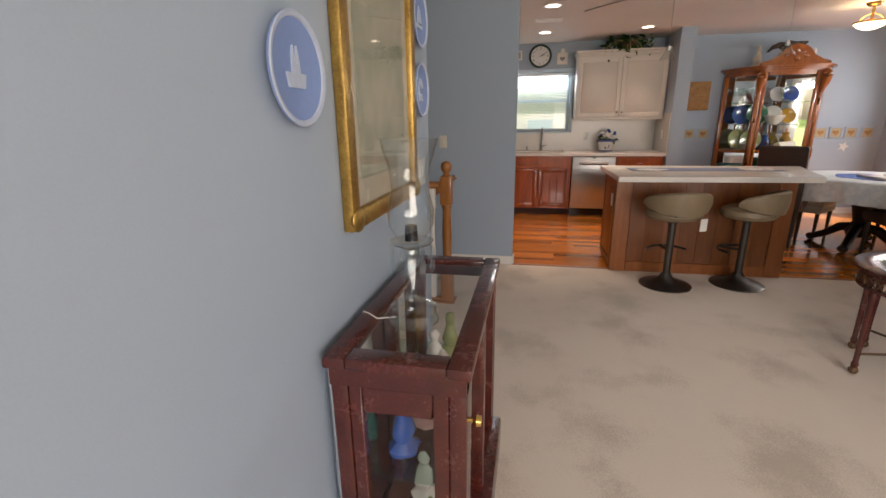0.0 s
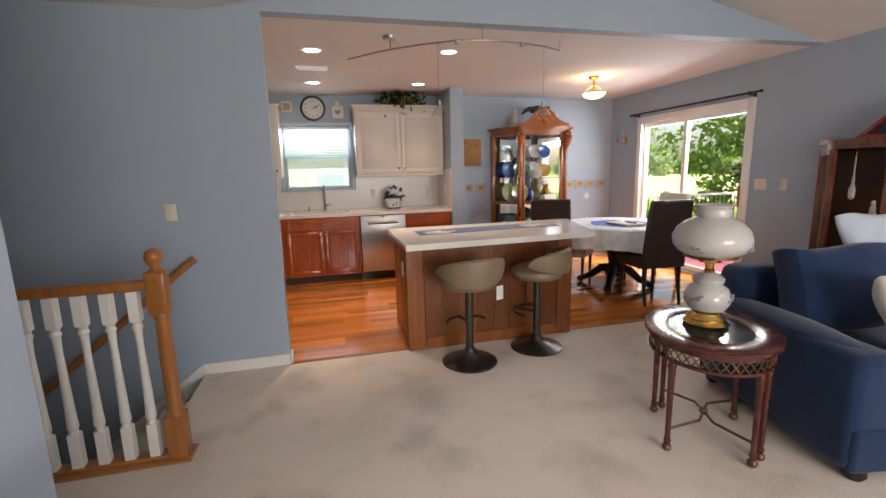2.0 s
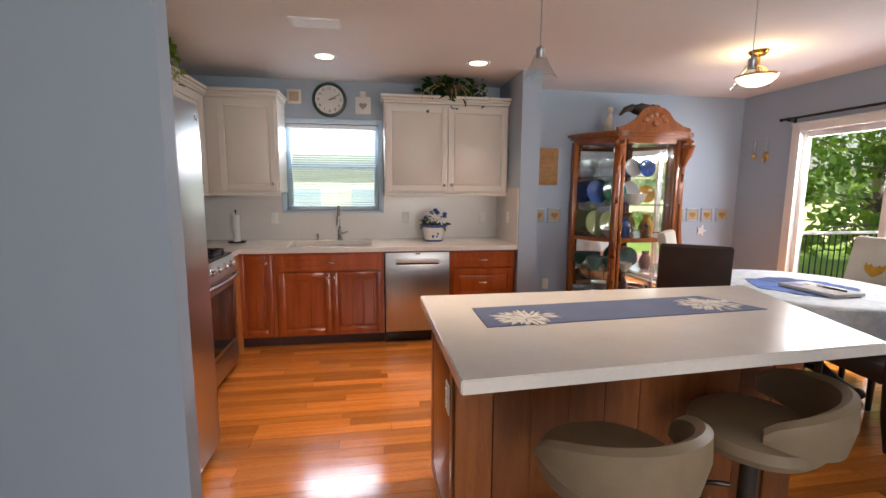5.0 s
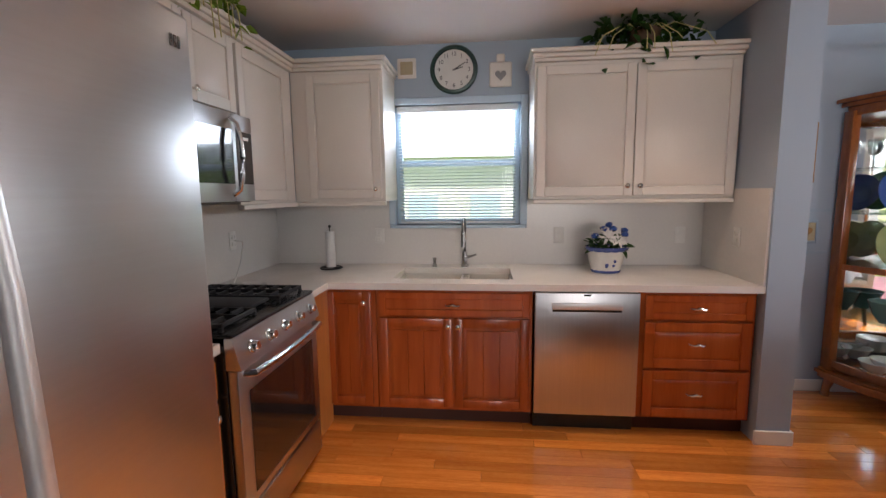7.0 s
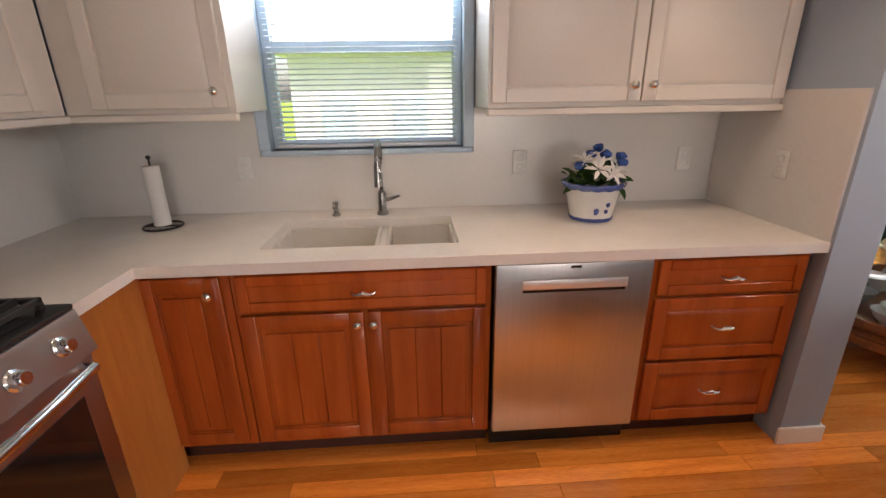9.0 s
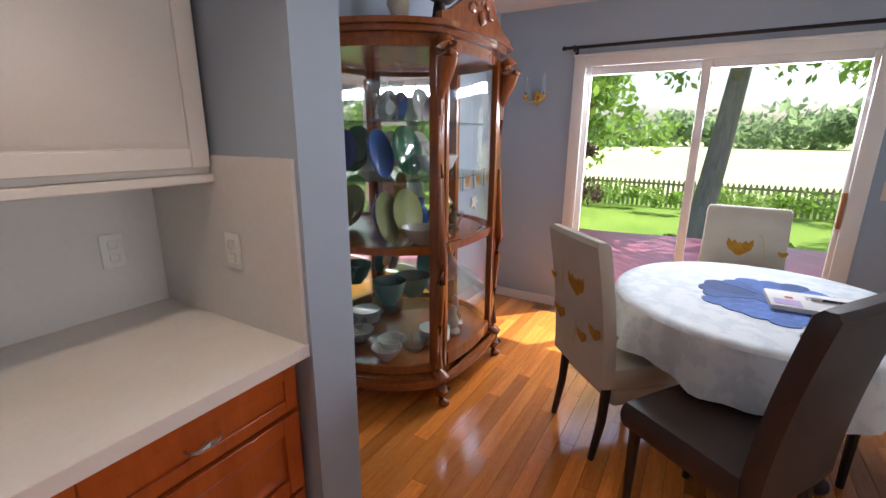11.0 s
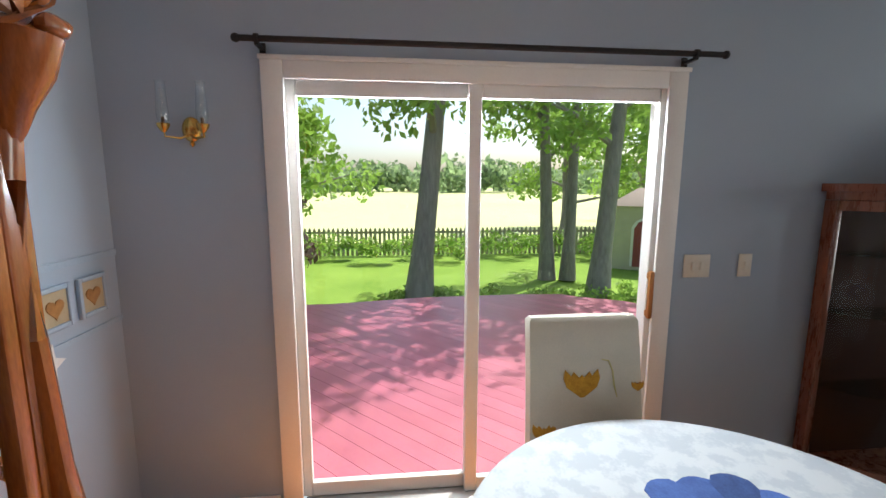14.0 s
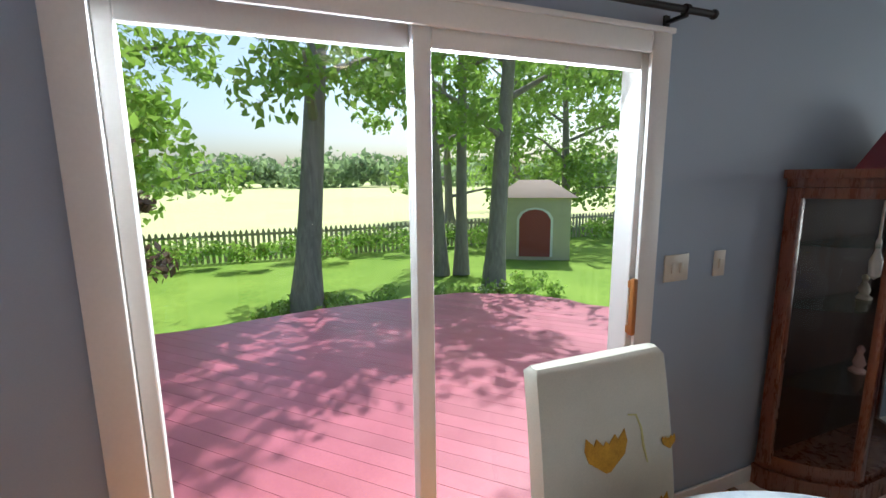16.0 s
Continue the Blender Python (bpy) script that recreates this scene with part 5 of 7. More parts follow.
figurine(.16, pose(SX(3.52), 6.92, Z2), M("bronze_figure", (.12, .07, .04), .4, .3, bump=.1), "small dark bronze figurine " + INC, 3)
jug(.24, pose(SX(3.62), 7.05, Z2), AMBERGLASS, "brown glazed vase " + INC)
bowl(.10, .14, pose(SX(2.92), 7.04, Z1), TEALGLASS, "teal glass bowl " + INC)
bowl(.11, .13, pose(SX(3.12), 7.00, Z1), TEALGLASS, "teal glass bowl " + INC)
plate(.11, tilt(3.40, 7.08, Z1 + .12), TEALGLASS, "teal glass plate " + INC)
jug(.20, pose(SX(3.58), 6.98, Z1), PINKISH, "rose tinted china vase " + INC)
bowl(.08, .09, pose(SX(3.24), 6.90, Z1), PORCELAIN, "white china bowl " + INC)
for x, y, mt, lab in ((2.90, 7.06, PORCELAIN, "white china bowl "), (3.10, 6.98, CRYSTAL, "clear glass basket "), (3.02, 7.10, PORCELAIN, "white china dish "), (3.60, 6.98, PINKISH, "rose china bowl ")):
    bowl(.09, .08, pose(SX(x), y, Z0), mt, lab + INC)
figurine(.20, pose(SX(3.50), 6.90, Z0), STONEY, "pale swan figurine " + INC, 5)
figurine(.22, pose(SX(3.66), 6.96, Z0), PINKISH, "rose figurine " + INC, 8)
for k in range(10):
    plate(.10, pose(SX(3.30), 6.94, Z0 + .008 * k), PORCELAIN, "white plate in a stack in the china cabinet", "stacked_plate")
# ornaments on its top
figurine(.28, pose(SX(2.98), 6.98, 2.0205), STONEY, "pale cherub figurine on top of the china cabinet", 1)
figurine(.22, pose(SX(3.74), 6.95, 2.0205), PORCELAIN, "white figurine on top of the china cabinet", 2)
fig = thing("bird_ornament", "dark carved bird ornament behind the cabinet pediment", "ornament", pose(SX(3.42), 6.98, 2.0205))
b = ball(bmesh.new(), (0, 0, .26), .09, (1.7, .8, .7))
tube(b, [(-.12, 0, .28), (-.22, -.02, .25), (-.28, -.03, .19)], [.035, .03, .012], 8)
tube(b, [(.1, 0, .28), (.2, .03, .30)], [.04, .015], 8)
cyl(b, (0, 0, 0), (0, 0, .22), .05, .03)
part("body", soft(b, .012, 18), M("dark_feather", (.045, .028, .02), .7, bump=.4), fig)

# round table with its cloths
tb = thing("round_table", "round dining table on a dark carved pedestal", "table", pose(3.47, 5.255, 0))
part("tabletop", lathe(bmesh.new(), [(.62, .715), (.64, .72), (.64, .748), (.62, .752), (0, .752)], n=48), BLACKWOOD, tb)
part("pedestal", lathe(bmesh.new(), [(.10, .12), (.12, .18), (.07, .28), (.10, .42), (.12, .50), (.07, .60), (.11, .68), (.22, .714)], n=24), BLACKWOOD, tb)
for k in range(4):
    a = math.pi / 4 + k * math.pi / 2
    d = Vector((math.cos(a), math.sin(a)))
    b = tube(bmesh.new(), [(d.x * .04, d.y * .04, .22), (d.x * .16, d.y * .16, .20), (d.x * .28, d.y * .28, .10), (d.x * .38, d.y * .38, .05)], [.05, .05, .042, .034], 10)
    ball(b, (d.x * .40, d.y * .40, .042), .045, (1.1, 1.1, .9))
    part("leg", b, BLACKWOOD, tb)
b = bmesh.new()
N = 120
rows = []
for r, z, wv in ((0.001, .7585, 0), (.30, .7585, 0), (.60, .7585, 0), (.645, .7565, 0), (.662, .742, 0), (.668, .70, .006), (.674, .64, .014), (.682, .58, .022), (.688, .53, .028)):
    ring = []
    for i in range(N):
        a = 2 * math.pi * i / N
        k = r + wv * math.cos(11 * a + .6 * math.sin(3 * a)) + wv * .5 * math.sin(23 * a)
        ring.append(b.verts.new((k * math.cos(a), k * math.sin(a), z - (.02 * math.cos(4 * a) if z < .55 else 0))))
    rows.append(ring)
for p, q in zip(rows, rows[1:]):
    for i in range(N):
        b.faces.new((p[i], p[(i + 1) % N], q[(i + 1) % N], q[i]))
b.faces.new(rows[0])
cloth = single("tablecloth", b, LINEN, "white damask tablecloth draped over the round table", "tablecloth", pose(3.47, 5.255, 0))
dl = thing("patchwork_mat", "round blue patchwork table mat with scalloped petals", "table mat", pose(3.465, 5.20, .7592))
for k in range(18):
    a0 = 2 * math.pi * k / 18
    r1 = .325 + .02 * math.sin(k * 2.3)
    pts = [(.06, -.010), (.20, -.034), (r1 - .05, -.062), (r1 - .015, -.050), (r1, -.022), (r1 + .004, 0), (r1, .022), (r1 - .015, .050), (r1 - .05, .062), (.20, .034), (.06, .010)]
    part("petal", prism(bmesh.new(), pts, 0.0004 * (k % 3), .003 + .0004 * (k % 3)), BLUECLOTH, dl, "", pose(0, 0, 0, 0, 0, math.degrees(a0)))
part("centre", lathe(bmesh.new(), [(.09, 0), (.09, .0048), (0, .0049)], n=24), BLUECLOTH, dl)
bk = thing("guest_book", "white boxed guest book lying on the blue mat", "book", pose(3.445, 5.055, .7650, 0, 0, 2))
part("cover", box(-.125, .125, -.19, .19, 0, .022, .003), PAPER, bk)
part("picture", box(-.10, -.02, .07, .17, .0222, .0232), LILAC, bk)
part("picture", box(.0, .03, .09, .12, .0222, .0232), REDPRINT, bk)
for k in range(3):
    part("text_line", box(.02 + .02 * k, .028 + .02 * k, -.06, .04, .0222, .023), GREYPRINT, bk)
pn = thing("pen", "black pen resting on the guest book", "pen", pose(3.46, 5.02, .7952, 0, 0, 4))
part("barrel", cyl(bmesh.new(), (0, -.12, 0), (0, .02, 0), .0065, n=10), BLACK, pn)
part("cap", cyl(bmesh.new(), (0, .02, 0), (0, .06, 0), .0072, n=10), CHROME, pn)
part("clip", box(-.002, .002, .015, .055, .006, .009), CHROME, pn)


def dining_chair(label, covered, group):
    """Parsons chair; it looks to +y, and its back stands at y = 0."""
    t = thing("dining_chair", label, "chair", None, group)
    body, w = (COVER, .235) if covered else (BROWNLEATHER, .225)
    b = bmesh.new()
    n, rows = 12, []
    for i in range(n + 1):
        u = i / n
        z = .40 + .665 * u
        y = -.02 - .085 * u ** 1.7
        ww = w * (1 - .04 * u)
        rows.append([b.verts.new((sx * ww * cx, y + dy, z)) for sx, cx, dy in ((-1, 1, 0.0), (-1, .97, -.032), (-1, .5, -.040), (1, .5, -.040), (1, .97, -.032), (1, 1, 0), (1, .97, .032), (1, .5, .036), (-1, .5, .036), (-1, .97, .032))])
    top = [b.verts.new((v.co.x * .95, -.105 + (v.co.y + .105) * .5, v.co.z + .018)) for v in rows[-1]]
    rows.append(top)
    for p, q in zip(rows, rows[1:]):
        for k in range(10):
            b.faces.new((p[k], p[(k + 1) % 10], q[(k + 1) % 10], q[k]))
    b.faces.new(rows[0][::-1]), b.faces.new(rows[-1])
    back = part("backrest", b, body, t)
    c = cushion(.46, .47, .12, .12, 6)
    part("seat", turn(c, pose(0, .235, .43)), body if covered else BROWNLEATHER, t)
    if covered:
        part("skirt", box(-.228, .228, .015, .455, .30, .38, .015), COVER, t, "ivory fabric skirt")
    else:
        for i in range(1, 9, 2):
            for s in (-.17, 0, .17):
                u = .16 + .10 * i
                part("tuft_button", ball(bmesh.new(), (s, .022 - .085 * u ** 1.7, .40 + .68 * u), .011, (1, .5, 1), 8, 6), GREYVELVET, t)
        bb2 = bmesh.new()
        for i in range(8):
            u0, u1 = .1 + .86 * i / 8, .1 + .86 * (i + 1) / 8
            va = []
            for u in (u0, u1):
                y = -.02 - .085 * u ** 1.7 + .041
                va.append([bb2.verts.new((x, y, .40 + .68 * u)) for x in (-w * .8, w * .8)])
            bb2.faces.new((va[0][0], va[0][1], va[1][1], va[1][0]))
        part("inner_pad", bb2, GREYVELVET, t, "grey velvet inner back")
    for sx in (-1, 1):
        part("leg", tube(bmesh.new(), [(sx * .19, .0, .40), (sx * .19, -.01, .2), (sx * .19, -.045, 0)], [.024, .021, .016], 8), BLACKWOOD, t)
        part("leg", tube(bmesh.new(), [(sx * .19, .42, .40), (sx * .19, .42, 0)], [.024, .016], 8), BLACKWOOD, t)
    if covered:
        blooms = [(.02, .785, .085), (-.15, .60, .058), (.17, .62, .055), (-.205, .80, .03), (.06, .56, .05)]
        stems = [(-.12, .88), (-.02, .62)]
        at = lambda z, side: -.02 - .085 * ((z - .40) / .68) ** 1.7 + side * (.0375 if side > 0 else .0415)
        for side in (1, -1):
            for x, z, r in blooms:
                b = bmesh.new()
                for k, (dx, w, hh) in enumerate(((-.62, .34, 1.0), (.62, .34, 1.0), (-.30, .40, .92), (.30, .40, .92), (0, .42, .80))):
                    prism(b, [(-.10 * r, 0), (r * (dx - w) * .75, r * .45), (r * (dx - w * .7), r * .85 * hh), (r * dx * 1.25, r * 1.25 * hh), (r * (dx + w * .7), r * .85 * hh), (r * (dx + w) * .75, r * .45), (.10 * r, 0)], -.0012 - .0003 * k, .0012 + .0003 * k)
                part("flower_print", turn(b, pose(x, at(z, side), z, 100, 0, 0)), PETAL, back, "ochre tulip print")
            for x, z in stems:
                b = tube(bmesh.new(), [(x, at(z - .10, side), z - .10), (x + .012, at(z - .05, side), z - .05), (x + .016, at(z, side), z), (x + .032, at(z + .04, side), z + .04), (x + .06, at(z + .045, side), z + .045)], [.002, .004, .003, .003, .002], 5)
                part("stem_print", b, STEM, back)
    return t


ca = dining_chair("ivory chair cover with ochre tulips over a dining chair", True, "chairs round the table")
ca.matrix_basis = pose(3.05, 5.965, 0, 0, 0, -136)
cd = copy_thing(ca, pose(4.22, 5.31, 0, 0, 0, 90))
cb = dining_chair("dark brown leather parsons dining chair with black legs", False, "chairs round the table")
cb.matrix_basis = pose(2.60, 5.22, 0, 0, 0, -34)
copy_thing(cb, pose(3.43, 4.43, 0, 0, 0, -6))

# wall things
pq = thing("wood_plaque", "square burl wood plaque on the blue dining wall", "plaque", pose(2.29, YN - .001, 1.685))
part("board", box(-.175, .175, -.02, 0, -.20, .20, .004), CORK, pq)
for z in (-.10, -.02, .06):
    part("carved_line", box(-.10, .10, -.022, -.0202, z, z + .014), OAK, pq)
sc = thing("wall_sconce", "brass wall sconce with two clear glass chimneys", "wall sconce", pose(XE - .001, 6.885, 1.815))
b = ball(bmesh.new(), (-.012, 0, 0), .04, (.4, 1, 1.3))
lathe(b, [(.0, -.075), (.012, -.06), (.006, -.05)], (-.015, 0, 0), 10)
part("back_plate", b, BRASS, sc)
for s in (-1, 1):
    part("arm", tube(bmesh.new(), [(-.02, 0, -.02), (-.05, s * .03, -.04), (-.08, s * .075, -.035), (-.085, s * .076, .0)], .005, 8), BRASS, sc)
    part("cup", lathe(bmesh.new(), [(.008, -.02), (.022, 0), (.026, .015), (0, .016)], (-.085, s * .076, 0), 14), BRASS, sc)
    part("burner", cyl(bmesh.new(), (-.085, s * .076, .016), (-.085, s * .076, .04), .007, n=10), BRASSY, sc)
    part("chimney", lathe(bmesh.new(), [(.018, .016), (.024, .05), (.020, .11), (.017, .17), (.022, .18)], (-.085, s * .076, 0), 16, cap=False), CRYSTAL, sc, "clear glass chimney")
switch("light_switch", "ivory double switch plate beside the patio door", pose(XE - .001, 4.545, 1.19, 0, 0, -90), 2)
switch("light_switch", "ivory single switch plate beside the patio door", pose(XE - .001, 4.285, 1.19, 0, 0, -90), 1)
ob = thing("wall_hanging", "small white star ornament hanging on the blue wall", "ornament", pose(4.30, YN - .002, .96))
b = bmesh.new()
prism(b, [((.075 if k % 2 == 0 else .035) * math.cos(k * math.pi / 5), (.075 if k % 2 == 0 else .035) * math.sin(k * math.pi / 5)) for k in range(10)], 0, .012)
part("star", turn(b, pose(0, 0, 0, 90)), WHITEFLOWER, ob)
fv = thing("floor_vent", "brown slatted floor register by the patio door", "vent", pose(4.62, 6.63, 0))
part("frame", box(-.05, .05, -.13, .13, .0, .005), BRASSY, fv)
for k in range(10):
    part("slat", box(-.04, .04, -.115 + k * .024, -.107 + k * .024, .0052, .007), DARKBASE, fv)

# corner curio with flag case
cu = thing("curio_cabinet", "reddish wooden curio cabinet with curved glass sides", "curio cabinet")
UB, UF, UC, UW, UV = XE - .012, 4.42, 3.42, .21, .47     # back and front x, middle y, half widths
def cplan(g=0.0):
    pts = []
    for s in (1, -1):
        a, c = Vector((UF, UC + s * UW)), Vector((UB - .05, UC + s * UV))
        side = [a.lerp(c, i / 6) + Vector((-.5, s * .8)) * .035 * math.sin(math.pi * i / 6) for i in range(7)]
        pts += [tuple(p) for p in (side[::-1] if s > 0 else side)]
    pts = [(UB - (UB - x) * (1 + g / .35), UC + (y - UC) * (1 + g / .45)) for x, y in pts]
    return [(UB, pts[0][1])] + pts + [(UB, pts[-1][1])]


part("base", prism(bmesh.new(), cplan(.02), .004, .11), REDWOOD, cu)
part("deck", prism(bmesh.new(), cplan(0), .111, .14), REDWOOD, cu)
part("head", prism(bmesh.new(), cplan(0), 1.52, 1.56), REDWOOD, cu)
part("cornice", prism(bmesh.new(), cplan(.03), 1.561, 1.60), REDWOOD, cu)
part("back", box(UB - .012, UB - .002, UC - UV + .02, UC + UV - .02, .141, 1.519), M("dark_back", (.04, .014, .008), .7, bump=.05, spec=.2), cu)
for s in (-1, 1):
    part("front_post", box(UF - .02, UF + .02, UC + s * UW - .02, UC + s * UW + .02, .141, 1.519, .005), REDWOOD, cu)
    part("back_post", box(UB - .075, UB - .013, UC + s * UV - .02, UC + s * UV + .02, .141, 1.519, .005), REDWOOD, cu)
    a, c = Vector((UF, UC + s * UW)), Vector((UB - .05, UC + s * UV))
    side = [tuple(a.lerp(c, i / 6) + Vector((-.5, s * .8)) * .035 * math.sin(math.pi * i / 6)) for i in range(7)]
    part("side_glass", skin(bmesh.new(), side, .16, 1.50), DULLGLASS, cu).visible_shadow = False
    for z0, z1 in ((.141, .19), (1.47, 1.518)):
        part("side_rail", ribbon(bmesh.new(), side, z0, z1, .02), REDWOOD, cu)
part("door_glass", skin(bmesh.new(), [(UF, UC - UW + .02), (UF, UC + UW - .02)], .16, 1.50), DULLGLASS, cu).visible_shadow = False
for z in (.55, .95, 1.25):
    part("shelf", prism(bmesh.new(), cplan(-.04), z, z + .008), SHELFGLASS, cu)
for k, (y, z, h, mt, lab) in enumerate(((3.40, .958, .13, STONEY, "pale figurine"), (3.30, 1.258, .15, CRYSTAL, "clear glass figurine"), (3.35, .558, .15, PINKISH, "rose figurine"))):
    figurine(h, pose(4.60, y, z), mt, lab + " inside the curio cabinet", 11 + k)
hs = thing("hanging_ornament", "long pale ornament hanging inside the curio cabinet", "ornament", pose(4.52, 3.52, 1.505))
b = lathe(bmesh.new(), [(0, -.42), (.022, -.40), (.026, -.33), (.010, -.28), (.013, -.24), (.006, -.22), (.005, -.05), (0, -.045)], n=12)
part("drop", b, PORCELAIN, hs)
part("thread", cyl(bmesh.new(), (0, 0, -.05), (0, 0, .014), .0015, n=5), BRASS, hs)
fl = thing("flag_case", "triangular dark red display case holding a folded flag", "display case", pose(4.58, 3.20, 1.6005))
T = [(-.36, 0), (.36, 0), (0, .30)]
def tri(k, x0, x1):
    b = bmesh.new()
    prism(b, [(y * k, .105 + (z - .105) * k) for y, z in T], x0, x1)
    return turn(b, Matrix(((0, 0, 1, 0), (1, 0, 0, 0), (0, 1, 0, 0), (0, 0, 0, 1))))
part("back_board", tri(.92, .045, .055), REDBOX, fl)
for (ya, za), (yb, zb) in zip(T, T[1:] + T[:1]):
    d = Vector((yb - ya, zb - za))
    nrm = Vector((-d.y, d.x)).normalized() * .028
    b = bmesh.new()
    prism(b, [(ya, za), (yb, zb), (yb + nrm.x - d.normalized().x * .045, zb + nrm.y - d.normalized().y * .045), (ya + nrm.x + d.normalized().x * .045, za + nrm.y + d.normalized().y * .045)], -.055, .055)
    part("frame", turn(b, Matrix(((0, 0, 1, 0), (1, 0, 0, 0), (0, 1, 0, 0), (0, 0, 0, 1)))), REDBOX, fl)
part("folded_flag", tri(.70, -.02, .04), FLAGBLUE, fl, "folded navy cotton flag with white stars")
for k, (y, z) in enumerate(((-.12, .06), (0, .06), (.12, .06), (-.05, .13), (.06, .13), (0, .19))):
    b = bmesh.new()
    prism(b, [((.026 if q % 2 == 0 else .011) * math.sin(q * math.pi / 5), (.026 if q % 2 == 0 else .011) * math.cos(q * math.pi / 5)) for q in range(10)], -.0225, -.0205)
    part("star", turn(b, Matrix(((0, 0, 1, 0), (1, 0, 0, y), (0, 1, 0, z), (0, 0, 0, 1)))), WHITEFLOWER, fl)
fg = tri(.88, -.048, -.046)
bmesh.ops.delete(fg, geom=[f for f in fg.faces if f.calc_center_median().x > -.0475], context="FACES")
part("glass", fg, GLASS, fl)

# ---- living room ----
# end table with oil-style lamp
ETX, ETY, ETR = 2.03, 2.44, 53
et = thing("end_table", "oval dark mahogany end table with glass inset and fretwork apron", "side table", pose(ETX, ETY, .004, 0, 0, ETR))
A, B = .365, .305
part("tabletop", lathe(bmesh.new(), [(.62, .572), (.95, .572), (1.0, .582), (1.0, .598), (.97, .604), (.66, .604), (.62, .596)], n=48, sx=A, sy=B, cap=False), MAHOG, et)
part("glass_inset", lathe(bmesh.new(), [(.64, .590), (.64, .596), (0, .5965)], n=48, sx=A, sy=B), M("smoked_glass", (.04, .045, .045), .10, bump=0, spec=.25, rough_var=.03), et, "dark glass inset")
part("under_panel", lathe(bmesh.new(), [(.66, .560), (.66, .571), (0, .5715)], n=36, sx=A, sy=B), MAHOG, et)
b = bmesh.new()
for z0, z1 in ((.552, .571), (.485, .500)):
    ring = [(.90 * A * math.cos(a), .90 * B * math.sin(a)) for a in [2 * math.pi * i / 40 for i in range(41)]]
    ribbon(b, ring, z0, z1, .016)
part("apron_band", b, MAHOG, et)
b = bmesh.new()
for i in range(44):
    a0, a1 = 2 * math.pi * i / 44, 2 * math.pi * (i + 1) / 44
    p, q = (.90 * A * math.cos(a0), .90 * B * math.sin(a0)), (.90 * A * math.cos(a1), .90 * B * math.sin(a1))
    tube(b, [(*p, .499), (*q, .553)], .0035, 5)
    tube(b, [(*p, .553), (*q, .499)], .0035, 5)
part("fretwork", b, BRASSY, et, "lattice fretwork apron")
for sx, sy in ((1, 1), (1, -1), (-1, 1), (-1, -1)):
    for da in (0, .32):
        a = math.atan2(sy * .72, sx * .72) + da * (1 if sx * sy > 0 else -1) * .9
        x, y = .84 * A * math.cos(a), .84 * B * math.sin(a)
        if da and (sx, sy) not in ((-1, -1), (1, 1)):
            continue
        b = lathe(bmesh.new(), [(.014, .04), (.018, .06), (.013, .075), (.0145, .25), (.018, .44), (.022, .455), (.016, .47), (.018, .485)], (x, y, 0), 12)
        l = part("leg", b, MAHOG, et)
        part("ball_foot", ball(bmesh.new(), (x, y, .022), .023), BRASSY, l, "bronze ball foot")
b = bmesh.new()
for s in (1, -1):
    tube(b, [(.80 * A * math.cos(.78), s * .80 * B * math.sin(.78), .12), (.10, s * .03, .13), (0, 0, .135), (-.10, -s * .03, .13), (-.80 * A * math.cos(.78), -s * .80 * B * math.sin(.78), .12)], .007, 6)
ball(b, (0, 0, .135), .022)
part("stretcher", b, BRASSY, et)

lp = thing("table_lamp", "white milk-glass parlour lamp with floral print on brass base", "table lamp", pose(2.045, 2.49, .6095))
part("base", lathe(bmesh.new(), [(.105, 0), (.108, .008), (.09, .018), (.085, .028), (.092, .034), (.075, .048), (.068, .062), (.05, .068), (0, .069)], n=32), BRASS, lp)
part("body", lathe(bmesh.new(), [(.05, .068), (.085, .08), (.105, .115), (.108, .15), (.092, .19), (.062, .21), (.072, .222), (.074, .24), (.050, .258), (.036, .268), (0, .269)], n=36), MILK, lp, "white glass font with painted flowers")
part("collar", lathe(bmesh.new(), [(.02, .268), (.028, .278), (.018, .29), (.022, .318), (.05, .325), (.055, .345), (.02, .35), (0, .352)], n=24), BRASS, lp)
part("gallery", lathe(bmesh.new(), [(.118, .35), (.124, .352), (.124, .368), (.118, .368)], n=36, cap=False), BRASSY, lp)
b = bmesh.new()
for k in range(4):
    a = k * math.pi / 2
    tube(b, [(.03 * math.cos(a), .03 * math.sin(a), .345), (.12 * math.cos(a), .12 * math.sin(a), .357)], .004, 5)
part("spider", b, BRASSY, lp)
part("shade", lathe(bmesh.new(), [(.118, .362), (.158, .385), (.178, .42), (.178, .455), (.160, .50), (.125, .532), (.090, .548), (.076, .556), (.082, .575), (.076, .592), (.092, .612), (.094, .614), (.088, .612), (.070, .592), (.072, .556), (.120, .525), (.170, .455), (.172, .42), (.150, .39), (.113, .364)], n=48, wave=.006, waves=24, cap=False), MILK, lp, "milk glass shade with crimped rim")
rng = random.Random(2)
for zc, rr in ((.15, .1085), (.405, .172)):
    for a0 in (200, 300, 80):
        b = bmesh.new()
        for k in range(7):
            a = radians(a0 + rng.uniform(-14, 14))
            ball(b, (rr * math.cos(a), rr * math.sin(a), zc + rng.uniform(-.015, .015)), .010, (1, 1, .6), 8, 5)
        part("painted_flower", b, GREYPRINT, lp)

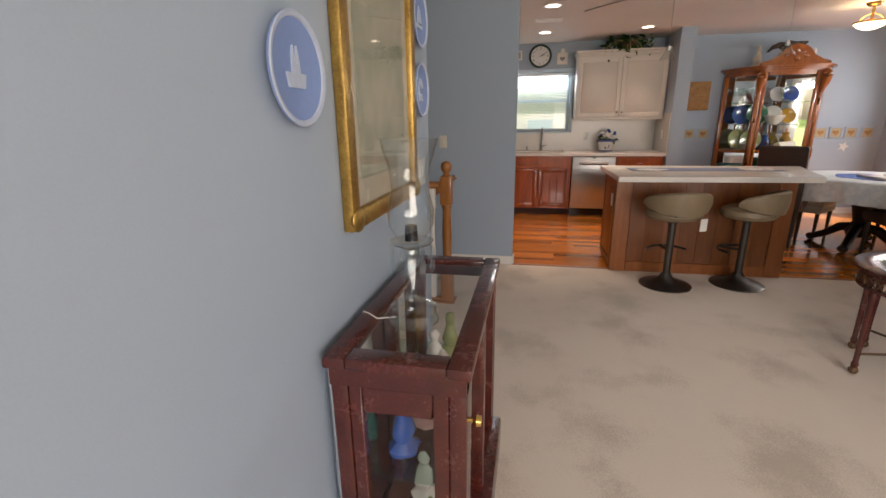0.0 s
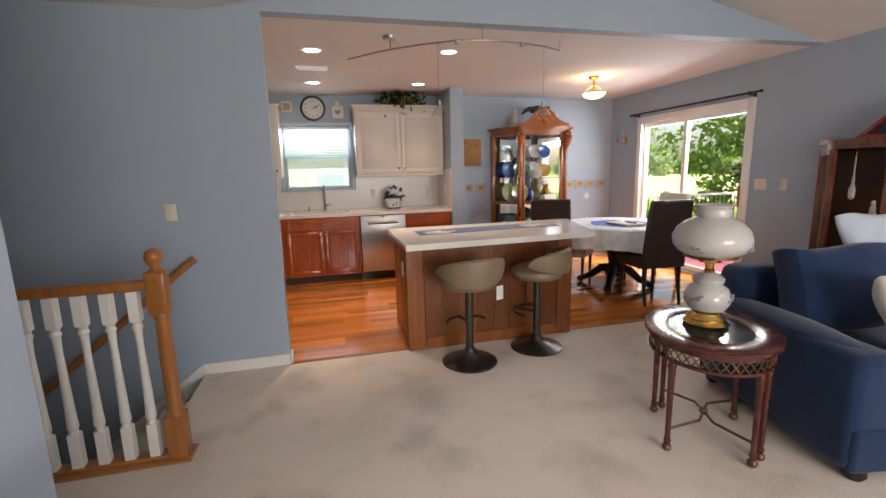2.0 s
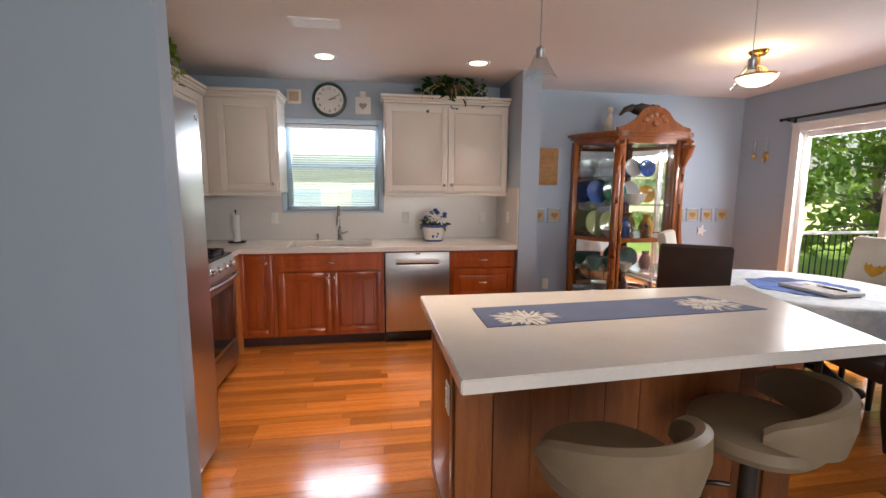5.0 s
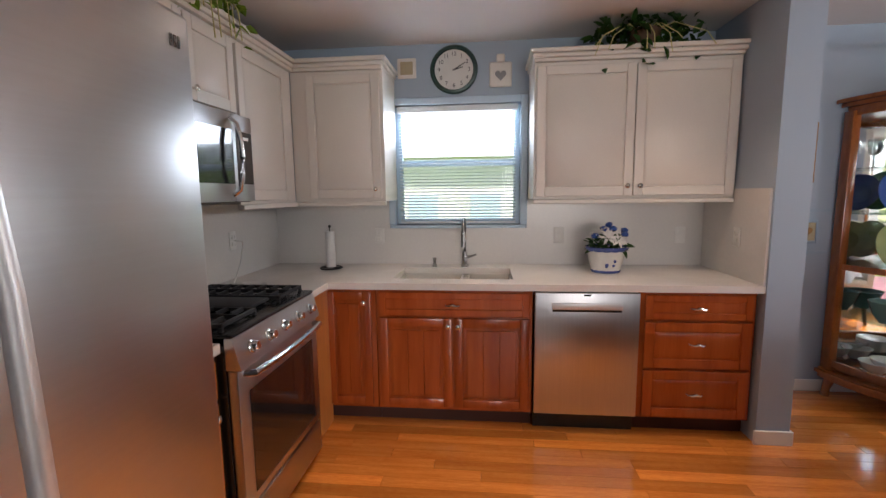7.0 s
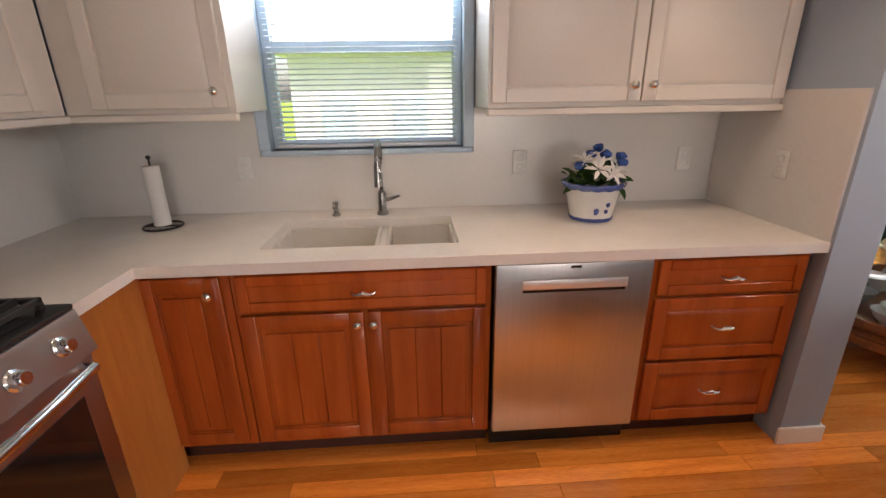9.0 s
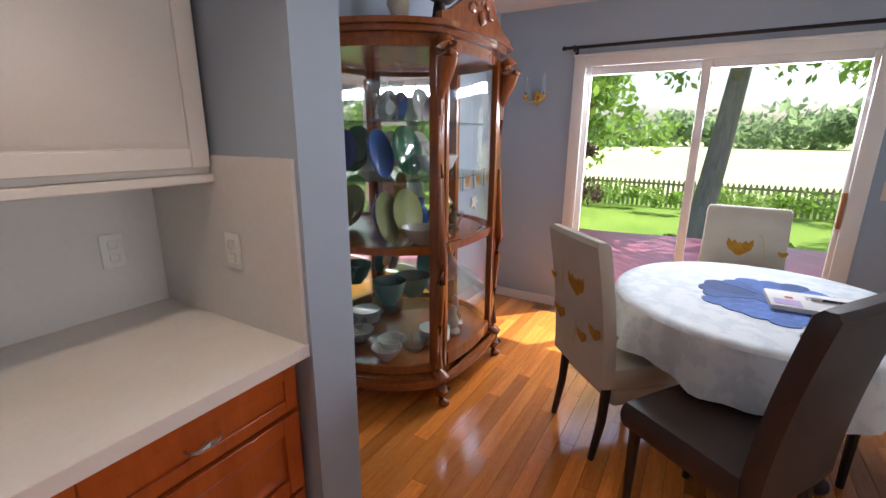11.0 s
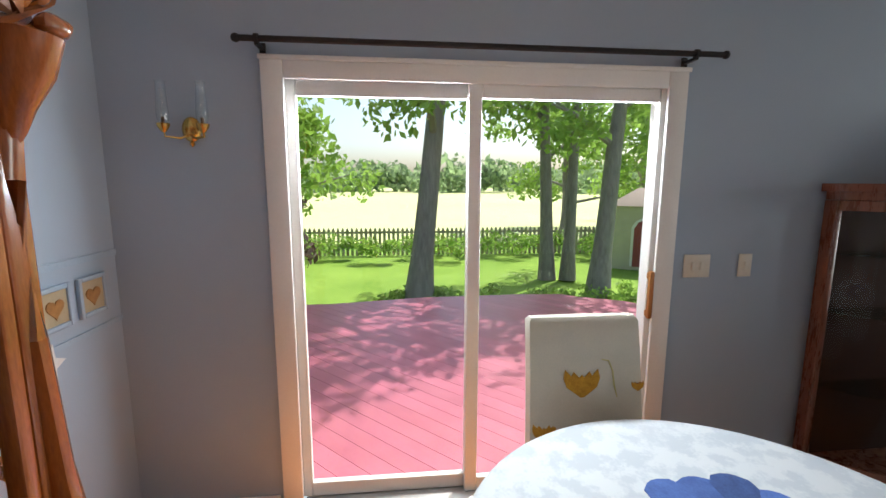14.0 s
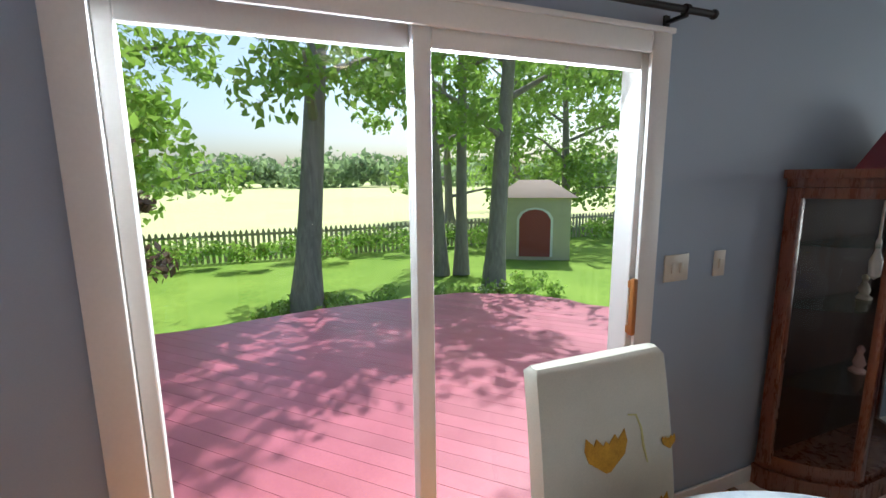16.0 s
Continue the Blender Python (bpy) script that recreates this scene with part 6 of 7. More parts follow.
# sofa
SO = pose(2.30, 1.935, 0.004, 0, 0, -10.0)
so = thing("sofa", "navy blue fabric sofa with loose back cushions", "sofa", SO)
SW_, SD_ = 2.05, 1.06
part("seat_base", box(.22, SW_ - .22, .06, SD_ - .04, .06, .27, .03, 3), NAVY, so)
part("front_rail", box(.02, SW_ - .02, .0, .06, .06, .27, .02, 3), NAVY, so)
for x0 in (.0, SW_ - .23):
    b = box(x0, x0 + .22, .012, SD_ - .02, .058, .60, .05, 4)
    ball(b, (x0 + .11, SD_ * .5, .585), .125, (.86, 3.6, .34), 20, 14)
    part("arm", b, NAVY, so)
part("back_frame", box(.10, SW_ - .10, SD_ - .24, SD_, .10, .80, .07, 4), NAVY, so)
for k in range(2):
    part("seat_cushion", turn(cushion(.80, .74, .20, .18), pose(.625 + .805 * k, .36, .37)), NAVY, so)
for k in range(3):
    c = turn(cushion(.58, .44, .24, .35), pose(.47 + .555 * k, .60, .735, 74, 0, (4, -3, 2)[k]))
    part("back_cushion", soft(c, .025, 3, k * 3.1), NAVY, so, "plump loose navy cushion")
for x, y in ((.10, .06), (SW_ - .10, .06), (.10, SD_ - .06), (SW_ - .10, SD_ - .06)):
    part("foot", lathe(bmesh.new(), [(.03, 0), (.045, .02), (.045, .055), (.05, .06)], (x, y, 0), 14), BLACKWOOD, so)
pw = thing("throw_pillow", "cream throw pillow with grey medallion print on the sofa", "pillow", SO @ pose(.46, .20, .665, 62, 12, 26))
pil = part("pad", soft(cushion(.42, .42, .16, .6), .01, 6), CREAM, pw)
for x, y, r in ((-.11, .11, .07), (.08, -.02, .06), (-.06, -.12, .055), (.12, .13, .04)):
    b = bmesh.new()
    for k in range(2):
        tube(b, [((r - .022 * k) * math.cos(a) + x, (r - .022 * k) * math.sin(a) + y, .066) for a in [i * math.pi / 10 for i in range(21)]], .007, 6)
    part("printed_ring", b, GREYPRINT, pil, "grey ring print")
th = thing("quilted_throw", "pale blue quilted throw over the sofa back", "throw", SO @ pose(.98, .66, .88, 62, 0, 4))
part("cloth", soft(cushion(.80, .50, .10, .4, 14), .03, 5), PALEQUILT, th)

# display console under the mirror-framed picture
dc = thing("display_console", "low mahogany display cabinet with glass top and sides", "display cabinet")
X0, X1, Y0, Y1, ZT = -.478, -.135, .645, 1.465, .862
b = bmesh.new()
for x0, x1, y0, y1 in ((X0, X0 + .055, Y0, Y1), (X1 - .055, X1, Y0, Y1), (X0 + .055, X1 - .055, Y0, Y0 + .06), (X0 + .055, X1 - .055, Y1 - .06, Y1)):
    bx(b, x0, x1, y0, y1, ZT - .028, ZT, .005)
part("top_frame", b, MAHOG, dc)
part("top_glass", turn(skin(bmesh.new(), [(X0 + .053, 0), (X1 - .053, 0)], Y0 + .058, Y1 - .058), Matrix(((1, 0, 0, 0), (0, 0, 1, 0), (0, 1, 0, ZT - .010), (0, 0, 0, 1)))), GLASS, dc, "clear bevelled glass top").visible_shadow = False
b = bmesh.new()
bx(b, X0 + .01, X1 - .012, Y0 + .012, Y1 - .012, ZT - .075, ZT - .029)
bmesh.ops.delete(b, geom=[f for f in b.faces if abs(f.normal.z) > .9], context="FACES")
part("frieze", b, MAHOG, dc)
for x in (X0 + .012, X1 - .052):
    for y in (Y0 + .014, (Y0 + Y1) / 2 - .02, Y1 - .054):
        part("post", box(x, x + .04, y, y + .04, .142, ZT - .03, .004), MAHOG, dc)
part("base", box(X0, X1 + .02, Y0 - .012, Y1 + .012, .004, .14, .010), MAHOG, dc)
part("floor_panel", box(X0 + .02, X1 - .02, Y0 + .02, Y1 - .02, .141, .155), MAHOG, dc)
part("back_mirror", box(X0 + .004, X0 + .010, Y0 + .02, Y1 - .02, .156, ZT - .03), MIRROR, dc)
for y in (Y0 + .03, Y1 - .034):
    part("side_glass", skin(bmesh.new(), [(X0 + .05, y), (X1 - .05, y)], .156, ZT - .075), GLASS, dc).visible_shadow = False
part("front_glass", skin(bmesh.new(), [(X1 - .032, Y0 + .05), (X1 - .032, Y1 - .05)], .156, ZT - .075), GLASS, dc).visible_shadow = False
for y in (Y0 + .055, Y1 - .095):
    part("front_rail", box(X1 - .05, X1 - .014, y, y + .04, .16, ZT - .076), MAHOG, dc)
for x0, x1 in ((X0 + .053, X0 + .085), (X1 - .09, X1 - .053)):
    part("end_stile", box(x0, x1, Y0 + .016, Y0 + .042, .156, ZT - .076, .003, 1), MAHOG, dc)
part("end_rail", box(X0 + .086, X1 - .091, Y0 + .016, Y0 + .042, ZT - .145, ZT - .076, .003, 1), MAHOG, dc)
part("glass_shelf", box(X0 + .03, X1 - .05, Y0 + .05, Y1 - .05, .50, .507), SHELFGLASS, dc)
b = lathe(bmesh.new(), [(.006, 0), (.006, .012), (.014, .02), (.012, .03), (0, .032)], n=12)
part("knob", turn(b, pose(X1 - .012, Y0 + .03, .72, 0, 90)), BRASS, dc, "small brass knob")
for k, (y, z, mt) in enumerate(((.80, .5075, COBALT), (.92, .5075, PINKISH), (1.05, .5075, STONEY), (1.20, .5075, PORCELAIN), (1.34, .5075, OLIVEGLASS), (.82, .1555, OLIVEGLASS), (1.0, .1555, PORCELAIN), (1.25, .1555, TEALGLASS))):
    figurine(.17, pose(-.31 + .03 * (k % 3 - 1), y, z), mt, "small ornament inside the glass display console", 30 + k)
for y, z, mt in ((1.12, .5075, PAPER), (1.28, .5075, OLIVEGLASS)):
    figurine(.12, pose(-.22, y, z), mt, "small flower ornament inside the glass display console", 50)
cr = thing("crystal_lamp", "clear crystal hurricane lamp with hanging prisms on the console", "table lamp", pose(-.318, .865, ZT))
part("foot", lathe(bmesh.new(), [(.062, 0), (.066, .012), (.056, .03), (.060, .045), (.035, .06), (.022, .066), (0, .067)], n=28, wave=.03, waves=10), CRYSTAL, cr)
part("stem", lathe(bmesh.new(), [(.022, .066), (.014, .085), (.030, .13), (.036, .16), (.020, .185), (.018, .20), (0, .201)], n=20, wave=.05, waves=8), CRYSTAL, cr)
part("dish", lathe(bmesh.new(), [(.018, .20), (.05, .215), (.056, .222), (.05, .224), (0, .214)], n=24), CRYSTAL, cr)
part("socket", cyl(bmesh.new(), (0, 0, .222), (0, 0, .26), .017, .015, 14), BLACK, cr, "black lamp socket")
part("chimney", lathe(bmesh.new(), [(.034, .225), (.056, .262), (.058, .30), (.046, .35), (.050, .40), (.072, .47)], n=28, cap=False), CRYSTAL, cr, "clear flared glass chimney")
for k in range(8):
    a = k * math.pi / 4
    part("prism_drop", lathe(bmesh.new(), [(0, .135), (.006, .15), (.005, .205), (0, .212)], (.053 * math.cos(a), .053 * math.sin(a), 0), 6), CRYSTAL, cr)
part("cord", tube(bmesh.new(), [(-.05, 0, .008), (-.10, -.01, .004), (-.135, .02, .004), (-.155, .03, .003)], .0018, 6), WHITEPLASTIC, cr)

# framed picture and jasper plates on the west wall
XL = -.50
pf = thing("framed_picture", "large gilt-framed landscape print behind glass", "picture", pose(XL + .001, 1.20, 1.50, 0, 0, 90))
b = bmesh.new()
PWD, PHT = .335, .405
for x0, x1, z0, z1 in ((-PWD, -PWD + .055, -PHT, PHT), (PWD - .055, PWD, -PHT, PHT), (-PWD + .055, PWD - .055, -PHT, -PHT + .055), (-PWD + .055, PWD - .055, PHT - .055, PHT)):
    bx(b, x0, x1, -.032, 0, z0, z1, .009, 2)
for x, z in ((-PWD + .03, -PHT + .03), (PWD - .03, -PHT + .03), (-PWD + .03, PHT - .03), (PWD - .03, PHT - .03)):
    ball(b, (x, -.03, z), .034, (1, .45, 1))
part("frame", soft(b, .003, 30), GILT, pf)
part("mount", box(-PWD + .05, PWD - .05, -.012, -.004, -PHT + .05, PHT - .05), MAT_BOARD, pf)
part("print", box(-PWD + .115, PWD - .115, -.0145, -.0125, -PHT + .125, PHT - .105), ARTPAPER, pf)
part("glass", skin(bmesh.new(), [(-PWD + .05, -.018), (PWD - .05, -.018)], -PHT + .05, PHT - .05), clear("picture_glass", (.97, .97, .96), .10), pf)


def jasper(y, z, kind):
    t = thing("jasper_plate", "round pale blue jasper plate with white relief", "plate", pose(XL + .001, y, z, 90, 0, 90), "wall plates")
    part("dish", lathe(bmesh.new(), [(.055, 0), (.06, .006), (.096, .016), (.105, .020), (.105, .024), (.095, .022), (.07, .014), (0, .013)], n=40), JASPER, t)
    part("border", lathe(bmesh.new(), [(.092, .0212), (.094, .025), (.102, .027), (.104, .0245)], n=40, wave=.012, waves=40, cap=False), JASPERWHITE, t, "white leaf border")
    b = bmesh.new()
    if kind == 0:
        prism(b, [(-.03, -.032), (.03, -.032), (.036, -.005), (.014, -.005), (.012, .03), (.007, .045), (.003, .012), (-.003, .012), (-.007, .045), (-.012, .03), (-.014, -.005), (-.036, -.005)], .013, .018)
    elif kind == 1:
        prism(b, [(-.045, -.02), (.045, -.02), (.035, -.035), (-.03, -.035)], .013, .018)
        prism(b, [(-.03, -.016), (-.002, -.016), (-.006, .045)], .013, .018)
        prism(b, [(.004, -.016), (.034, -.016), (.008, .035)], .013, .018)
    else:
        for k in range(9):
            a = .6 + 4.6 * k / 8
            ball(b, (.028 * math.cos(a), .032 * math.sin(a), .014), .013, (1, 1, .4), 8, 6)
        prism(b, [(-.03, -.035), (.03, -.035), (.03, -.042), (-.03, -.042)], .013, .018)
    part("relief", b, JASPERWHITE, t, "white raised figure")


jasper(.672, 1.468, 0)
jasper(1.672, 1.755, 1)
jasper(1.672, 1.495, 2)
t = switch("light_switch", "white double switch plate on the blue wall", pose(XL + .001, 1.68, 1.165, 0, 0, 90), 2, WHITEPLASTIC)
switch("light_switch", "ivory switch plate on the stair wall", pose(-.865, YB - .001, 1.19), 1)

# stair railing
RY = 3.035
rl = thing("stair_railing", "honey oak railing with white turned balusters", "railing")
nw = bx(bmesh.new(), -.69, -.60, RY - .045, RY + .045, .004, .24, .006)
lathe(nw, [(.045, .24), (.036, .26), (.040, .275), (.032, .30), (.036, .55), (.030, .74), (.038, .76), (.034, .775)], (-.645, RY, 0), 20)
bx(nw, -.688, -.602, RY - .043, RY + .043, .775, .985, .008)
lathe(nw, [(.040, .985), (.024, .998), (.020, 1.01), (.036, 1.03), (.042, 1.055), (.036, 1.078), (.018, 1.092), (0, 1.096)], (-.645, RY, 0), 20)
part("newel_post", nw, OAK, rl, "turned oak newel post with ball finial")
hr = bx(bmesh.new(), -3.17, -.69, RY - .030, RY + .030, .895, .945, .014, 3)
part("handrail", hr, OAK, rl)
part("nosing_board", box(-3.17, -.58, RY - .075, RY + .075, .0042, .014, .003), OAK, rl)
part("shoe_rail", box(-3.17, -.69, RY - .03, RY + .03, .0142, .032, .004), OAK, rl)
bal = bx(bmesh.new(), -.024, .024, -.024, .024, .03, .21, .003, 1)
lathe(bal, [(.024, .21), (.018, .225), (.025, .24), (.022, .30), (.015, .62), (.018, .70), (.025, .715), (.018, .73), (.024, .745)], (0, 0, 0), 12)
bx(bal, -.024, .024, -.024, .024, .745, .895, .003, 1)
bal = mesh("baluster", bal, TRIM)
for k in range(21):
    o = new("baluster", bal)
    o.parent, o.location = rl, (-.755 - .113 * k, RY, 0)
wr = thing("wall_handrail", "sloping oak handrail on the stair wall", "handrail")
part("rail", tube(bmesh.new(), [(-.74, YB - .05, .87), (-.80, YB - .065, .825), (-2.9, YB - .065, -.93)], [.024, .026, .026], 10), OAK, wr)
for x in (-.95, -2.2):
    z = .825 + (x + .80) * .835
    part("bracket", tube(bmesh.new(), [(x, YB - .001, z - .06), (x, YB - .04, z - .055), (x, YB - .065, z - .02)], .007, 6), BRASS, wr)

# ---- outdoors ----
GZ = -.70
b = bmesh.new()
bmesh.ops.create_grid(b, x_segments=2, y_segments=2, size=400)
structure("ground", turn(b, pose(0, 0, GZ - .05)), GRASS, "green mown lawn")
b = bmesh.new()
prism(b, [(19.5, -60), (170, -200), (170, 200), (19.5, 60)], GZ - .049, GZ - .02)
structure("far_field", b, FIELD, "pale sunlit hay field")
# deck with boards on the diagonal
OUT = [(4.955, 2.05), (7.6, 2.05), (8.35, 2.25), (8.85, 2.65), (9.12, 3.2), (9.2, 4.2), (9.15, 5.6), (8.9, 7.0), (8.9, 8.45), (4.955, 8.45)]
def clip(poly, n, d, keep):
    out = []
    for i, p in enumerate(poly):
        q = poly[(i + 1) % len(poly)]
        sp, sq = (p[0] * n[0] + p[1] * n[1] - d) * keep, (q[0] * n[0] + q[1] * n[1] - d) * keep
        if sp >= 0:
            out.append(p)
        if sp * sq < 0:
            k = sp / (sp - sq)
            out.append((p[0] + (q[0] - p[0]) * k, p[1] + (q[1] - p[1]) * k))
    return out


dk = tagged(thing("deck", "pink-red painted timber deck with rounded edge", "deck"), kind="structure")
R2 = math.sqrt(.5)
d = -4.0
while d < 5.3:
    strip = clip(clip(OUT, (-R2, R2), d + .0015, 1), (-R2, R2), d + .1385, -1)
    if len(strip) >= 3:
        area = abs(sum(p[0] * q[1] - q[0] * p[1] for p, q in zip(strip, strip[1:] + strip[:1]))) / 2
        if area > .01:
            part("board", prism(bmesh.new(), strip, -.15, -.12), DECKRED, dk)
    d += .14
part("rim_joist", prism(bmesh.new(), [(4.955 + (x - 4.955) * .995, 5.2 + (y - 5.2) * .995) for x, y in OUT], -.42, -.16), DECKRED, dk)
rl2 = thing("deck_railing", "white vinyl deck railing with dark balusters", "railing")
for x, y in ((8.83, 8.39), (8.83, 7.55), (6.9, 8.39), (5.0, 8.39)):
    b = box(x - .05, x + .05, y - .05, y + .05, -.12, .86, .005)
    bx(b, x - .065, x + .065, y - .065, y + .065, .861, .90, .01)
    part("post", b, DECKWHITE, rl2)
part("top_rail", box(5.05, 8.78, 8.35, 8.43, .77, .81, .006), DECKWHITE, rl2)
part("top_rail", box(8.79, 8.87, 7.60, 8.34, .77, .81, .006), DECKWHITE, rl2)
part("bottom_rail", box(5.05, 8.78, 8.36, 8.42, -.02, .02, .006), DECKWHITE, rl2)
part("bottom_rail", box(8.80, 8.86, 7.60, 8.34, -.02, .02, .006), DECKWHITE, rl2)
balm = mesh("baluster", cyl(bmesh.new(), (0, 0, .021), (0, 0, .769), .009, n=8), DARKROD)
for k in range(34):
    o = new("baluster", balm)
    o.parent, o.location = rl2, (5.14 + k * .108, 8.39, 0)
for k in range(7):
    o = new("baluster", balm)
    o.parent, o.location = rl2, (8.83, 7.66 + k * .105, 0)


def leaves(count, centres, size, seed, mat, name="crown"):
    """Many small leaf blades spread round clump centres (x, y, z, radius)."""
    rng = np.random.default_rng(seed)
    cs = np.array(centres)
    pick = rng.integers(0, len(cs), count)
    dirs = rng.normal(size=(count, 3))
    dirs /= np.linalg.norm(dirs, axis=1)[:, None]
    c = cs[pick, :3] + dirs * (cs[pick, 3] * rng.random(count) ** .45)[:, None] * np.array((1, 1, .72))
    a, e = rng.normal(size=(count, 3)), rng.normal(size=(count, 3))
    a /= np.linalg.norm(a, axis=1)[:, None]
    e -= a * np.sum(a * e, axis=1)[:, None]
    e /= np.linalg.norm(e, axis=1)[:, None]
    s = (size * rng.uniform(.6, 1.4, count))[:, None]
    v = np.stack([c - a * s, c + e * s * .5, c + a * s, c - e * s * .5], axis=1).reshape(-1, 3)
    me = bpy.data.meshes.new(name)
    me.from_pydata(v.tolist(), [], np.arange(count * 4).reshape(-1, 4).tolist())
    me.materials.append(mat)
    return me


def tree(x, y, h, r, lean, crown, n, seed, label, leaf=.10, mat=TREELEAF, limbs=6, first=.42):
    rng = random.Random(seed)
    t = thing("tree", label, "tree", pose(x, y, GZ - .03), "garden trees")
    pts = [Vector((lean[0] * u + .08 * math.sin(5 * u + seed) * u, lean[1] * u, h * u)) for u in [i / 10 for i in range(11)]]
    b = tube(bmesh.new(), pts, [r * (1.35 if i == 0 else 1 - .075 * i) for i in range(11)], 12)
    part("trunk", soft(b, .025, 2.5, seed), BARK, t)
    cs = []
    lm = bmesh.new()
    for k in range(limbs):
        u = first + (1 - first) * (k + .5) / limbs
        p = Vector((lean[0] * u, lean[1] * u, h * u))
        a = k * 2.4 + seed
        ln = crown * rng.uniform(.7, 1.1)
        q = p + Vector((math.cos(a) * ln, math.sin(a) * ln, ln * rng.uniform(.05, .5)))
        mid = p.lerp(q, .5) + Vector((0, 0, ln * .08))
        tube(lm, [p, mid, q], [r * .38, r * .22, r * .07], 7)
        for w in (.55, .8, 1.0):
            for _ in range(2):
                c = p.lerp(q, w) + Vector((rng.uniform(-1, 1), rng.uniform(-1, 1), rng.uniform(-.6, .6))) * crown * .35
                cs.append((c.x, c.y, c.z, crown * rng.uniform(.16, .34)))
    part("limb", lm, BARK, t)
    ob = new("crown", leaves(n, cs, leaf, seed, mat))
    ob.parent = t
    tagged(ob, "loose crown of small green leaves")
    return t


tree(11.25, 5.62, 9.5, .24, (.25, -.9), 2.6, 5200, 3, "tall grey-barked maple by the deck", .085, first=.30, limbs=9)
tree(12.9, 2.42, 9.5, .17, (.3, .35), 2.1, 4200, 5, "slender twin-stemmed tree behind the deck", .085, first=.26, limbs=8)
tree(12.7, 1.98, 9.5, .15, (.6, -.35), 2.0, 4200, 6, "slender twin-stemmed tree behind the deck", .085, first=.26, limbs=8)
tree(11.2, 1.93, 9.5, .20, (.6, -.9), 2.4, 5200, 8, "pale straight tree at the edge of the deck", .085, first=.28, limbs=9)
for k, (x, y, h, c) in enumerate(((14.5, 11.8, 8, 3.2), (12.8, 10.6, 6.5, 2.6), (16.5, 14.5, 9, 3.6), (17.0, 10.2, 8, 3.0))):
    tree(x, y, h, .2, (.3, .2), c, 4600, 21 + k, "dense leafy tree beyond the deck railing", .13, first=.12, limbs=10)
for k, (x, y, h, c) in enumerate(((20, -6.5, 9, 3.6), (23, -2.0, 9, 3.6), (18.5, -9.5, 9, 3.4), (25, -7, 10, 4))):
    tree(x, y, h, .22, (.2, .2), c, 4200, 41 + k, "leafy tree behind the garden shed", .15, first=.10, limbs=10)
tree(11.9, 9.3, 3.2, .09, (.1, .1), 1.3, 2600, 61, "plum-leaved small tree beyond the deck railing", .09, PLUMLEAF, 7, .15)
tree(4.5, 11.5, 6.5, .16, (.1, .1), 2.4, 2600, 71, "leafy tree outside the kitchen window", .13, first=.2)

bank = [(16.0 + random.Random(k).uniform(-.7, .7), -13 + k * .62, GZ + .45, random.Random(k + 90).uniform(.28, .55)) for k in range(44)]
hb = tagged(new("hedge", leaves(9000, bank, .07, 5, TREELEAF, "hedge")), "loose green shrubs along the garden fence", "shrubs", kind="stuff")
low = [(10.6 + random.Random(k).uniform(-.4, .8), .8 + k * .22, GZ + .1, .22) for k in range(26)]
tagged(new("ground_cover", leaves(3000, low, .05, 6, TREELEAF, "ground_cover")), "low green plants round the tree trunks", "plants", kind="stuff")
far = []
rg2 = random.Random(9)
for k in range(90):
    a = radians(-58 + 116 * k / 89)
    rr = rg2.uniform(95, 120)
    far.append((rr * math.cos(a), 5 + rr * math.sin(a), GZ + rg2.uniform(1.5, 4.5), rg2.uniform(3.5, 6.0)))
tagged(new("distant_woods", leaves(16000, far, .9, 7, FARLEAF, "distant_woods")), "line of distant woods with haze tinted into the leaf colour", "woods", kind="stuff")
fe = thing("picket_fence", "weathered brown picket fence at the garden's end", "fence")
pk = mesh("picket", prism(bmesh.new(), [(-.04, 0), (.04, 0), (.04, .82), (0, .90), (-.04, .82)], -.01, .01), FENCEWOOD)
M90 = Matrix(((0, 0, 1, 0), (1, 0, 0, 0), (0, 1, 0, 0), (0, 0, 0, 1)))
for k in range(190):
    o = new("picket", pk)
    o.parent, o.matrix_basis = fe, pose(16.8, -14 + k * .145, GZ - .04) @ M90
for z in (.22, .66):
    part("rail", box(16.82, 16.86, -14.1, 13.6, GZ + z, GZ + z + .07), FENCEWOOD, fe)
sh = thing("garden_shed", "cream garden shed with arched barn-red door", "shed", pose(13.6, -.62, GZ - .04, 0, 0, -31))
part("wall", box(0, 1.7, -.95, .95, 0, 1.75), SHEDWALL, sh)
b = bmesh.new()
vs = [b.verts.new(p) for p in ((-.16, -1.12, 1.72), (1.86, -1.12, 1.72), (1.86, 1.12, 1.72), (-.16, 1.12, 1.72), (.55, -.42, 2.18), (1.15, -.42, 2.18), (1.15, .42, 2.18), (.55, .42, 2.18))]
for f in ((0, 1, 5, 4), (1, 2, 6, 5), (2, 3, 7, 6), (3, 0, 4, 7), (4, 5, 6, 7), (3, 2, 1, 0)):
    b.faces.new([vs[i] for i in f])
part("roof", b, SHEDROOF, sh, "brown shingled hip roof")
arch = [(-.42, .1), (.42, .1), (.42, 1.12), (.33, 1.28), (.18, 1.37), (0, 1.40), (-.18, 1.37), (-.33, 1.28), (-.42, 1.12)]
part("door_trim", turn(prism(bmesh.new(), [(x * 1.16, z * 1.035 if z > .2 else z) for x, z in arch], -.02, 0), M90), DECKWHITE, sh)
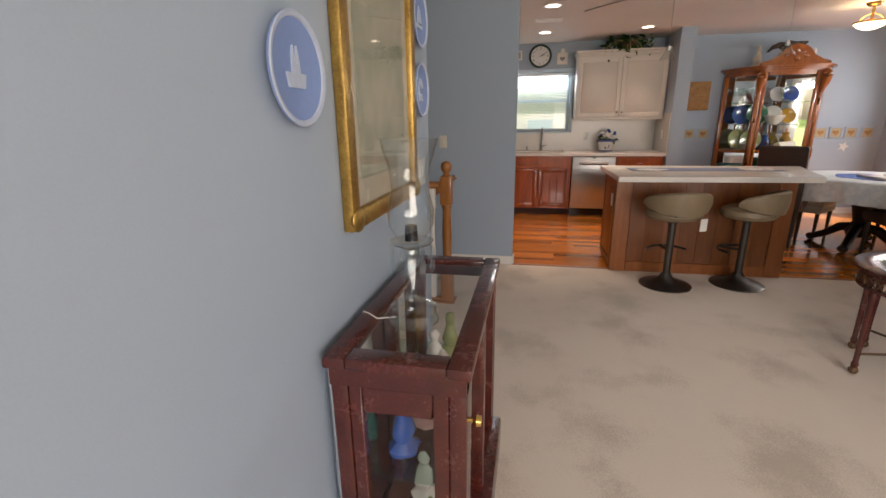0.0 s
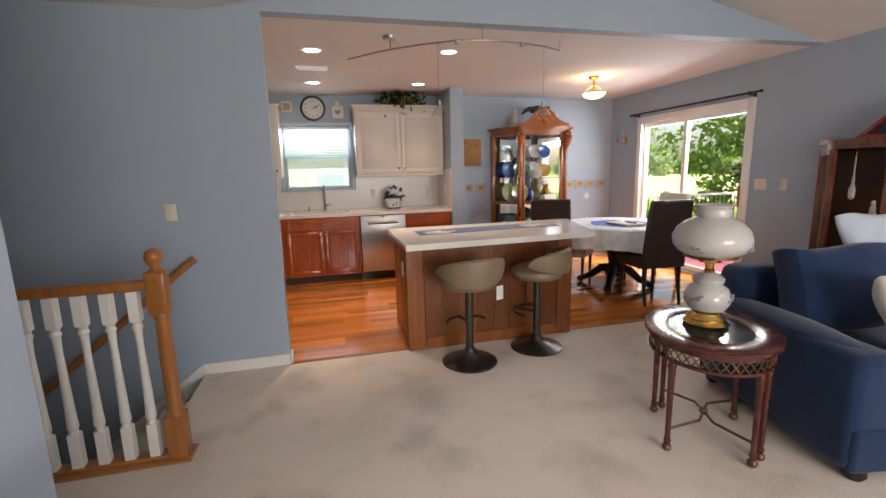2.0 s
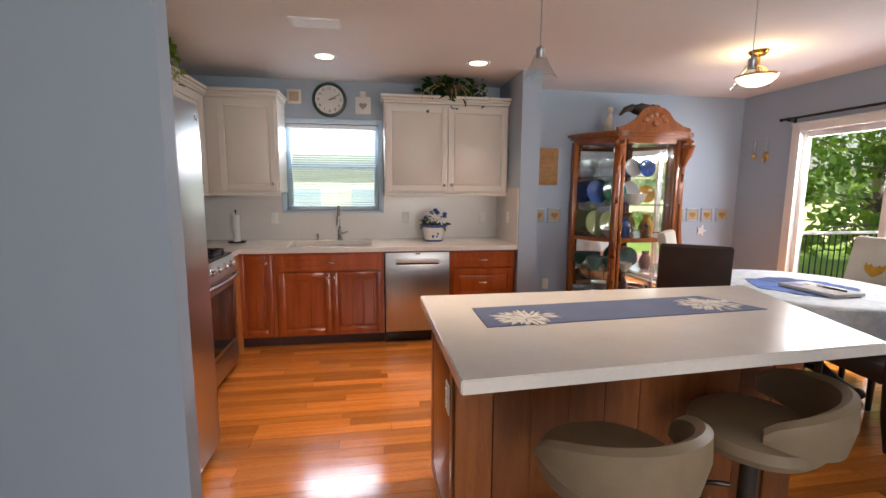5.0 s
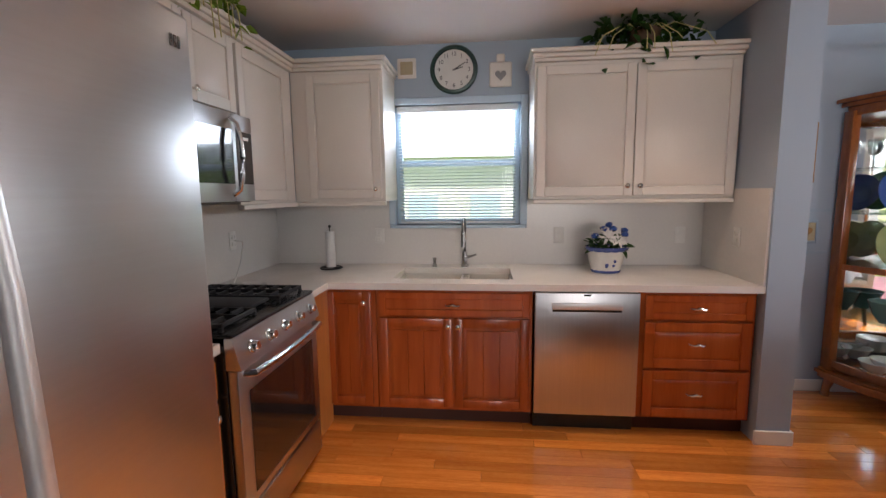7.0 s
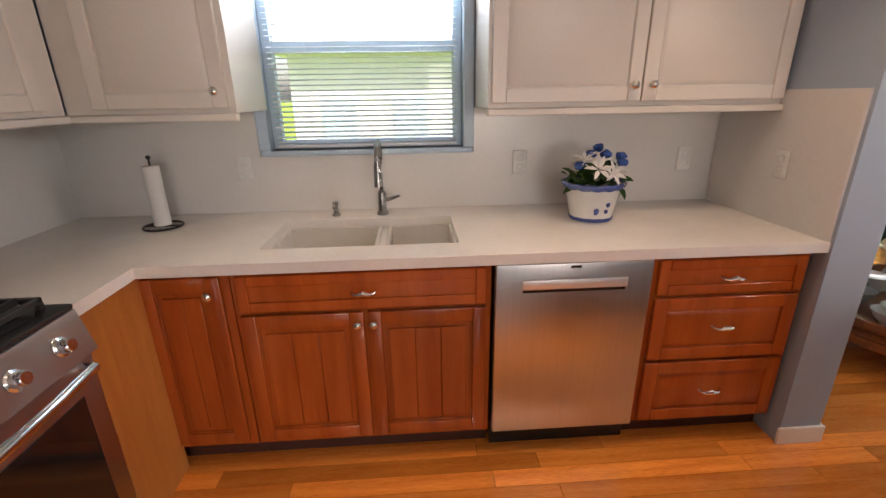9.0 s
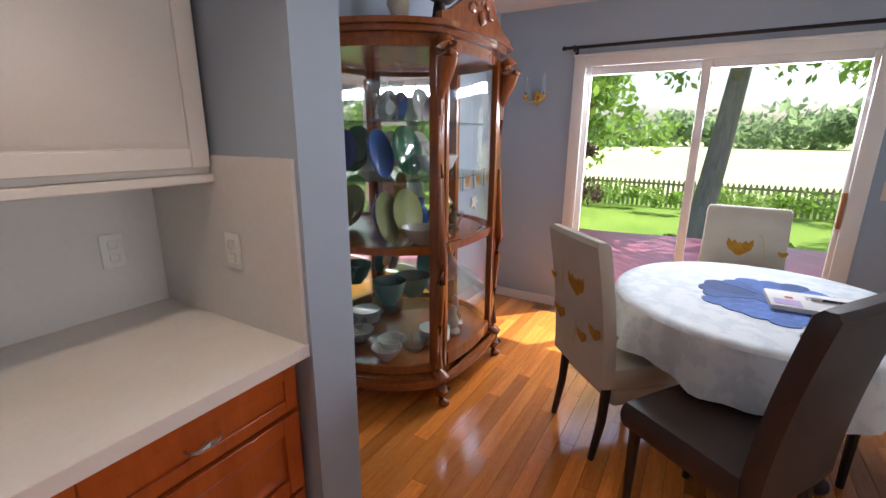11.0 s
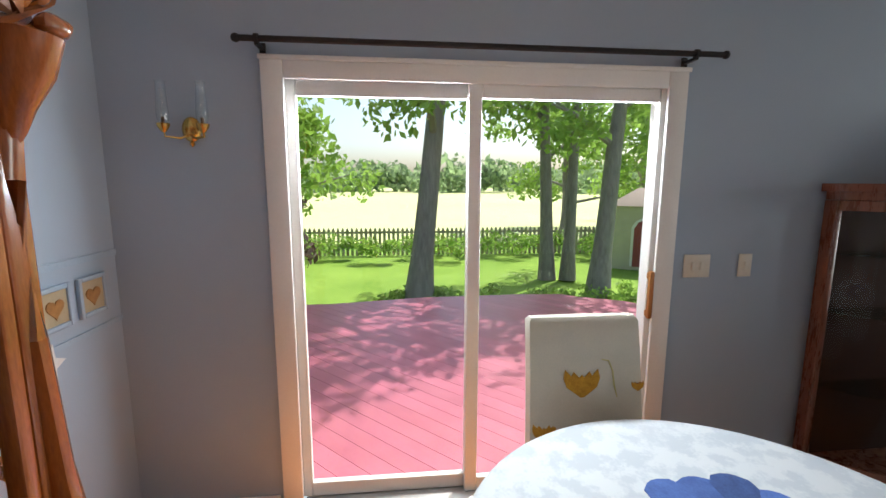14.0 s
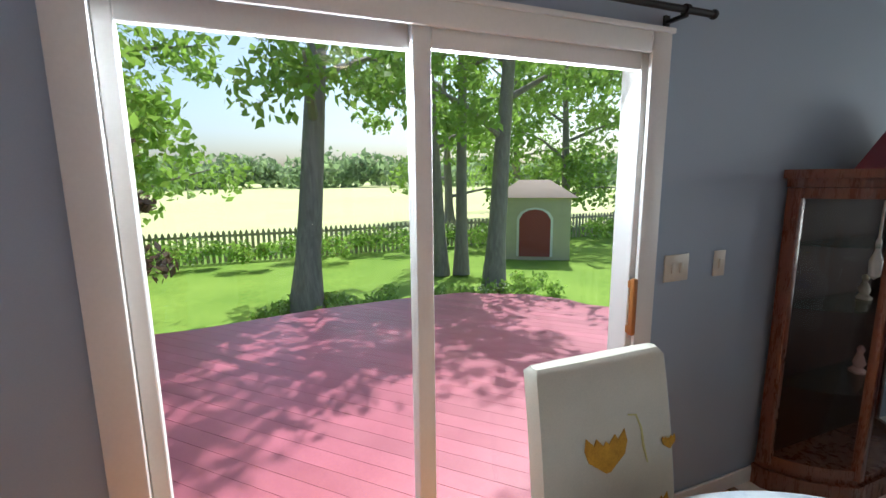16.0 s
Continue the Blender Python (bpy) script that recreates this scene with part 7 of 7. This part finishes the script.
part("door", turn(prism(bmesh.new(), arch, -.045, -.021), M90), SHEDDOOR, sh, "arched barn-red door")
for y in (-.30, -.10, .10, .30):
    part("door_batten", box(-.052, -.046, y - .01, y + .01, .12, 1.2), SHEDDOOR, sh)
# roof, walls and windows all pale: outdoor glare is put into their colours
nb = thing("neighbour_house", "pale house seen beyond the kitchen window", "house", pose(.5, 17.5, GZ))
part("wall", box(-3.4, 3.4, 0, 5, 0, 3.2), DECKWHITE, nb)
b = bmesh.new()
vs = [b.verts.new(p) for p in ((-3.8, -.4, 3.2), (3.8, -.4, 3.2), (3.8, 5.4, 3.2), (-3.8, 5.4, 3.2), (-3.8, 2.5, 5.0), (3.8, 2.5, 5.0))]
for f in ((0, 1, 5, 4), (2, 3, 4, 5), (0, 4, 3), (1, 2, 5), (3, 2, 1, 0)):
    b.faces.new([vs[i] for i in f])
part("roof", b, DECKWHITE, nb)
for x in (-2.2, -.3, 1.6):
    part("window", box(x - .45, x + .45, -.03, -.001, 1.0, 2.1), WINFRAME, nb)

# ---- floor boards ----
fl_ = structure("floor", box(XW, XE, YB + .03, YN, -.1, -.012), SUBFLOOR, "glossy reddish-brown strip hardwood floor")
PWI = .082
pool = {}
def plank_mesh(ln, w):
    key = (round(ln, 3), round(w, 3))
    if key not in pool:
        b = bx(bmesh.new(), .0003, key[0] - .0003, .0003, key[1] - .0003, -.0118, 0)
        for v in b.verts:
            if v.co.z > -.001:
                v.co.x += .0006 if v.co.x < key[0] / 2 else -.0006
                v.co.y += .0005 if v.co.y < key[1] / 2 else -.0005
        pool[key] = mesh("plank", b, PLANK, False)
    return pool[key]


rp = random.Random(17)
y, row = YB + .0305, 0
while y < YN - .004:
    w = min(PWI, YN - .002 - y)
    x = XW + .002
    first = rp.choice((.3, .55, .8))
    while x < XE - .004:
        ln = first if x < XW + .01 else rp.choice((.55, .80, 1.05, 1.30))
        ln = min(ln, XE - .002 - x)
        if XE - .002 - (x + ln) < .12:
            ln = XE - .002 - x
        o = new("plank", plank_mesh(ln, w))
        o.parent, o.location = fl_, (x, y, 0)
        x += ln
    y += PWI
